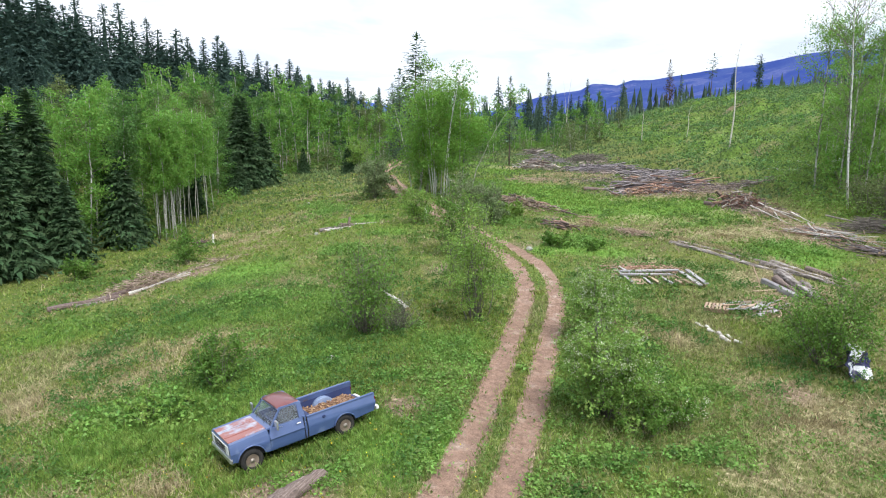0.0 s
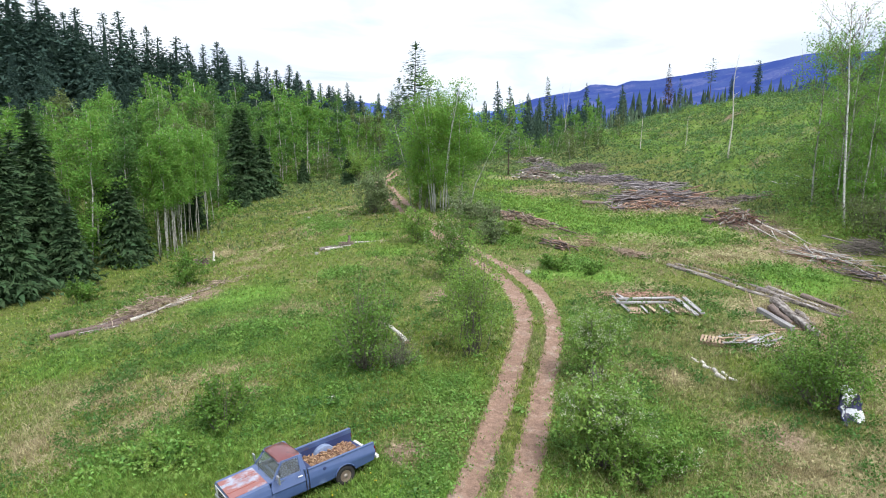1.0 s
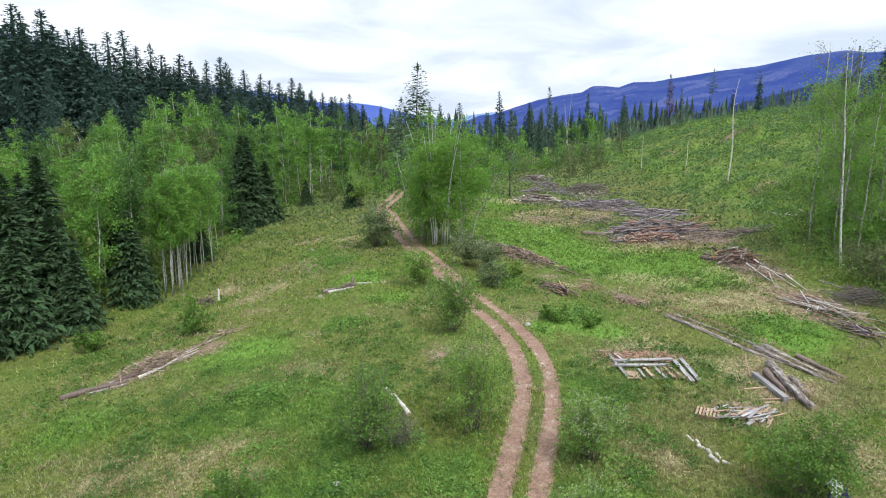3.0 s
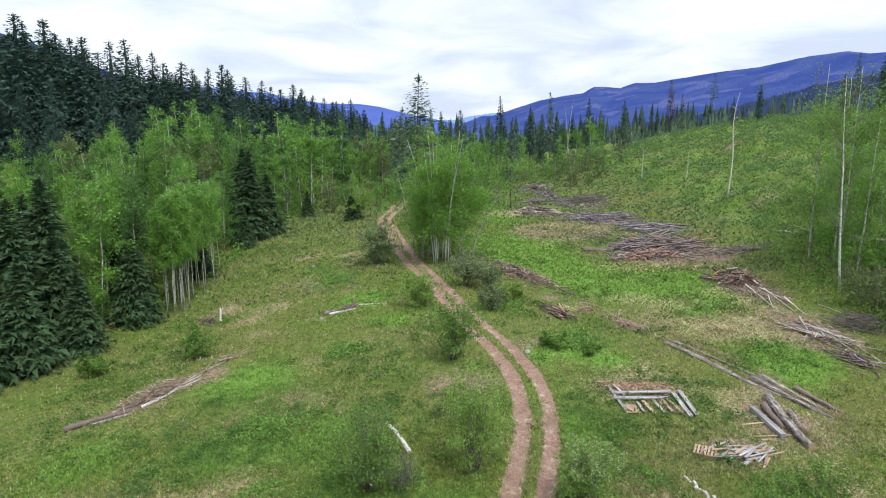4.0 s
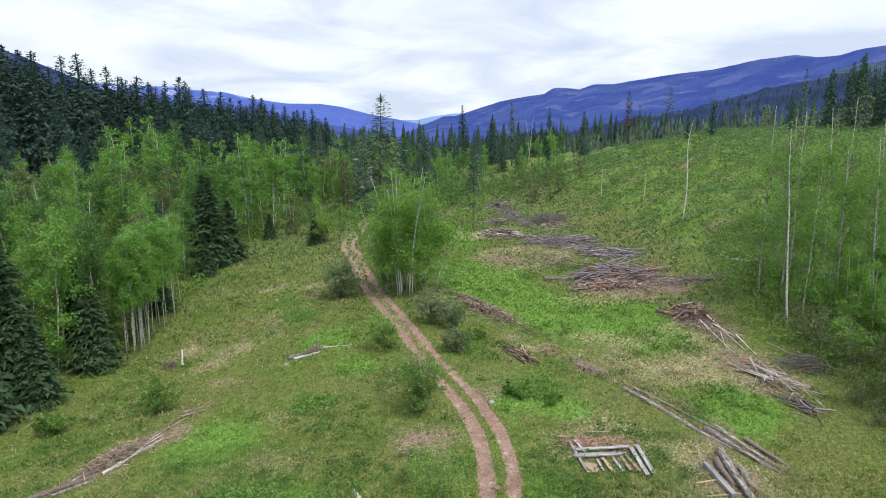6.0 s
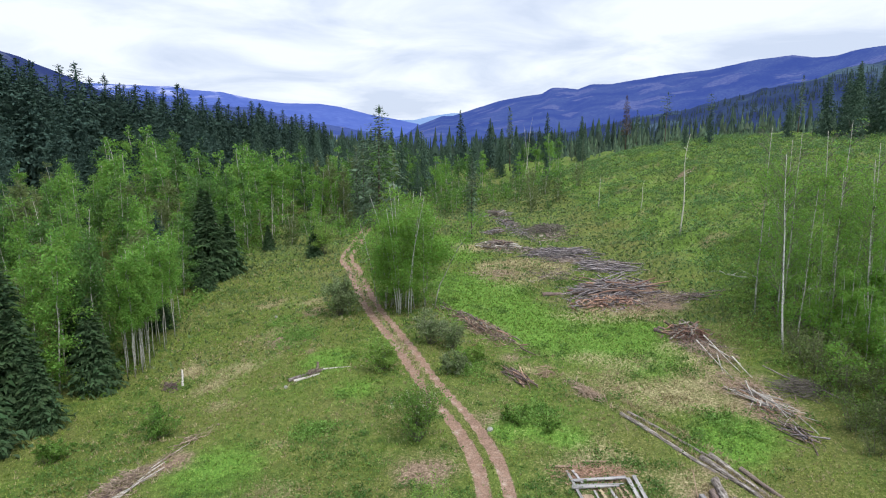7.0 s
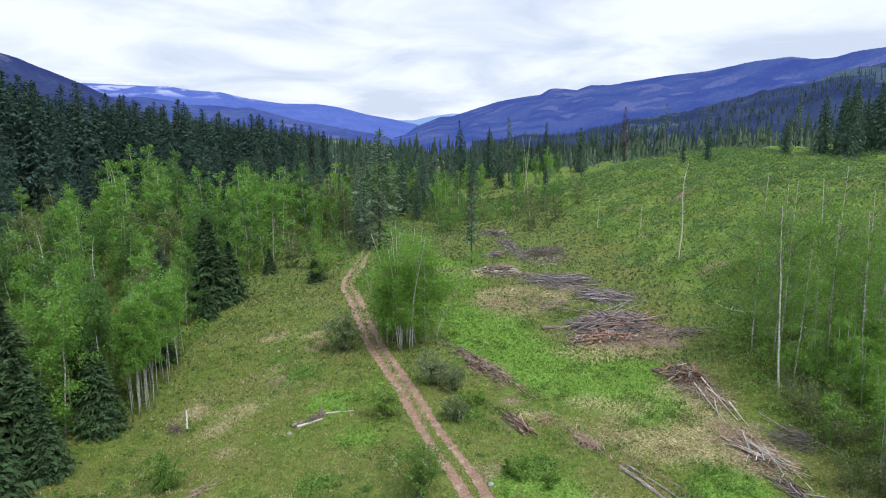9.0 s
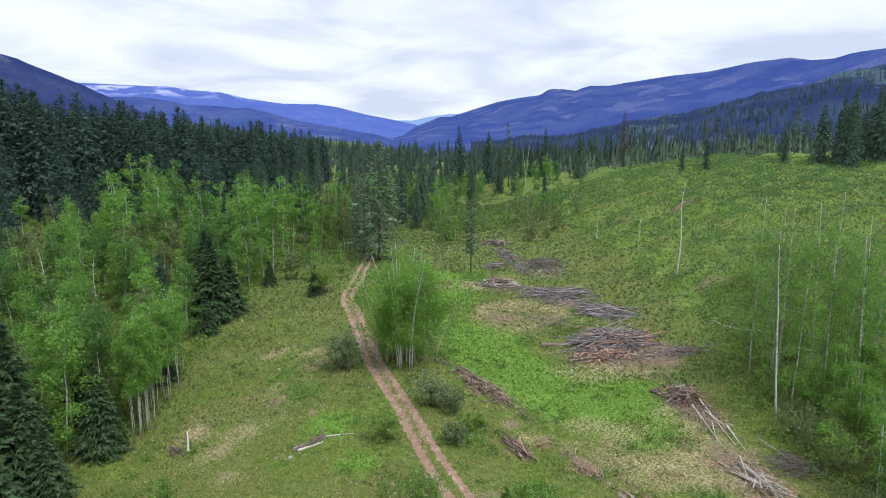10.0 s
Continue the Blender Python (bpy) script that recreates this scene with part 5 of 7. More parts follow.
cw_ = scatter_np(420, (62, 190, 215, 320), lambda x, y: (y > 292 - 0.5 * (x - 62)) & (y < 345 - 0.4 * (x - 62)), wrng)
far_woods("crest_saplings", cw_, wrng.uniform(5, 12, len(cw_)), M_PINE, "young conifers just beyond the crest of the hill", 73)

grng = np.random.default_rng(81)
N = 190000
gx = grng.uniform(-1, 1, N)
gy = np.where(np.arange(N) < 0.5 * N, grng.uniform(11, 36, N), 11 + 103 * grng.uniform(0, 1, N) ** 1.35)
gx = gx * np.minimum(13 + gy * 0.55, 38) + 2
keep = np.abs(np.abs(across(gx, gy)) - 0.87) > 0.47 + 0.09 * grng.normal(size=N)
gx, gy = gx[keep], gy[keep]
gl, gd, gt = masks(gx, gy)
ok = grng.uniform(size=len(gx)) > 1.1 * gt
gx, gy, gl, gd, gt = gx[ok], gy[ok], gl[ok], gd[ok], gt[ok]
pick = grng.uniform(size=len(gx))
kinds = np.where(gl > 0.25 + 0.3 * pick, 1, np.where(gd + 0.5 * gt > 0.15 + 0.5 * pick, 2, np.where(pick < 0.10, 2, np.where(fbm(gx / 6, gy / 6, 90) + 0.3 * (fbm(gx / 1.1, gy / 1.1, 93) - 0.5) > 0.62 - 0.012 * np.clip(gx, -8, 12) - 0.3 * (pick - 0.5), 3, 0))))
gzs = ground(gx, gy)


def blades(name, sel, h0, h1, mat, label, seed, width=0.013):
    rng = np.random.default_rng(seed)
    x, y, z = np.repeat(gx[sel], 2), np.repeat(gy[sel], 2), np.repeat(gzs[sel], 2)
    n = len(x)
    x, y = x + rng.normal(size=n) * 0.06, y + rng.normal(size=n) * 0.06
    h = rng.uniform(h0, h1, n)
    a = rng.uniform(0, 6.283, n)
    w = width * rng.uniform(0.7, 1.5, n) * (1 + np.maximum(y - 16, 0) / 16)
    lx, ly = rng.normal(size=n) * 0.5 * h, rng.normal(size=n) * 0.5 * h
    b = np.stack([x - np.cos(a) * w, y - np.sin(a) * w, z - 0.02], 1)
    c = np.stack([x + np.cos(a) * w, y + np.sin(a) * w, z - 0.02], 1)
    t = np.stack([x + lx, y + ly, z + h], 1)
    ob = new(name, mesh_of(name, np.stack([b, c, t], 1).reshape(-1, 3), np.arange(3 * n).reshape(n, 3), mat))
    return tagged(ob, label, "grass", kind="stuff")


blades("meadow_grass", kinds == 0, 0.05, 0.22, M_GRASS, "short rough meadow grass", 82)
blades("lush_grass", kinds == 1, 0.08, 0.28, M_LUSH, "rank bright green grass and weeds", 83)
blades("pale_grass", kinds == 3, 0.05, 0.24, M_PALEGRASS, "yellowish spring grass", 85)
blades("dry_grass", kinds == 2, 0.05, 0.22, M_STRAW, "dry straw-coloured grass", 84)

# coarser tufts over the far meadow and the hill
M = 75000
fx, fy = grng.uniform(-42, 135, M), 70 + 190 * grng.uniform(0, 1, M) ** 1.2
ok = (np.abs(np.abs(across(fx, fy)) - 0.87) > 0.55) & (fx > -36 - 0.02 * fy) & (fx < 30 + 0.6 * fy) & ~((fx < 32) & (fy < 105) & (grng.uniform(size=M) < 0.6))
gx, gy = fx[ok], fy[ok]
gzs = ground(gx, gy)
gl, gd, gt = masks(gx, gy)
ok = grng.uniform(size=len(gx)) > 1.3 * gt * (gx < 40)
gx, gy, gzs, gl, gd, gt = gx[ok], gy[ok], gzs[ok], gl[ok], gd[ok], gt[ok]
pick = grng.uniform(size=len(gx))
kinds = np.where(gl > 0.25 + 0.4 * pick, 1, np.where((gd + 0.4 * gt > 0.2 + 0.6 * pick) | (pick < 0.07), 2, 0))
blades("far_grass", kinds == 0, 0.15, 0.5, M_HILLGRASS, "rough grass of the far meadow and hill", 86, 0.022)
blades("far_lush_grass", kinds == 1, 0.15, 0.4, M_LUSH, "bright green grass of the far strip", 87, 0.022)
blades("far_dry_grass", kinds == 2, 0.1, 0.4, M_STRAW, "dry pale grass of the far meadow", 88, 0.02)

# broad-leaved weeds and a few yellow flowers in the near grass
wx, wy = grng.uniform(-17, 20, 8600), grng.uniform(12, 44, 8600)
wl_, _, _ = masks(wx, wy)
ok = (wl_ + 0.5 * fbm(wx / 3, wy / 3, 77) > 0.38) & (np.abs(np.abs(across(wx, wy)) - 0.87) > 0.5)
weed_pl = np.stack([wx[ok], wy[ok]], 1)
clumps("weeds", weed_pl, grng.uniform(0.08, 0.3, len(weed_pl)), grng.uniform(0.3, 0.8, len(weed_pl)), 15, 0.085, M_WEED, "low broad-leaved green weeds in the grass", "weeds", 91)
cx_, cy_ = grng.uniform(-12, 11, 9000), grng.uniform(12, 31, 9000)
side_ = across(cx_, cy_)
ok = (fbm(cx_ / 2.2, cy_ / 2.2, 79) + 0.16 * (side_ > -6) * (side_ < -1.4) + 0.14 * (side_ > 1.3) * (side_ < 2.6) > 0.70) & (np.abs(np.abs(side_) - 0.87) > 0.62) & (np.hypot(cx_ + 5.05, cy_ - 19.3) > 2.4)
clover_pl = np.stack([cx_[ok], cy_[ok]], 1)
clumps("clover", clover_pl, grng.uniform(0.10, 0.24, len(clover_pl)), grng.uniform(0.2, 0.5, len(clover_pl)), 18, 0.10, M_CLOVER, "low bright green leafy clover beside the track", "clover", 95, 0.75)
rank_ = np.stack([grng.uniform(-18, 20, 2600), grng.uniform(13, 42, 2600)], 1)
rank_ = rank_[(fbm(rank_[:, 0] / 3.5, rank_[:, 1] / 3.5, 78) > 0.55) & (np.abs(np.abs(across(rank_[:, 0], rank_[:, 1])) - 0.87) > 0.9) & (np.hypot(rank_[:, 0] + 5.05, rank_[:, 1] - 19.3) > 3.0)]
clumps("rank_weeds", rank_, grng.uniform(0.15, 0.5, len(rank_)), grng.uniform(0.25, 0.7, len(rank_)), 34, 0.10, M_ASPEN_DIM, "darker knee-high weeds in the rough grass", "weeds", 93)
hollow_rng = np.random.default_rng(52)
hollow_ = np.concatenate([np.stack([hollow_rng.normal(x, w * 0.5, n), hollow_rng.normal(y, d * 0.5, n)], 1) for x, y, w, d, n in [(-11.3, 36.8, 2.6, 1.4, 150), (-8.1, 49.3, 1.8, 1.5, 90), (-13.8, 74.5, 3.0, 4.5, 170), (-16.4, 81.0, 2.0, 3.0, 70), (10.8, 50.3, 2.4, 2.2, 130), (-11.0, 22.0, 2.0, 1.2, 120), (6.2, 61.0, 1.6, 3.0, 80), (26.5, 47.0, 2.2, 2.6, 90)]])
clumps("hollow_weeds", hollow_, hollow_rng.uniform(0.2, 0.55, len(hollow_)), hollow_rng.uniform(0.3, 0.8, len(hollow_)), 26, 0.13, M_CLOVER, "rank dark green weeds in damp hollows", "weeds", 99)
mx_, my_ = grng.uniform(-30, 34, 9000), 30 + 75 * grng.uniform(0, 1, 9000)
ok = (0.6 * fbm(mx_ / 5, my_ / 6, 43) + 0.4 * fbm(mx_ / 1.6, my_ / 1.6, 44) > 0.58) & (np.abs(across(mx_, my_)) > 2.0) & (mx_ > -31)
patch_pl = np.stack([mx_[ok], my_[ok]], 1)
clumps("meadow_weeds", patch_pl, grng.uniform(0.1, 0.4, len(patch_pl)), grng.uniform(0.3, 1.1, len(patch_pl)), 16, 0.17, M_WEED_DARK, "darker leafy weeds in patches over the meadow", "weeds", 96)
flower_pl = np.stack([grng.uniform(-9, 1, 90), grng.uniform(13, 20, 90)], 1)
clumps("yellow_flowers", flower_pl, np.full(90, 0.2), np.full(90, 0.2), 2, 0.06, M_FLOWER, "scattered small yellow flowers in the grass", "flowers", 92)

# longer grass round the truck and along the wet hollow
tx_, ty_ = grng.uniform(-1, 1, 5200), grng.uniform(-1, 1, 5200)
u_, v_ = tx_ * 3.4, ty_ * 1.9
ok = (np.abs(v_) > 0.86) | (np.abs(u_) > 2.75)
ca_, sa_ = math.cos(radians(36.8)), math.sin(radians(36.8))
gx = np.concatenate([-5.05 + ca_ * u_[ok] - sa_ * v_[ok], grng.normal(-10.2, 1.6, 5200)])
gy = np.concatenate([19.34 + sa_ * u_[ok] + ca_ * v_[ok], 19.6 + 0.55 * (gx[int(ok.sum()):] + 10.2) + grng.normal(0, 0.9, 5200)])
gzs = ground(gx, gy)
blades("tall_grass", np.ones(len(gx), bool), 0.08, 0.30, M_LUSH, "long lush grass round the truck", 94, 0.014)

# tussocks over the meadow and along the logs
def tussocks(name, P, h0, h1, per, mat, label, seed):
    rng = np.random.default_rng(seed)
    n = len(P) * per
    k = np.repeat(np.arange(len(P)), per)
    big = rng.uniform(0.7, 1.4, len(P))[k]
    x, y = P[k, 0] + rng.normal(size=n) * 0.07 * big, P[k, 1] + rng.normal(size=n) * 0.07 * big
    z = ground(x, y) - 0.02
    h = rng.uniform(h0, h1, n) * big
    a = rng.uniform(0, 6.283, n)
    w = 0.014 + 0.016 * rng.uniform(0, 1, n) + np.maximum(y - 30, 0) * 0.0007
    out = rng.normal(size=(n, 2)) * 0.6 * h[:, None]
    b = np.stack([x - np.cos(a) * w, y - np.sin(a) * w, z], 1)
    c = np.stack([x + np.cos(a) * w, y + np.sin(a) * w, z], 1)
    t = np.stack([x + out[:, 0], y + out[:, 1], z + h], 1)
    ob = new(name, mesh_of(name, np.stack([b, c, t], 1).reshape(-1, 3), np.arange(3 * n).reshape(n, 3), mat))
    return tagged(ob, label, "grass", kind="stuff")


trng = np.random.default_rng(95)
TP = np.stack([trng.uniform(-30, 34, 9000), 13 + 75 * trng.uniform(0, 1, 9000) ** 1.1], 1)
TP = TP[(np.abs(TP[:, 0]) < 11 + 0.6 * TP[:, 1]) & (np.abs(np.abs(across(TP[:, 0], TP[:, 1])) - 0.87) > 0.75)]
TP = TP[np.hypot(TP[:, 0] + 5.05, TP[:, 1] - 19.3) > 3.2]
kind_ = fbm(TP[:, 0] / 4, TP[:, 1] / 4, 96) + 0.25 * trng.normal(size=len(TP)) * 0.5
tl_, td_, _ = masks(TP[:, 0], TP[:, 1])
straw_ = (kind_ + 0.5 * td_ > 0.62) & (tl_ < 0.4)
dark_ = (kind_ < 0.44) | (tl_ > 0.4)
along_ = np.concatenate([np.stack([np.linspace(p, q, 130) + trng.normal(size=130) * 0.22, np.linspace(r, s, 130) + trng.normal(size=130) * 0.22], 1) for p, r, q, s in [(18.2, 51.2, 22.9, 39.6), (22.0, 42.3, 24.6, 36.2), (19.4, 52.0, 24.0, 41.2), (-26, 39.7, -20, 46), (20.6, 38.9, 21.6, 32.6), (11, 41.6, 15.6, 36.6)]])
tussocks("straw_tussocks", np.concatenate([TP[straw_], along_]), 0.1, 0.34, 8, M_STRAW, "pale dry tussocks in the meadow", 97)
tussocks("green_tussocks", TP[dark_], 0.08, 0.28, 8, M_LUSH, "fresh green tussocks in the meadow", 98)

# matted heaps of last year's grass
for i, (x, y, r, n) in enumerate([(-8.2, 16.9, 0.6, 110), (-16.6, 24.0, 1.0, 130), (-16.4, 27.5, 0.8, 90), (-15.2, 27.6, 0.7, 70), (-13.9, 19.0, 0.9, 80), (11.6, 20.0, 0.9, 90), (13.1, 19.8, 0.5, 60), (11.6, 22.0, 0.6, 50), (3.7, 15.9, 0.4, 40), (-1.0, 20.8, 0.5, 30), (-14.2, 21.7, 0.8, 70), (-13.8, 38.5, 0.9, 60), (15.8, 30.4, 1.0, 60), (-9.0, 36.5, 0.7, 40), (-10.5, 41, 1.0, 50), (20, 55, 1.6, 80), (24, 52, 1.6, 80), (27, 58, 1.6, 60), (24, 61, 1.4, 50), (17, 99, 3.5, 120), (20, 102, 3, 90), (14, 95, 2.5, 80), (30, 77, 2.5, 80), (24, 76.5, 2, 60)]):
    q = trng.normal(size=(n, 2)) * r * 0.6 + np.array([x, y])
    tussocks("matted_grass", q, 0.06, 0.2, 10, M_STRAW, "matted pale heap of last year's grass", 900 + i)


# ---------------------------------------------------------------- the pickup truck
def paint_mat(name, paint, worn, rust, amount, scale=2.2, rough=0.36, front=0.0, coat=0.6):
    """Old car paint: chalky colour, worn to primer and rust in patches."""
    m = surf(name, [paint, tuple(c * 1.12 for c in paint)], scale=3.0, fine=60, rough=rough, bump=0.05, grain=0.08)
    n, l = m.node_tree.nodes, m.node_tree.links
    bsdf = n["Principled BSDF"]
    src = bsdf.inputs["Base Color"].links[0].from_socket
    co = n.new("ShaderNodeTexCoord")
    for k, (col, sc, lo, hi) in enumerate(((worn, scale * 0.7, 0.62 - amount * 0.25, 0.70 - amount * 0.2), (rust, scale, 0.66 - amount * 0.3, 0.74 - amount * 0.28))):
        t = n.new("ShaderNodeTexNoise")
        t.inputs["Scale"].default_value, t.inputs["Detail"].default_value, t.inputs["Roughness"].default_value = sc, 8.0, 0.6
        mp = n.new("ShaderNodeMapping")
        mp.inputs["Location"].default_value = (k * 5.3, 1.7, 0)
        l.new(co.outputs["Object"], mp.inputs["Vector"])
        l.new(mp.outputs[0], t.inputs["Vector"])
        r = n.new("ShaderNodeMapRange")
        r.inputs["From Min"].default_value, r.inputs["From Max"].default_value = lo, hi
        sep, lean = n.new("ShaderNodeSeparateXYZ"), n.new("ShaderNodeMath")
        l.new(co.outputs["Object"], sep.inputs[0])
        lean.operation = "MULTIPLY_ADD"
        lean.inputs[1].default_value = front * k
        l.new(sep.outputs[0], lean.inputs[0])
        add = n.new("ShaderNodeMath")
        l.new(t.outputs["Fac"], add.inputs[0])
        add.inputs[1].default_value = -1.75 * front * k
        l.new(add.outputs[0], lean.inputs[2])
        l.new(lean.outputs[0], r.inputs["Value"])
        x = n.new("ShaderNodeMix")
        x.data_type = "RGBA"
        l.new(r.outputs[0], x.inputs[0])
        l.new(src, x.inputs[6])
        x.inputs[7].default_value = (*col, 1)
        src = x.outputs[2]
    l.new(src, bsdf.inputs["Base Color"])
    bsdf.inputs["Specular IOR Level"].default_value = 0.55
    bsdf.inputs["Coat Weight"].default_value, bsdf.inputs["Coat Roughness"].default_value = coat, 0.14
    return m


BLUE, PALE, RUST = (0.058, 0.094, 0.215), (0.27, 0.29, 0.36), (0.29, 0.10, 0.082)
M_BLUE = paint_mat("faded_blue_paint", BLUE, (0.12, 0.165, 0.29), (0.10, 0.075, 0.075), 0.12, 1.6)
M_INNER = paint_mat("dark_blue_bed_paint", (0.022, 0.036, 0.11), (0.045, 0.07, 0.16), (0.10, 0.06, 0.05), 0.1, 2.2, 0.6, 0.0, 0.0)
M_HOOD = paint_mat("sun_bleached_rusty_hood", PALE, (0.42, 0.44, 0.52), RUST, 0.92, 1.3, 0.55, 0.10)
M_ROOF = paint_mat("rust_red_roof", (0.155, 0.040, 0.038), (0.20, 0.065, 0.06), (0.10, 0.028, 0.028), 0.35, 2.5, 0.45)
M_CHROME = surf("dull_chrome", [(0.55, 0.55, 0.57), (0.75, 0.75, 0.76)], rough=0.3, metal=0.9, bump=0.05, grain=0.1)
M_RUBBER = surf("old_black_rubber", [(0.018, 0.018, 0.018), (0.035, 0.033, 0.03)], rough=0.85, bump=0.3)
M_RIM = surf("dusty_tan_steel_rim", [(0.13, 0.10, 0.075), (0.24, 0.19, 0.15)], rough=0.6, metal=0.2, bump=0.1)
M_HUB = surf("worn_hub_cap", [(0.26, 0.22, 0.18), (0.40, 0.36, 0.31)], rough=0.4, metal=0.6)
M_BLACK = surf("dark_interior_vinyl", [(0.015, 0.015, 0.02), (0.03, 0.03, 0.035)], rough=0.7, bump=0.1)
M_UNDER = surf("dark_underside", [(0.012, 0.012, 0.012), (0.03, 0.026, 0.022)], rough=0.95)
M_RED = surf("red_lamp_lens", [(0.09, 0.008, 0.010), (0.16, 0.012, 0.014)], rough=0.2, bump=0.0)
M_LENS = surf("headlamp_lens", [(0.6, 0.62, 0.64), (0.75, 0.76, 0.78)], rough=0.12, bump=0.05)
M_WHITE = surf("chipped_white_paint", [(0.55, 0.55, 0.53), (0.72, 0.72, 0.70)], rough=0.5)


def glass_mat():
    m = bpy.data.materials.new("dusty_window_glass")
    m.use_nodes = True
    b = m.node_tree.nodes["Principled BSDF"]
    b.inputs["Base Color"].default_value = (0.74, 0.80, 0.86, 1)
    b.inputs["Transmission Weight"].default_value = 0.92
    b.inputs["Roughness"].default_value = 0.03
    b.inputs["IOR"].default_value = 1.3
    return m


M_GLASS = glass_mat()


def prism(profile, y0, y1, bevel=0.02, seg=2, shift=None):
    """An outline in x and z, drawn out from y0 to y1, with rounded edges."""
    bm = bmesh.new()
    a = [bm.verts.new((x, y0, z)) for x, z in profile]
    b = [bm.verts.new((x, y1, z)) for x, z in profile]
    n = len(profile)
    bm.faces.new(a)
    bm.faces.new(b[::-1])
    for i in range(n):
        bm.faces.new((a[i], b[i], b[(i + 1) % n], a[(i + 1) % n]))
    bmesh.ops.recalc_face_normals(bm, faces=bm.faces)
    if shift:
        for z in (0.60, 0.79, 0.85, 1.02):
            bmesh.ops.bisect_plane(bm, geom=bm.verts[:] + bm.edges[:] + bm.faces[:], plane_co=(0, 0, z), plane_no=(0, 0, 1))
        for v in bm.verts:
            v.co = shift(v.co)
    if bevel:
        sharp = [e for e in bm.edges if len(e.link_faces) == 2 and e.calc_face_angle() > 0.5]
        bmesh.ops.bevel(bm, geom=sharp, offset=bevel, segments=seg, affect="EDGES", profile=0.6, clamp_overlap=True)
    return bm


def box(x0, x1, y0, y1, z0, z1, bevel=0.01, seg=1):
    return prism([(x0, z0), (x1, z0), (x1, z1), (x0, z1)], y0, y1, bevel, seg)


def arch(cx, r, z, n=10, half=None):
    """Points of a wheel arch, from front to rear, over the axle at cx."""
    h = math.asin(max(-1, min(1, (z - 0.40) / r)))
    return [(cx + r * math.cos(a), 0.40 + r * math.sin(a)) for a in np.linspace(h, math.pi - h, n)]


def beam(p, q, w, d):
    """A square bar from p to q."""
    bm = bmesh.new()
    p, q = Vector(p), Vector(q)
    m = (q - p).to_track_quat("Z", "Y").to_matrix().to_4x4()
    bmesh.ops.create_cube(bm, size=1, matrix=Matrix.Translation((p + q) / 2) @ m @ Matrix.Diagonal((w, d, (q - p).length, 1)))
    return bm


def pane(a, b, c, d, t=0.008):
    bm = bmesh.new()
    pts = [Vector(v) for v in (a, b, c, d)]
    nrm = (pts[1] - pts[0]).cross(pts[3] - pts[0]).normalized() * t
    lo, hi = [bm.verts.new(v) for v in pts], [bm.verts.new(v + nrm) for v in pts]
    bm.faces.new(lo[::-1])
    bm.faces.new(hi)
    for i in range(4):
        bm.faces.new((lo[i], lo[(i + 1) % 4], hi[(i + 1) % 4], hi[i]))
    return bm


def lathe(rows, n=24):
    """Rings (radius, y) turned about the y axis."""
    V, F = [], []
    for r, y in rows:
        V += [(r * math.cos(2 * math.pi * j / n), y, r * math.sin(2 * math.pi * j / n)) for j in range(n)]
    for i in range(len(rows) - 1):
        F += [(i * n + j, i * n + (j + 1) % n, (i + 1) * n + (j + 1) % n, (i + 1) * n + j) for j in range(n)]
    F.append(tuple(range(n)))
    F.append(tuple(range((len(rows) - 1) * n, len(rows) * n))[::-1])
    return np.array(V), F


STATIONS = (-3.2, -2.79, -2.135, -1.195, -0.965, -0.93, 0.40, 1.195, 2.135, 2.55, 2.8)
PLACES = (-3.33, -2.92, -2.135, -1.195, -0.325, -0.29, 1.04, 1.195, 2.135, 2.32, 2.55)


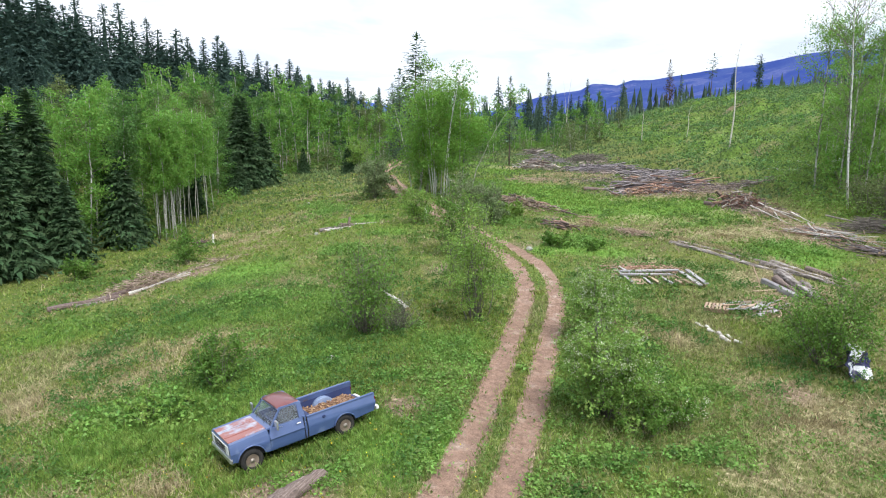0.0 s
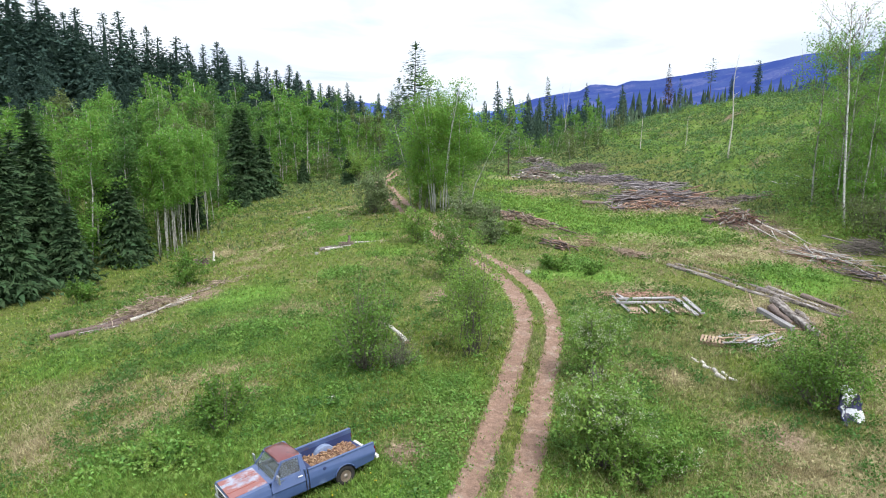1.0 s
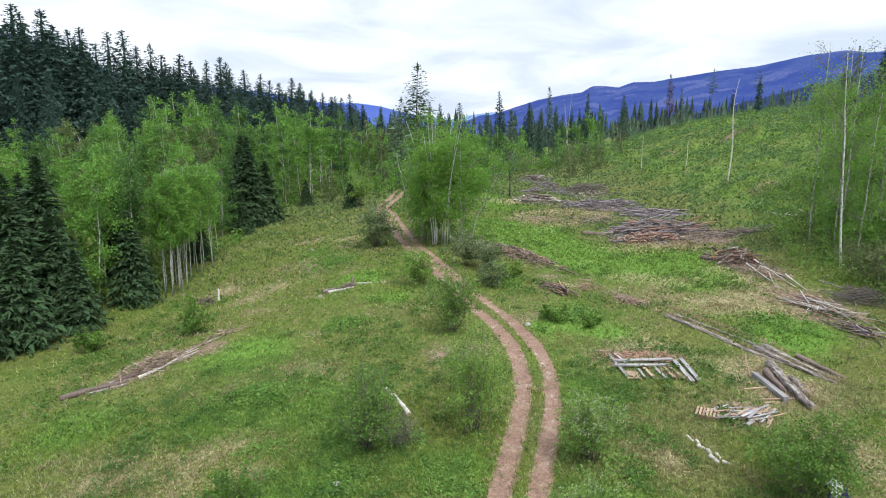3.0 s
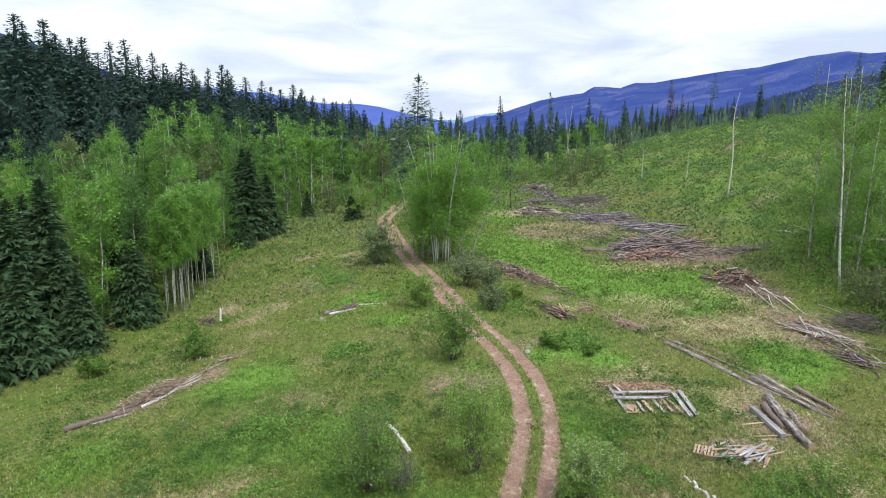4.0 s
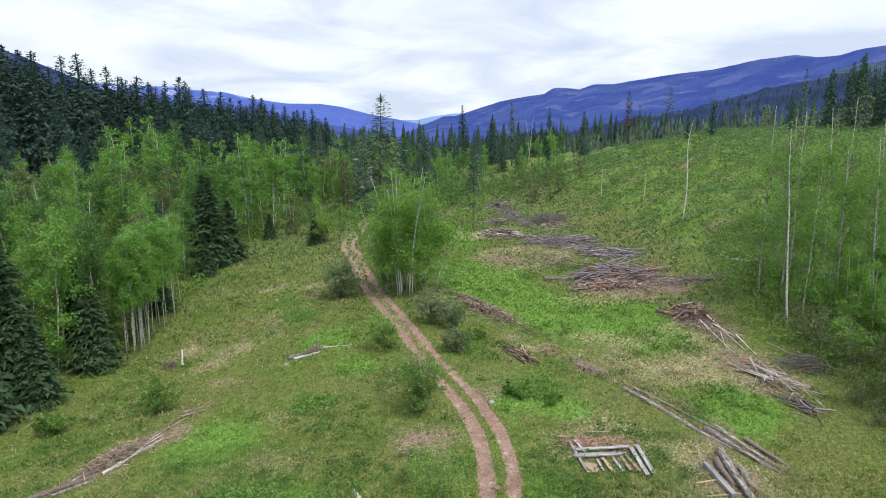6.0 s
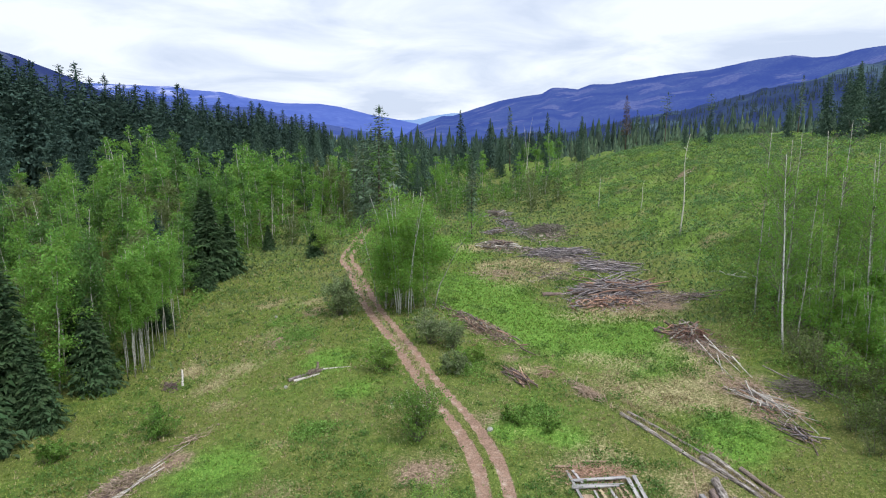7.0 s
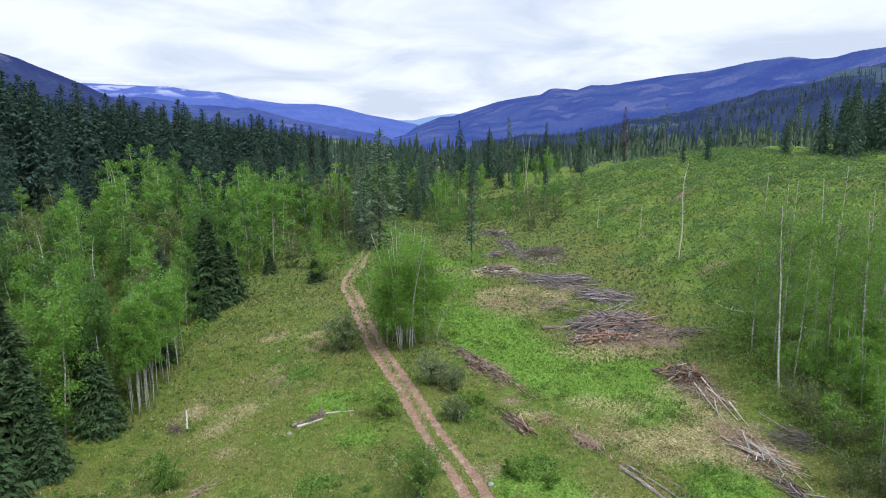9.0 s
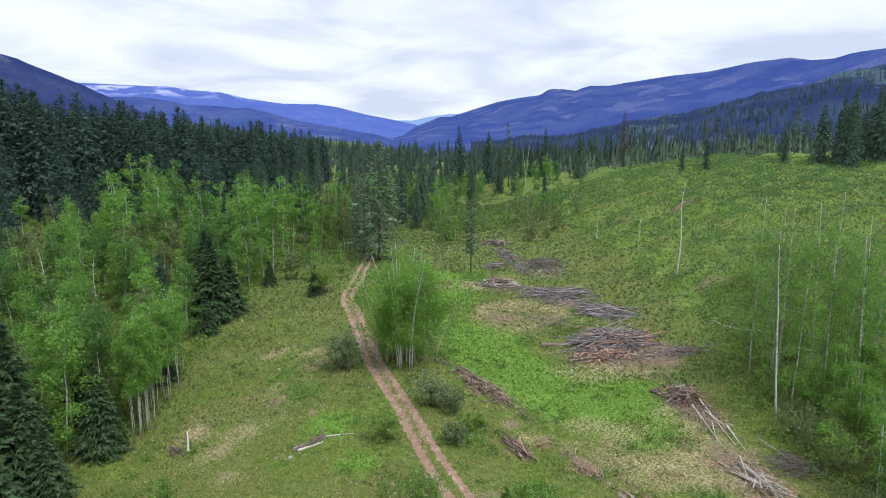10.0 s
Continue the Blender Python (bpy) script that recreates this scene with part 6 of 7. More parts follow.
def build_truck(m):
    car = thing("pickup_truck", m, "old faded-blue pickup truck with rusty red roof and hood", "pickup truck")
    FX, RX, R = 1.665, -1.665, 0.47
    # front wings with the wheel arch
    front = [(2.50, 0.50), (2.55, 0.76), (2.53, 1.03), (2.45, 1.10), (0.40, 1.17), (0.40, 0.44), *reversed(arch(FX, R, 0.45)), (2.14, 0.48)]
    tuck = lambda c: Vector((c.x, c.y * float(np.interp(c.z, (0.44, 0.60, 0.79, 0.85, 1.02, 1.2), (0.93, 0.962, 1.0, 1.0, 0.965, 0.915))), c.z))
    part("front_body", prism(front, -0.98, 0.98, 0.045, 3, tuck), M_BLUE, car, smooth=False)
    part("hood", prism([(2.47, 1.085), (2.46, 1.125), (1.4, 1.165), (0.44, 1.195), (0.44, 1.15)], -0.74, 0.74, 0.02, 2), M_HOOD, car, "bleached hood with red rust patches")
    for s in (-1, 1):
        part("hood_crease", prism([(2.40, 1.12), (2.36, 1.145), (0.75, 1.205), (0.65, 1.18)], s * 0.30 - 0.05, s * 0.30 + 0.05, 0.015, 2), M_HOOD, car)
    part("cowl", prism([(0.46, 1.14), (0.46, 1.19), (0.22, 1.215), (0.22, 1.14)], -0.86, 0.86, 0.015), M_BLUE, car)
    # cab
    part("cab_body", prism([(0.405, 0.42), (0.405, 1.02), (-0.93, 1.02), (-0.93, 0.42)], -0.975, 0.975, 0.03, 2, tuck), M_BLUE, car)
    part("cab_back", prism([(-0.80, 1.02), (-0.93, 1.02), (-0.93, 1.19), (-0.845, 1.24), (-0.80, 1.24)], -0.93, 0.93, 0.02), M_BLUE, car)
    for s in (-1, 1):
        door = part("door", prism([(0.36, 0.47), (0.37, 1.0), (0.30, 1.19), (-0.80, 1.20), (-0.82, 1.0), (-0.80, 0.47)], s * 0.90, s * 0.992, 0.014, 2, tuck), M_BLUE, car)
        part("handle", box(-0.72, -0.56, s * 0.985, s * 1.015, 1.055, 1.085, 0.008), M_CHROME, door, "chrome door handle")
        part("seam", prism([(-0.825, 0.44), (-0.825, 1.19), (-0.845, 1.19), (-0.845, 0.44)], s * 0.955, s * 0.981, 0), M_UNDER, car)
        # mirror on two arms
        mirror = part("mirror", box(0.13, 0.19, s * 1.15 - 0.10, s * 1.15 + 0.10, 1.17, 1.46, 0.02, 2), M_CHROME, car, "door mirror on thin arms")
        part("mirror_arm", beam((0.12, s * 0.95, 1.10), (0.16, s * 1.14, 1.24), 0.018, 0.018), M_CHROME, mirror)
        part("mirror_arm", beam((-0.10, s * 0.95, 1.14), (0.16, s * 1.14, 1.26), 0.014, 0.014), M_CHROME, mirror)
        part("mirror_glass", box(0.128, 0.139, s * 1.14 - 0.055, s * 1.14 + 0.055, 1.215, 1.425, 0), M_BLACK, mirror)
        # pillars
        part("windscreen_pillar", beam((0.27, s * 0.875, 1.17), (-0.17, s * 0.725, 1.70), 0.06, 0.055), M_BLUE, car)
        part("rear_pillar", prism([(-0.93, 1.17), (-0.70, 1.17), (-0.72, 1.70), (-0.86, 1.70)], s * 0.70, s * 0.76, 0.01, 1, lambda c: Vector((c.x, c.y + s * 0.165 * (1.70 - c.z) / 0.53, c.z))), M_BLUE, car)
        part("window_rail", beam((-0.76, s * 0.73, 1.685), (-0.18, s * 0.73, 1.685), 0.05, 0.045), M_BLUE, car)
        part("side_window", pane((0.19, s * 0.868, 1.20), (-0.70, s * 0.868, 1.20), (-0.72, s * 0.735, 1.665), (-0.17, s * 0.735, 1.665)), M_GLASS, car)
        part("vent_window_bar", beam((0.02, s * 0.872, 1.19), (-0.06, s * 0.735, 1.665), 0.022, 0.02), M_BLACK, car)
    roof = bmesh.new()
    rows = []
    for x, w, z in ((-0.90, 0.70, 1.675), (-0.86, 0.745, 1.70), (-0.78, 0.75, 1.745), (-0.45, 0.755, 1.765), (-0.20, 0.75, 1.75), (-0.10, 0.735, 1.72), (-0.07, 0.70, 1.69)):
        rows.append([roof.verts.new((x, w * k, z - 0.045 * abs(k) ** 3 - (0.03 if abs(k) == 1 else 0))) for k in (-1, -0.93, -0.6, 0, 0.6, 0.93, 1)])
    under = [roof.verts.new((v.co.x, v.co.y, 1.655)) for v in rows[0]], [roof.verts.new((v.co.x, v.co.y, 1.655)) for v in rows[-1]]
    for a, b in zip(rows[:-1], rows[1:]):
        for j in range(6):
            roof.faces.new((a[j], a[j + 1], b[j + 1], b[j]))
    bmesh.ops.recalc_face_normals(roof, faces=roof.faces)
    bmesh.ops.solidify(roof, geom=roof.faces[:], thickness=0.03)
    part("roof", roof, M_ROOF, car, "rusted red roof panel", smooth=True)
    part("drip_rail", box(-0.90, -0.06, -0.765, 0.765, 1.645, 1.668, 0.008), M_BLUE, car)
    part("windscreen", pane((0.26, -0.83, 1.19), (0.26, 0.83, 1.19), (-0.14, 0.69, 1.665), (-0.14, -0.69, 1.665)), M_GLASS, car, "dusty windscreen")
    part("rear_window", pane((-0.90, 0.68, 1.23), (-0.90, -0.68, 1.23), (-0.865, -0.66, 1.64), (-0.865, 0.66, 1.64)), M_GLASS, car)
    part("windscreen_seal", beam((0.27, -0.86, 1.185), (0.27, 0.86, 1.185), 0.03, 0.025), M_BLACK, car)
    for s in (-1, 1):
        part("wiper", beam((0.30, s * 0.35, 1.21), (0.12, s * 0.35 - 0.42, 1.35), 0.012, 0.012), M_BLACK, car)
    # inside the cab
    part("dashboard", box(0.02, 0.25, -0.84, 0.84, 1.02, 1.16, 0.04, 2), M_BLACK, car)
    part("bench_seat", prism([(-0.15, 1.021), (-0.72, 1.021), (-0.80, 1.42), (-0.68, 1.44), (-0.56, 1.10), (-0.15, 1.08)], -0.76, 0.76, 0.03, 2), surf("grey_vinyl_seat", [(0.05, 0.05, 0.06), (0.10, 0.10, 0.11)], rough=0.7), car, "worn grey bench seat")
    ring = bmesh.new()
    tv, tf = tube([(0.18 * math.cos(a), 0.18 * math.sin(a), 0) for a in np.linspace(0, 6.2832, 21)], np.full(21, 0.014), 6)
    wheel = part("steering_wheel", (tv, tf), M_BLACK, car)
    ring.free()
    wheel.matrix_basis = pose(-0.10, 0.40, 1.25, 0, -55, 0)
    # bed: floor, bulkhead, sides with arches, inner wheel boxes
    B0, B1, TOP = -0.965, -2.79, 1.16
    part("bed_floor", box(B1 + 0.02, B0, -0.90, 0.90, 0.62, 0.68, 0.005), M_INNER, car)
    for k in range(9):
        part("floor_rib", box(B1 + 0.04, B0 - 0.08, -0.78 + k * 0.195 - 0.03, -0.78 + k * 0.195 + 0.03, 0.68, 0.695, 0.004), M_INNER, car)
    part("bulkhead", box(B0 - 0.05, B0, -0.93, 0.93, 0.60, TOP - 0.01, 0.015, 2), M_INNER, car)
    side = [(B0, 0.44), (B0, TOP), (B1, TOP + 0.01), (B1 - 0.015, 0.95), (B1 + 0.06, 0.52), (RX - R - 0.04, 0.47)] + list(reversed(arch(RX, 0.42, 0.47))) + [(RX + R + 0.04, 0.44)]
    for s in (-1, 1):
        part("bed_side", prism(side, s * 0.90, s * 0.99, 0.025, 2, tuck), M_BLUE, car)
        part("bed_rail", box(B1, B0, min(s * 0.86, s * 0.955), max(s * 0.86, s * 0.955), TOP - 0.035, TOP + 0.018, 0.012, 2), M_BLUE, car)
        part("bed_lining", box(B1 + 0.01, B0 - 0.05, min(s * 0.878, s * 0.898), max(s * 0.878, s * 0.898), 0.68, TOP - 0.03, 0.004), M_INNER, car)
        house = [(RX + 0.42, 0.681)] + [(RX + 0.40 * math.cos(a), 0.681 + 0.30 * math.sin(a) ** 1.1) for a in np.linspace(0.25, 2.89, 9)] + [(RX - 0.42, 0.681)]
        part("wheel_house", prism(house, s * 0.62, s * 0.876, 0.02, 2), surf("worn_blue_metal", [(0.17, 0.23, 0.38), (0.30, 0.36, 0.48)], rough=0.5), car, "pale worn wheel housing")
        # arch lips
        lip = arch(RX, 0.42, 0.5, 14)
        part("arch_lip", tube([(x, s * 0.985, z) for x, z in lip], np.full(14, 0.022), 6), M_BLUE, car, smooth=True)
        lip = arch(FX, R, 0.5, 14)
        part("arch_lip", tube([(x, s * 0.98, z) for x, z in lip], np.full(14, 0.022), 6), M_BLUE, car, smooth=True)
        part("tail_lamp", box(B1 - 0.03, B1 + 0.02, min(s * 0.885, s * 0.975), max(s * 0.885, s * 0.975), 0.80, 1.04, 0.012, 2), M_RED, car, "red tail lamp")
        # front lamps
        lamp = part("headlight", lathe([(0.02, 0.02), (0.085, 0.012), (0.10, 0.0), (0.10, -0.05)], 20), M_LENS, car, "round glass headlight", smooth=True)
        lamp.matrix_basis = pose(2.545, s * 0.70, 0.88, 0, 0, -90)
        part("bezel", tube([(0.11 * math.cos(a), 0.0, 0.11 * math.sin(a)) for a in np.linspace(0, 6.2832, 21)], np.full(21, 0.012), 5), M_CHROME, lamp)
    part("fuel_cap", lathe([(0.0, 0.012), (0.05, 0.012), (0.06, 0.0), (0.06, -0.01)], 16), M_INNER, car).matrix_basis = pose(-1.12, 0.99, 0.98)
    part("bed_gap", box(-0.963, -0.932, -0.93, 0.93, 0.46, 1.14, 0), M_UNDER, car)
    # grille and bumpers
    grille = part("grille", box(2.535, 2.565, -0.83, 0.83, 0.72, 1.045, 0.01), M_WHITE, car, "pale metal grille with dark slots")
    for k in range(4):
        part("slot", box(2.562, 2.572, -0.56, 0.56, 0.76 + k * 0.066, 0.80 + k * 0.066, 0), M_UNDER, grille)
    part("front_bumper", prism([(2.55, 0.50), (2.68, 0.51), (2.70, 0.58), (2.68, 0.66), (2.55, 0.66)], -0.99, 0.99, 0.02, 2, lambda c: Vector((c.x - 0.10 * abs(c.y) ** 3, c.y, c.z))), M_CHROME, car, "dull chrome front bumper")
    part("rear_bumper", box(B1 - 0.17, B1 - 0.05, -0.90, 0.90, 0.50, 0.62, 0.025, 2), M_WHITE, car, "chipped white rear bumper")
    for s in (-1, 1):
        part("bumper_bracket", box(B1 - 0.08, B1 + 0.25, s * 0.45 - 0.04, s * 0.45 + 0.04, 0.54, 0.61, 0), M_UNDER, car)
    part("chassis", box(-2.6, 2.4, -0.50, 0.50, 0.34, 0.60, 0.02), M_UNDER, car)
    part("front_well", box(1.15, 2.18, -0.86, 0.86, 0.45, 0.9, 0), M_UNDER, car)
    part("rear_well", box(-2.2, -1.15, -0.86, 0.86, 0.40, 0.62, 0), M_UNDER, car)
    for x in (FX, RX):
        for s in (-1, 1):
            tyre = part("wheel", lathe([(0.20, -0.10), (0.30, -0.115), (0.345, -0.10), (0.365, -0.07), (0.368, 0.07), (0.345, 0.10), (0.30, 0.115), (0.215, 0.105), (0.205, 0.06)], 28), M_RUBBER, car, "black tyre on a tan steel rim", smooth=True)
            tyre.matrix_basis = pose(x, s * 0.84, 0.365, 0, 0, 0 if s > 0 else 180)
            part("rim", lathe([(0.212, 0.10), (0.195, 0.092), (0.185, 0.05), (0.12, 0.075), (0.10, 0.06), (0.03, 0.06)], 28), M_RIM, tyre, "dusty tan rim", smooth=True)
            part("hub_cap", lathe([(0.085, 0.05), (0.08, 0.10), (0.05, 0.125), (0.01, 0.13)], 16), M_HUB, tyre, smooth=True)
    # where the panels end along the truck
    for o in car.children_recursive:
        if o.parent.name.startswith("wheel") or o.name.startswith("wheel") and not o.name.startswith("wheel_house"):
            continue
        if o.matrix_basis == Matrix.Identity(4):
            if o.parent.name.startswith("headlight"):
                continue
            for v in o.data.vertices:
                v.co.x = float(np.interp(v.co.x, STATIONS, PLACES))
        else:
            o.location.x = float(np.interp(o.location.x, STATIONS, PLACES))
    return car


TRUCK_POSE = pose(-5.045, 19.337, 0.0, 5.1, 4.0, 216.8) @ Matrix.Scale(0.96, 4)
build_truck(TRUCK_POSE)

# bark and wood scraps heaped in the bed
M_SCRAP = surf("bark_scraps", [(0.13, 0.075, 0.045), (0.26, 0.15, 0.09), (0.42, 0.28, 0.18)], scale=6, fine=30, rough=0.9, rnd="island", spread=0.4)
rng = np.random.default_rng(12)
V, F = [], []
gxs, gys = np.linspace(-2.72, -0.40, 24), np.linspace(-0.86, 0.86, 20)
for x in gxs:
    for y in gys:
        edge_d = min(1, (x + 2.9) / 0.9) * min(1, (0.95 - abs(y)) / 0.25)
        V.append((x, y, 0.70 + (0.13 + 0.13 * y / 0.86) * edge_d + 0.07 * float(fbm(np.array(x * 5), np.array(y * 5), 5)) - 0.035))
F = [(i * 20 + j, (i + 1) * 20 + j, (i + 1) * 20 + j + 1, i * 20 + j + 1) for i in range(23) for j in range(19)]
heap = thing("wood_scraps", TRUCK_POSE, "heap of brown bark and wood scraps in the truck bed", "wood scraps", kind="stuff")
part("heap", (np.array(V), F), M_SCRAP, heap)
cv, cf = [], []
for i in range(520):
    x, y = rng.uniform(-2.7, -0.42), rng.uniform(-0.84, 0.84)
    edge_d = min(1, (x + 2.9) / 0.9) * min(1, (0.95 - abs(y)) / 0.25)
    L, w, a = rng.uniform(0.04, 0.22), rng.uniform(0.008, 0.03), rng.uniform(0, 6.28)
    c, d, e = np.array([x, y, 0.735 + (0.13 + 0.13 * y / 0.86) * edge_d + rng.uniform(-0.02, 0.05)]), np.array([math.cos(a), math.sin(a), rng.normal() * 0.25]), np.array([-math.sin(a), math.cos(a), 0])
    u = np.array([0, 0, 1.0]) * w * 0.7
    q = [c - d * L / 2 - e * w, c + d * L / 2 - e * w, c + d * L / 2 + e * w, c - d * L / 2 + e * w]
    n = len(cv)
    cv += q + [p + u for p in q]
    cf += [(n, n + 3, n + 2, n + 1), (n + 4, n + 5, n + 6, n + 7), (n, n + 1, n + 5, n + 4), (n + 1, n + 2, n + 6, n + 5), (n + 2, n + 3, n + 7, n + 6), (n + 3, n, n + 4, n + 7)]
tagged(part("scraps", (np.array(cv), cf), M_SCRAP, heap), kind="stuff")


# ---------------------------------------------------------------- logs, lumber and slash
M_LOG = surf("weathered_grey_log", [(0.060, 0.048, 0.042), (0.165, 0.138, 0.120), (0.285, 0.252, 0.225), (0.54, 0.50, 0.46)], scale=2.2, fine=16, rough=0.9, bump=0.8, stretch=(1, 1, 6), rnd="object", spread=0.35)
M_LOGBROWN = surf("brown_barked_log", [(0.085, 0.062, 0.055), (0.165, 0.122, 0.108), (0.28, 0.225, 0.20)], scale=2.5, fine=20, rough=0.95, bump=0.6, stretch=(4, 4, 0.5), rnd="object", spread=0.25)
M_MAUVE = surf("peeled_grey_mauve_pole", [(0.070, 0.060, 0.064), (0.170, 0.148, 0.154), (0.42, 0.39, 0.395)], scale=1.5, fine=18, rough=0.85, bump=0.3, stretch=(4, 4, 0.3), rnd="object", spread=0.55)
M_WHITELOG = surf("bleached_birch_log", [(0.20, 0.17, 0.14), (0.46, 0.43, 0.385), (0.64, 0.62, 0.58)], scale=3, fine=25, rough=0.85, bump=0.3, rnd="object", spread=0.15)
M_CUT = surf("cut_wood_end", [(0.28, 0.20, 0.12), (0.42, 0.32, 0.21)], scale=8, fine=40, rough=0.9, bump=0.2)
M_RUSTWOOD = surf("red_brown_bark", [(0.165, 0.092, 0.068), (0.310, 0.185, 0.138), (0.47, 0.320, 0.255)], scale=4, fine=25, rough=0.95, bump=0.5, rnd="object", spread=0.45)
M_BOARD = surf("weathered_grey_board", [(0.17, 0.16, 0.165), (0.31, 0.295, 0.30), (0.46, 0.44, 0.43)], scale=1.5, fine=30, rough=0.85, bump=0.25, stretch=(6, 6, 0.4), rnd="object", spread=0.2)
M_TANBOARD = surf("tan_rough_board", [(0.27, 0.19, 0.13), (0.42, 0.31, 0.22)], scale=1.5, fine=30, rough=0.9, bump=0.25, stretch=(6, 6, 0.4), rnd="object", spread=0.2)


def log_mesh(name, seed, mat, taper=0.75, bend=0.6, sides=9, segs=8, knots=True):
    """A log of length 1 and radius 1, a little bent and uneven, with its cut ends."""
    rng = np.random.default_rng(seed)
    t = np.linspace(0, 1, segs)
    path = np.stack([bend * np.sin(t * 3.1 + rng.uniform(0, 3)) * rng.uniform(0.3, 1), bend * np.sin(t * 2.3 + rng.uniform(0, 3)) * rng.uniform(0.3, 1), t], 1)
    path[:, :2] -= path[0, :2]
    a = np.arange(sides) * 2 * np.pi / sides
    V = []
    for i in range(segs):
        r = (1 - (1 - taper) * t[i]) * (1 + 0.12 * rng.normal(size=sides))
        V += [(path[i, 0] + r[j] * math.cos(a[j]), path[i, 1] + r[j] * math.sin(a[j]), t[i]) for j in range(sides)]
    F = [(i * sides + j, i * sides + (j + 1) % sides, (i + 1) * sides + (j + 1) % sides, (i + 1) * sides + j) for i in range(segs - 1) for j in range(sides)]
    n = len(V)
    V += [tuple(Vector(V[j]) * 1.0) for j in range(sides)] + [V[(segs - 1) * sides + j] for j in range(sides)]
    F += [tuple(n + j for j in range(sides))[::-1], tuple(n + sides + j for j in range(sides))]
    me = mesh_of(name, V, F, [mat, M_CUT])
    for p in me.polygons:
        p.material_index = 1 if len(p.vertices) > 4 else 0
        p.use_smooth = len(p.vertices) == 4
    return me


LOGS = {m.name: [log_mesh("log", 500 + i, m, 0.78, 0.9, 10, 12) for i in range(3)] for m in (M_LOG, M_LOGBROWN, M_WHITELOG, M_RUSTWOOD)}
POLES = {m.name: [log_mesh("pole", 520 + i, m, 0.45, 2.2, 6, 7) for i in range(4)] for m in (M_MAUVE, M_LOG, M_LOGBROWN, M_WHITELOG, M_RUSTWOOD)}


def lay(me, p, q, r, parent=None, name="log", spin=0.0):
    """A log or pole from p to q as an object; under a pile it is a part of it."""
    p, q = Vector(p), Vector(q)
    ob = new(name, me)
    m = Matrix.Translation(p) @ (q - p).to_track_quat("Z", "Y").to_matrix().to_4x4() @ Matrix.Rotation(spin, 4, "Z")
    m = m @ Matrix.Diagonal((r, r, (q - p).length, 1))
    if parent:
        ob.parent = parent
        m = parent.matrix_basis.inverted() @ m
    ob.matrix_basis = m
    return ob


def single(name, p, q, r, mat, label, category="log", lift=0.75, rise=(0, 0), group="", thin=False):
    """A log lying on the ground between two places of the plan."""
    a, b = (*p, gz(*p) + r * lift + rise[0]), (*q, gz(*q) + r * lift + rise[1])
    return tagged(lay((POLES if thin else LOGS)[mat.name][len(label) % 3], a, b, r, None, name), label, category, group)


def heap_of(name, at, size, turn, count, length, radius, mats, label, category, seed, height=1.0, fan=0.3, tilt=0.12, group=""):
    """A heap of poles: a mound size[0] by size[1] and height high, poles lying roughly along its length."""
    rng = np.random.default_rng(seed)
    root = thing(name, pose(at[0], at[1], gz(*at) - 0.05), label, category, group)
    ct, st = math.cos(radians(turn)), math.sin(radians(turn))
    for i in range(count):
        u, v = np.clip(rng.normal(size=2) * 0.42, -1, 1)
        L, r = rng.uniform(*length), rng.uniform(*radius)
        x, y = at[0] + ct * u * size[0] / 2 - st * v * size[1] / 2, at[1] + st * u * size[0] / 2 + ct * v * size[1] / 2
        a = radians(turn) + rng.normal() * fan + (math.pi if rng.random() < 0.5 else 0)
        top = height * max(0.0, 1 - (abs(u) ** 2 + abs(v) ** 1.5)) * rng.uniform(0, 1)
        dz = rng.normal() * tilt * L * 0.5
        p, q = [x - math.cos(a) * L / 2, y - math.sin(a) * L / 2], [x + math.cos(a) * L / 2, y + math.sin(a) * L / 2]
        zp, zq = gz(*p), gz(*q)
        mid = gz(x, y) + top + r
        p.append(max(zp + r * 0.7, mid - dz))
        q.append(max(zq + r * 0.7, mid + dz))
        mat = mats[int(rng.integers(0, len(mats)))]
        lay(POLES[mat.name][int(rng.integers(0, 4))], p, q, r, root, "pole", rng.uniform(0, 6.28))
    return root


def sticks(name, at, size, turn, count, length, mat, label, seed, height=0.6, fan=0.7):
    """Fine tangled brushwood: too small to pick apart."""
    rng = np.random.default_rng(seed)
    ct, st = math.cos(radians(turn)), math.sin(radians(turn))
    pieces = []
    for i in range(count):
        u, v = np.clip(rng.normal(size=2) * 0.45, -1, 1)
        x, y = at[0] + ct * u * size[0] / 2 - st * v * size[1] / 2, at[1] + st * u * size[0] / 2 + ct * v * size[1] / 2
        a, L = radians(turn) + rng.normal() * fan, rng.uniform(*length)
        z = gz(x, y) + height * rng.uniform(0, 1) * max(0, 1 - abs(u) ** 2 - abs(v) ** 2) + 0.03
        e = np.array([math.cos(a), math.sin(a), rng.normal() * 0.22]) * L / 2
        c = np.array([x, y, z])
        pieces.append(tube([c - e, c + rng.normal(size=3) * 0.05 * L, c + e], np.array([0.022, 0.016, 0.008]) * rng.uniform(0.6, 1.6) * (1 + max(0, at[1] - 40) / 60), 4))
    v, f = joined(pieces)
    return tagged(new(name, mesh_of(name, v, f, mat)), label, "brushwood", kind="stuff")


M_SLASHBRUSH = surf("dry_brush_sticks", [(0.14, 0.10, 0.075), (0.27, 0.20, 0.155), (0.44, 0.36, 0.29)], scale=3, fine=30, rough=0.9, bump=0.2, rnd="island", spread=0.5)
# near the truck
single("log", (-4.6, 14.8), (-3.7, 17.05), 0.30, M_LOGBROWN, "thick brown log lying in the grass by the truck", "log", 1.05)
# bleached log in the grass by the twiggy shrub
single("log", (-1.9, 32.6), (-3.6, 36.4), 0.14, M_WHITELOG, "bleached white birch log in the grass")
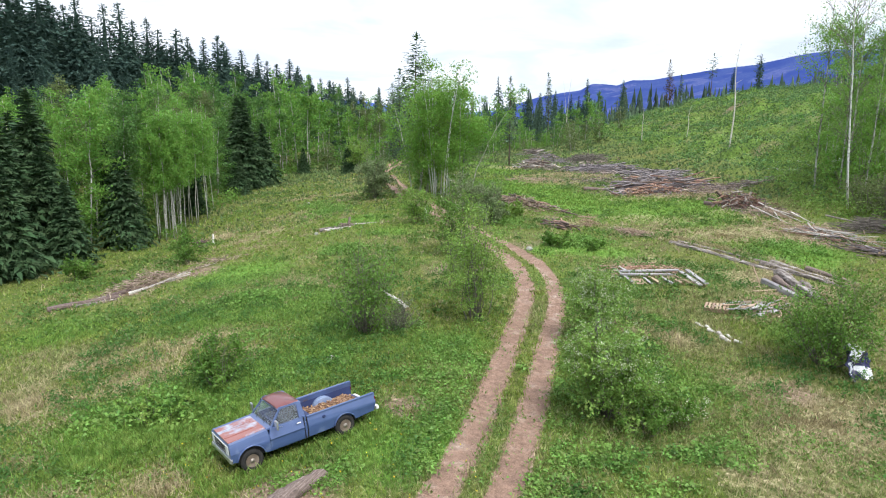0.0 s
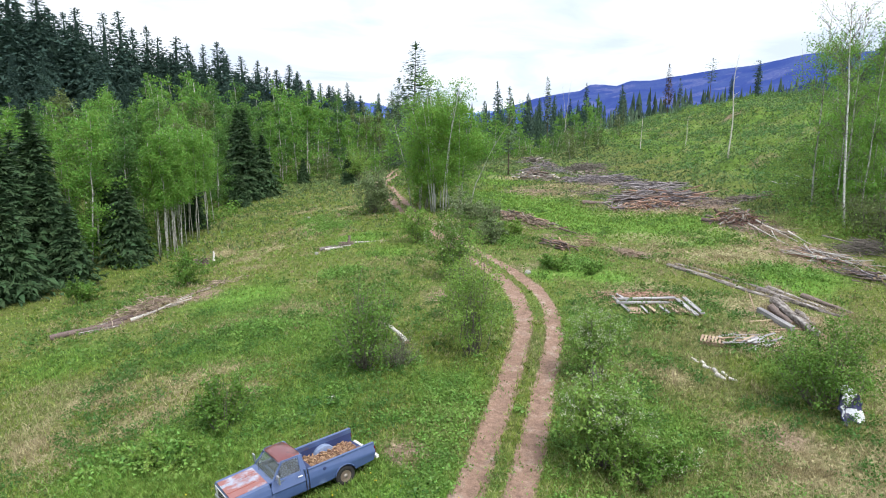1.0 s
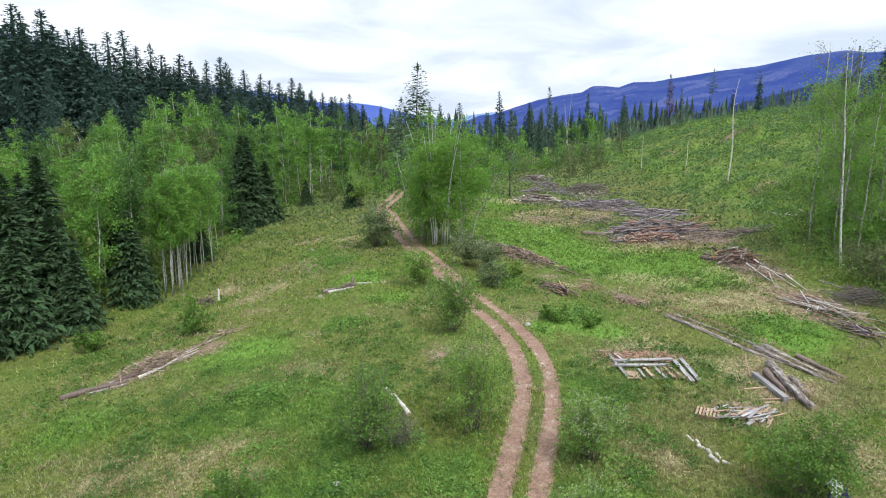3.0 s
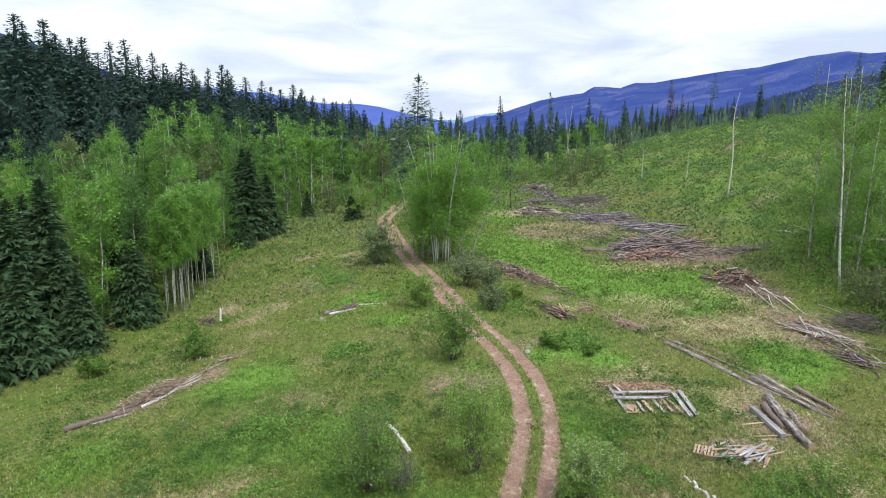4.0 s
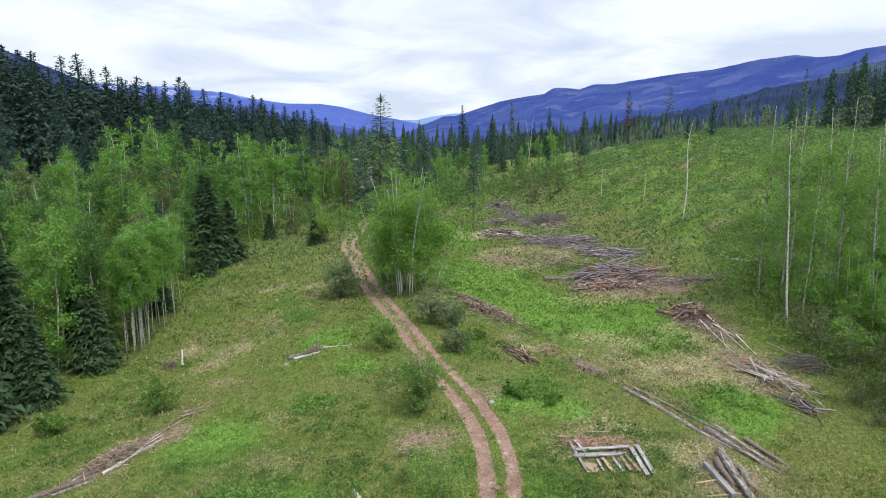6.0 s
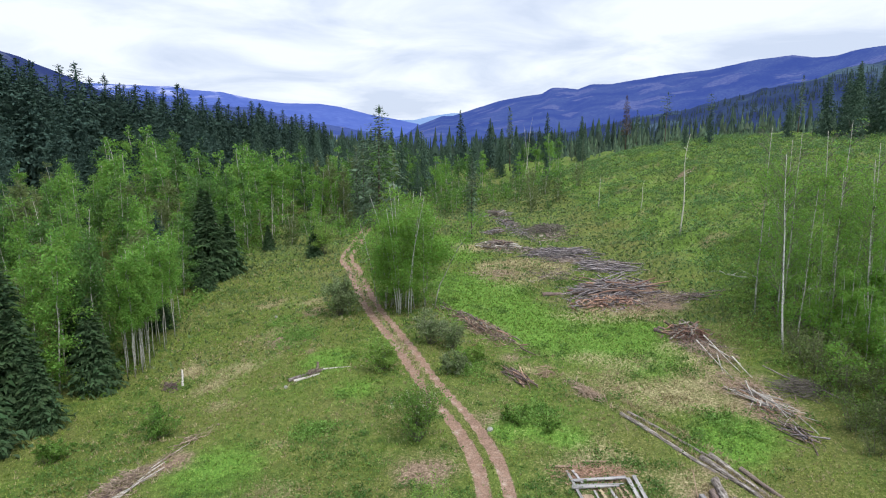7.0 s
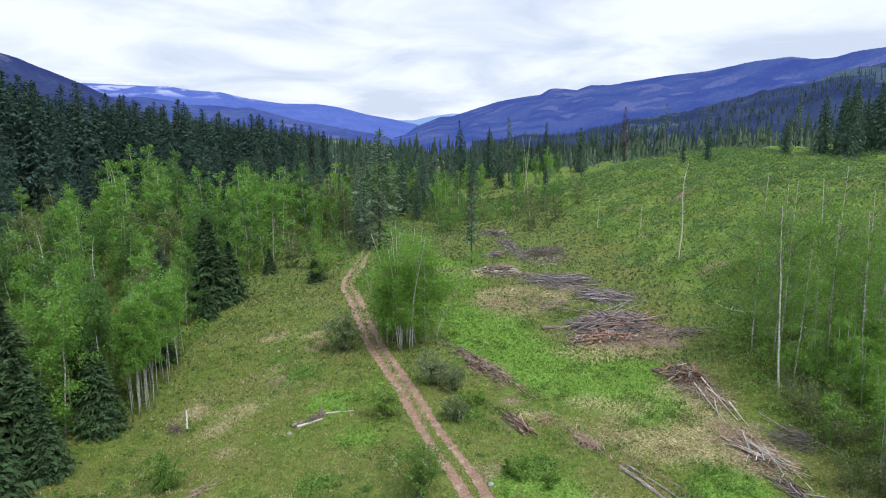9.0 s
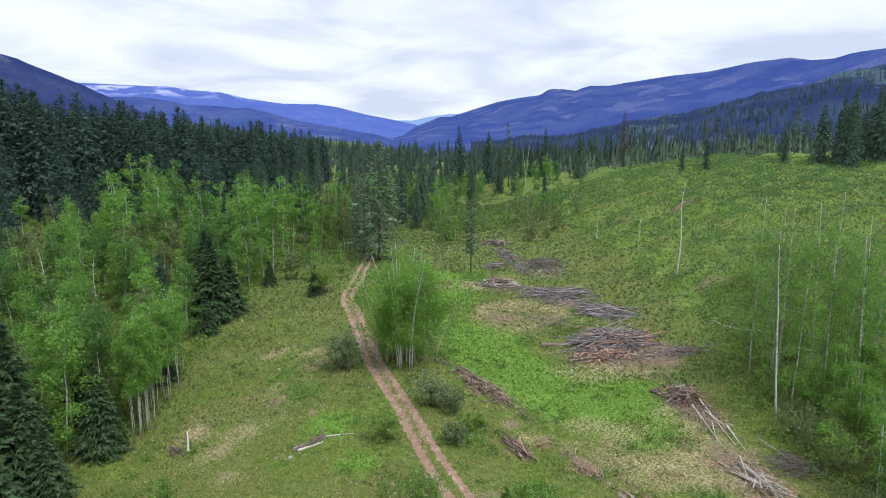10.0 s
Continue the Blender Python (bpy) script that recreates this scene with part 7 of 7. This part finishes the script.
# grey logs on the left slope, with brush
for p, q, r, m in [((-26.0, 39.7), (-22.6, 42.6), 0.22, M_LOGBROWN), ((-23.4, 42.2), (-20.9, 44.9), 0.18, M_LOGBROWN), ((-24.4, 40.2), (-22.6, 41.9), 0.12, M_LOG), ((-23.9, 41.9), (-22.4, 43.8), 0.12, M_LOG)]:
    single("log", p, q, r, m, "weathered grey log on the grassy slope", group="logs on the slope")
for p, q, r in [((-22.0, 42.4), (-20.0, 46.0), 0.14), ((-21.3, 43.0), (-19.4, 46.6), 0.09), ((-20.4, 46.5), (-18.6, 50.2), 0.05), ((-20.8, 44.3), (-19.6, 47.6), 0.07)]:
    single("log", p, q, r, M_WHITELOG, "bleached white pole on the grassy slope", group="logs on the slope", thin=r < 0.12)
sticks("brushwood", (-21.8, 44.4), (7.0, 3.4), 52, 340, (0.3, 1.3), M_SLASHBRUSH, "tangle of dry brown brush on the slope", 601, 0.9, 1.2)
sticks("brushwood", (-18.8, 50.0), (8, 1.6), 62, 60, (0.6, 2.0), M_SLASHBRUSH, "thin dry brush trailing up the slope", 604, 0.4, 0.4)
sticks("brushwood", (-25.6, 65.4), (2.6, 1.4), 130, 60, (0.4, 1.6), M_LOGBROWN, "small heap of dark broken branches", 605, 0.5, 0.9)
sticks("brushwood", (-9.8, 62.4), (2.6, 1.0), 30, 40, (0.4, 1.4), M_LOGBROWN, "dark broken branches by the fallen log", 606, 0.5, 0.9)
sticks("brushwood", (31.6, 52.0), (10, 4), -78, 260, (0.5, 2.0), M_DRYBRUSH, "dry tan litter round the poles", 607, 0.2, 0.9)
sticks("brushwood", (32.3, 62.0), (8, 4), -80, 220, (0.5, 1.8), M_DRYBRUSH, "dry tan litter below the roots", 608, 0.35, 0.7)
sticks("brushwood", (15.0, 98.5), (11, 8), -10, 110, (0.6, 2.4), M_DRYBRUSH, "dry straw and sticks strewn on the meadow", 609, 0.12, 0.9)
# upright broken birch stem
single("broken_stem", (-24.3, 65.2), (-26.0, 69.2), 0.13, M_WHITELOG, "broken white birch stem lying on a rotten log", "dead stem", 0.6, (0, 0.5))
single("log", (-26.8, 66.8), (-24.6, 64.6), 0.14, M_LOGBROWN, "brown rotten log by the broken stem")
# fallen logs in the middle of the meadow
single("log", (-12.2, 61.0), (-8.7, 63.2), 0.21, M_LOG, "grey fallen log in the meadow")
single("log", (-11.6, 60.7), (-9.2, 62.0), 0.15, M_WHITELOG, "pale split log in the meadow")
single("log", (-8.9, 63.0), (-4.8, 62.9), 0.11, M_WHITELOG, "thin bleached pole in the meadow", thin=True)
single("stump", (-9.55, 62.95), (-9.65, 63.1), 0.14, M_LOGBROWN, "dark broken stump beside the fallen log", "stump", 0.0, (0, 0.9))

# long logs on the right
single("log", (18.3, 49.6), (22.9, 39.6), 0.20, M_LOG, "long weathered grey log in the clearing", "log", 0.4, group="long logs")
single("log", (22.0, 42.3), (24.2, 36.2), 0.23, M_LOG, "thick weathered grey log in the clearing", "log", 0.45, group="long logs")
single("log", (22.8, 42.6), (24.6, 36.6), 0.19, M_LOG, "thick weathered grey log in the clearing", "log", 0.4, group="long logs")
single("log", (24.0, 40.4), (25.2, 36.9), 0.17, M_LOGBROWN, "short brown log in the clearing", group="long logs")
single("log", (19.0, 49.8), (23.5, 40.6), 0.13, M_LOG, "thin long grey pole in the clearing", group="long logs")
sticks("brushwood", (16.5, 54.2), (7, 1.8), -70, 150, (0.5, 2.0), M_DRYBRUSH, "dry brown brush and bark strips in the clearing", 602, 0.45, 0.4)

# stacked logs and a beam
single("log", (20.6, 37.8), (20.55, 35.0), 0.22, M_LOGBROWN, "dark half-rotten log under the others", group="stacked logs")
single("log", (21.35, 38.9), (20.75, 32.5), 0.29, M_LOG, "thick weathered log lying over others", "log", 0.75, (0.15, 0.15), "stacked logs")
single("log", (21.65, 36.8), (21.85, 34.6), 0.22, M_LOG, "grey log with a dark end", group="stacked logs")


def plank(p, q, w, t, mat, z0, z1, parent=None, name="board", tilt=0.0):
    a, b = Vector((*p, z0)), Vector((*q, z1))
    d = b - a
    bm = bmesh.new()
    bmesh.ops.create_cube(bm, size=1, matrix=Matrix.Diagonal((w, t, d.length, 1)))
    bmesh.ops.bevel(bm, geom=bm.edges[:], offset=0.008, segments=1, affect="EDGES")
    me = bpy.data.meshes.new(name)
    bm.to_mesh(me)
    bm.free()
    me.materials.append(mat)
    ob = new(name, me)
    side = Vector((d.y, -d.x, 0)).normalized()
    zax = d.normalized()
    yax = zax.cross(side)
    m = Matrix((side, yax, zax)).transposed().to_4x4()
    m = Matrix.Translation((a + b) / 2) @ m @ Matrix.Rotation(tilt, 4, "Z")
    if parent:
        ob.parent = parent
        m = parent.matrix_basis.inverted() @ m
    ob.matrix_basis = m
    return ob


tagged(plank((19.65, 37.4), (19.75, 33.8), 0.32, 0.30, M_BOARD, gz(19.65, 37.4) + 0.22, gz(19.75, 33.8) + 0.2, name="beam"), "squared grey timber beam lying on slats", "timber beam")
for p, q in [((18.1, 35.4), (19.9, 35.7)), ((18.1, 34.0), (20.6, 34.15)), ((18.7, 36.4), (20.4, 36.6)), ((18.4, 33.6), (19.1, 33.7))]:
    tagged(plank(p, q, 0.14, 0.07, M_TANBOARD, gz(*p) + 0.05, gz(*q) + 0.05, name="slat"), "pale tan slat in the grass", "slat", "slats under the beam")
tagged(plank((20.2, 39.9), (19.4, 37.3), 0.06, 0.05, M_TANBOARD, gz(20.2, 39.9) + 0.5, gz(19.4, 37.3) + 0.05, name="slat"), "thin tan stick leaning on the logs", "slat")

# lumber pile: boards round a patch of bark
lum = thing("lumber_pile", pose(13.5, 39, gz(13.5, 39)), "scattered pile of grey weathered boards on bark litter", "lumber pile")
for p, q, w, t, m, z in [((11.5, 39.65), (15.3, 39.75), 0.26, 0.10, M_BOARD, 0.26), ((11.2, 38.85), (14.5, 38.95), 0.30, 0.10, M_BOARD, 0.24), ((11.35, 39.3), (15.0, 39.2), 0.12, 0.06, M_BOARD, 0.12), ((15.95, 40.0), (15.75, 36.4), 0.26, 0.09, M_BOARD, 0.22), ((15.45, 39.8), (15.35, 36.3), 0.28, 0.09, M_BOARD, 0.16),
                         ((11.4, 41.1), (11.6, 37.3), 0.20, 0.08, M_BOARD, 0.14), ((11.8, 41.0), (12.1, 39.4), 0.18, 0.06, M_BOARD, 0.2), ((10.7, 41.8), (12.9, 41.6), 0.22, 0.06, M_TANBOARD, 0.12), ((12.9, 42.2), (14.6, 42.0), 0.10, 0.08, M_TANBOARD, 0.2), ((12.0, 38.1), (12.0, 37.0), 0.9, 0.06, M_TANBOARD, 0.1),
                         ((13.1, 38.7), (13.3, 36.9), 0.22, 0.08, M_TANBOARD, 0.12), ((13.8, 38.8), (14.0, 37.0), 0.20, 0.08, M_BOARD, 0.1), ((14.4, 39.0), (14.5, 37.0), 0.22, 0.08, M_TANBOARD, 0.14), ((14.8, 39.0), (15.0, 36.8), 0.20, 0.08, M_TANBOARD, 0.12), ((12.7, 38.6), (12.75, 37.2), 0.16, 0.06, M_BOARD, 0.1)]:
    plank(p, q, w, t, m, gz(*p) + z, gz(*q) + z, lum)
sticks("bark_litter", (13.3, 40.7), (6.2, 2.6), 0, 520, (0.2, 0.9), M_RUSTWOOD, "reddish bark and splinters behind the boards", 603, 0.25)
# pallet and scraps
pal = thing("pallet", pose(14.65, 32.35, gz(14.65, 32.35), 4, 0, -28), "small tan slatted wooden pallet in the grass", "pallet")
for k in range(7):
    bm = box(-0.55, 0.55, -0.02, 0.02, -0.045, 0.045, 0)
    part("slat", box(-0.6 + k * 0.18, -0.6 + k * 0.18 + 0.12, -0.5, 0.5, 0.20, 0.235, 0.004), M_TANBOARD, pal)
    bm.free()
for y in (-0.45, 0, 0.45):
    part("runner", box(-0.62, 0.62, y - 0.04, y + 0.04, 0.02, 0.20, 0.004), M_TANBOARD, pal)
scr = thing("scrap_boards", pose(16.6, 32.1, gz(16.6, 32.1)), "heap of split grey boards and slabs", "scrap boards")
rng = np.random.default_rng(44)
for k in range(34):
    x, y, a, L = 16.7 + rng.normal() * 0.65, 32.1 + rng.normal() * 0.4, rng.normal() * 0.35 + 0.5, rng.uniform(0.9, 2.4)
    p, q = (x - math.cos(a) * L / 2, y - math.sin(a) * L / 2), (x + math.cos(a) * L / 2, y + math.sin(a) * L / 2)
    z = rng.uniform(0.05, 0.38)
    plank(p, q, rng.uniform(0.06, 0.17), rng.uniform(0.025, 0.05), M_BOARD if k % 3 else M_TANBOARD, gz(*p) + z, gz(*q) + z * 0.7, scr, "board", rng.normal() * 0.3)
# white debris
for p, q, r in [((12.6, 30.0), (12.8, 29.5), 0.07), ((12.9, 29.5), (12.95, 29.0), 0.09), ((12.75, 29.0), (13.2, 28.7), 0.10), ((13.1, 28.6), (13.15, 28.1), 0.11), ((13.4, 28.3), (13.5, 27.9), 0.08), ((12.95, 28.0), (13.3, 27.6), 0.12), ((13.4, 27.6), (13.75, 27.5), 0.09)]:
    single("log", p, q, r, M_WHITELOG, "crumbling white birch log in the grass")

# slash piles
heap_of("log_pile", (29.6, 85.8), (10.5, 8.5), -8, 260, (3.0, 7.5), (0.06, 0.15), [M_MAUVE, M_MAUVE, M_MAUVE, M_LOG, M_LOGBROWN, M_RUSTWOOD], "big heap of grey-mauve poles and slash", "log pile", 701, 1.5, 0.6)
heap_of("log_pile", (27.0, 80.6), (10, 5.4), -4, 210, (0.4, 1.8), (0.06, 0.14), [M_RUSTWOOD, M_RUSTWOOD, M_MAUVE], "heap of red-brown bark slabs and short logs", "log pile", 702, 0.9, 0.9)
heap_of("log_pile", (32.4, 99.5), (9, 6.5), -30, 110, (2.0, 6.0), (0.06, 0.14), [M_MAUVE, M_MAUVE, M_LOG, M_MAUVE], "low spread of grey slash poles between the heaps", "log pile", 721, 0.6, 0.5)
sticks("brushwood", (32.6, 98.0), (15, 7), -58, 170, (0.6, 2.8), M_MAUVE, "grey twigs strewn between the heaps", 722, 0.5, 0.8)
sticks("brushwood", (24.0, 138.0), (34, 5.5), -86, 200, (0.8, 3.0), M_MAUVE, "grey twigs strewn along the far windrow", 723, 0.5, 0.8)
heap_of("log_pile", (23.6, 143.0), (16, 4.0), -84, 60, (1.5, 4.5), (0.05, 0.12), [M_MAUVE, M_LOG, M_LOGBROWN], "far low windrow of grey poles", "log pile", 724, 0.7, 0.3)
sticks("brushwood", (29.5, 86.0), (13, 9.5), -8, 220, (0.8, 3.2), M_MAUVE, "grey twigs through the slash heap", 718, 1.6, 0.6)
sticks("brushwood", (27.5, 109.0), (15, 8), -25, 160, (0.8, 3.0), M_MAUVE, "grey twigs through the far slash heap", 719, 1.2, 0.6)
M_SLASH = surf("broken_slash_sticks", [(0.10, 0.08, 0.07), (0.22, 0.175, 0.155), (0.42, 0.36, 0.31)], scale=1.5, fine=20, rough=0.9, bump=0.2, rnd="island", spread=0.6)
for i, (x, y, w, d, turn, n) in enumerate([(29, 81.5, 17, 9, -5, 420), (36, 80, 10, 5, -8, 170), (27.5, 106, 13, 7, -20, 260), (20, 116, 11, 8, -12, 200), (24, 97, 12, 9, 20, 160), (32.2, 63.5, 8, 5, -80, 220), (30, 128, 12, 12, 0, 260)]):
    sticks("brushwood", (x, y), (w, d), turn, n, (0.4, 2.2), M_SLASH, "broken sticks and bark strewn round the slash", 740 + i, 0.15, 1.0)
single("log", (19.3, 86.0), (23.3, 86.9), 0.32, M_LOGBROWN, "thick dark log in front of the slash heap")
single("log", (22.4, 84.6), (34.0, 91.0), 0.11, M_MAUVE, "long grey pole leaning over the slash heap", "log", 1.0, (0.5, 1.7), "", True)
single("log", (23.8, 83.4), (34.8, 89.4), 0.10, M_MAUVE, "long grey pole leaning over the slash heap", "log", 1.0, (0.7, 1.4), "", True)
heap_of("log_pile", (38.0, 79.0), (8, 2.6), -20, 26, (1.2, 4.0), (0.03, 0.07), [M_MAUVE, M_LOGBROWN], "low trail of grey-brown slash poles", "log pile", 703, 0.5, 0.4)
heap_of("log_pile", (27.8, 110.5), (12, 7.5), -20, 150, (2.5, 6.5), (0.06, 0.15), [M_MAUVE, M_MAUVE, M_LOG, M_MAUVE], "long heap of grey slash poles", "log pile", 704, 0.8, 0.35)
heap_of("log_pile", (17.6, 118.5), (8, 4.5), -12, 70, (1.0, 4.0), (0.08, 0.2), [M_LOG, M_WHITELOG, M_LOGBROWN], "heap of pale broken logs and slash", "log pile", 705, 1.6, 0.6)
heap_of("log_pile", (22.8, 157.0), (7, 5), 0, 50, (1.5, 4.5), (0.06, 0.16), [M_MAUVE, M_LOG, M_LOGBROWN], "far dark heap of slash poles", "log pile", 706, 1.7, 0.6)
heap_of("log_pile", (19.0, 133.5), (4.6, 4.0), -20, 40, (1.0, 3), (0.06, 0.14), [M_MAUVE, M_LOGBROWN], "far grey heap of brushy poles", "log pile", 707, 1.3, 0.6)
sticks("brushwood", (30.0, 133.0), (10, 9), -20, 300, (1.0, 3.0), M_TWIG, "grey bare brush below the hill", 708, 1.5, 0.9)
# root wad and bleached poles
heap_of("root_wad", (31.8, 67.2), (6.0, 5.0), -40, 80, (0.4, 1.9), (0.05, 0.17), [M_RUSTWOOD, M_LOGBROWN, M_LOG], "tangled brown roots and stumps", "root wad", 709, 1.4, 1.2, 0.6)
sticks("brushwood", (32.0, 66.5), (6.5, 5), -30, 150, (0.4, 1.4), M_RUSTWOOD, "brown tangle of roots and twigs", 710, 1.6, 1.2)
single("log", (29.0, 69.4), (30.2, 68.9), 0.3, M_LOGBROWN, "dark chunk of a log beside the roots")
for p, q, r in [((33.2, 65.6), (32.6, 56.1), 0.075), ((31.9, 64.6), (31.3, 55.3), 0.07), ((31.0, 69.0), (32.3, 65.5), 0.08), ((33.3, 59.5), (33.0, 54.8), 0.07), ((32.6, 63.0), (33.6, 58.0), 0.06), ((32.2, 60.5), (31.0, 56.5), 0.06)]:
    single("log", p, q, r, M_WHITELOG, "bleached pole sliding from the root heap", "log", 1.0, (0.4, 0.1), "bleached poles", True)
heap_of("log_pile", (31.2, 50.0), (9.0, 2.6), -76, 58, (1.6, 4.6), (0.025, 0.07), [M_WHITELOG, M_WHITELOG, M_RUSTWOOD, M_MAUVE, M_LOG, M_WHITELOG], "bundle of bleached and grey poles in the dry grass", "log pile", 711, 0.6, 0.45)
heap_of("log_pile", (30.9, 44.6), (4.0, 2.2), -75, 26, (1.5, 3.5), (0.04, 0.09), [M_LOGBROWN, M_MAUVE], "thin brown slash at the end of the poles", "log pile", 712, 0.4, 0.3)
sticks("brushwood", (35.6, 51.5), (5, 4), -50, 200, (0.8, 2.8), M_TWIG, "bare grey brush under the birches", 713, 1.0, 0.8)
for p, q, r in [((34.8, 56.5), (36.5, 51.0), 0.07), ((36.3, 52.0), (38.2, 47.5), 0.07)]:
    single("log", p, q, r, M_LOG, "thin grey pole at the thicket's edge", "log", 1.0, (0.4, 0.1))
# windrow of brown slash beside the meadow strip
heap_of("log_pile", (8.9, 72.6), (20, 3.0), -65, 74, (1.2, 3.8), (0.04, 0.11), [M_LOGBROWN, M_LOGBROWN, M_RUSTWOOD, M_LOG], "long windrow of brown slash beside the green strip", "log pile", 714, 0.9, 0.2)
sticks("brushwood", (9.2, 72.0), (19, 3.6), -65, 420, (0.4, 1.6), M_SLASHBRUSH, "dry brown brush along the windrow", 715, 0.9, 0.6)
heap_of("log_pile", (11.0, 57.6), (4.6, 1.5), -68, 40, (1.6, 4.0), (0.05, 0.11), [M_LOGBROWN, M_RUSTWOOD], "small bundle of brown slash poles", "log pile", 716, 0.5, 0.14)
sticks("brushwood", (13.7, 58.6), (1.6, 1.2), 60, 40, (0.8, 2.4), M_TANBOARD, "few upright dry orange stalks", 717, 1.2, 1.2)


# ---------------------------------------------------------------- rocks and the tarp
def rock(at, size, seed, label, mat):
    rng = np.random.default_rng(seed)
    bm = bmesh.new()
    bmesh.ops.create_icosphere(bm, subdivisions=3, radius=1)
    for v in bm.verts:
        k = noise.noise(v.co * 1.1 + Vector((seed, 0, 0))) * 0.25 + noise.noise(v.co * 3.5) * 0.12
        v.co *= 1 + k
        v.co = Vector((v.co.x * size[0], v.co.y * size[1], v.co.z * size[2]))
    me = bpy.data.meshes.new("rock")
    bm.to_mesh(me)
    bm.free()
    me.materials.append(mat)
    ob = new("rock", me)
    ob.matrix_basis = pose(at[0], at[1], gz(*at) + size[2] * 0.45, 0, 0, float(rng.uniform(0, 360)))
    return tagged(ob, label, "rock")


M_ROCK = surf("pale_lichened_rock", [(0.22, 0.22, 0.19), (0.38, 0.38, 0.33)], scale=4, fine=30, rough=0.9, bump=0.6)
rock((-4.9, 26.2), (0.21, 0.17, 0.14), 3, "pale rock lying in the green weeds", M_ROCK)
rock((-12.2, 59.6), (0.25, 0.2, 0.18), 5, "small pale rock in the meadow", M_ROCK)
rock((6.7, 47.8), (0.25, 0.22, 0.2), 6, "small pale rock in the low shrubs", M_ROCK)
rock((-17.9, 83.2), (0.22, 0.18, 0.2), 7, "small pale stone at the meadow's edge", M_ROCK)

# crumpled tarp leaning on the shrub
M_TARP = surf("white_tarp", [(0.62, 0.64, 0.68), (0.78, 0.79, 0.82)], scale=3, fine=30, rough=0.45, bump=0.2)
M_TARPBLUE = surf("dark_blue_tarp", [(0.02, 0.022, 0.06), (0.05, 0.05, 0.13)], scale=3, fine=30, rough=0.4, bump=0.2)
bm = bmesh.new()
bmesh.ops.create_grid(bm, x_segments=26, y_segments=26, size=0.75)
for v in bm.verts:
    x, y = v.co.x / 0.75, v.co.y / 0.75
    k = 0.22 * noise.noise(Vector((x * 1.6, y * 1.6, 3.1))) + 0.08 * noise.noise(Vector((x * 5, y * 5, 1.0)))
    v.co = Vector((x * 0.62 * (1.05 - 0.35 * max(0, y)) + k * 0.3, y * 0.80 - 0.2 * x * x, k * 1.3 + 0.18 * x * x))
for f in bm.faces:
    c = f.calc_center_median()
    a = math.atan2(c.y + 0.1, c.x + 0.05)
    f.material_index = 1 if (math.sin(a * 3 + 0.7) > 0.05 or c.x < -0.45) else 0
    f.smooth = True
bmesh.ops.solidify(bm, geom=bm.faces[:], thickness=0.012)
tarp = bpy.data.meshes.new("tarp")
bm.to_mesh(tarp)
bm.free()
tarp.materials.append(M_TARP)
tarp.materials.append(M_TARPBLUE)
ob = new("tarp", tarp)
ob.matrix_basis = pose(16.45, 23.75, gz(16.45, 23.75) + 0.58, 62, 8, 20)
tagged(ob, "crumpled blue and white tarp propped against the shrub", "tarp")
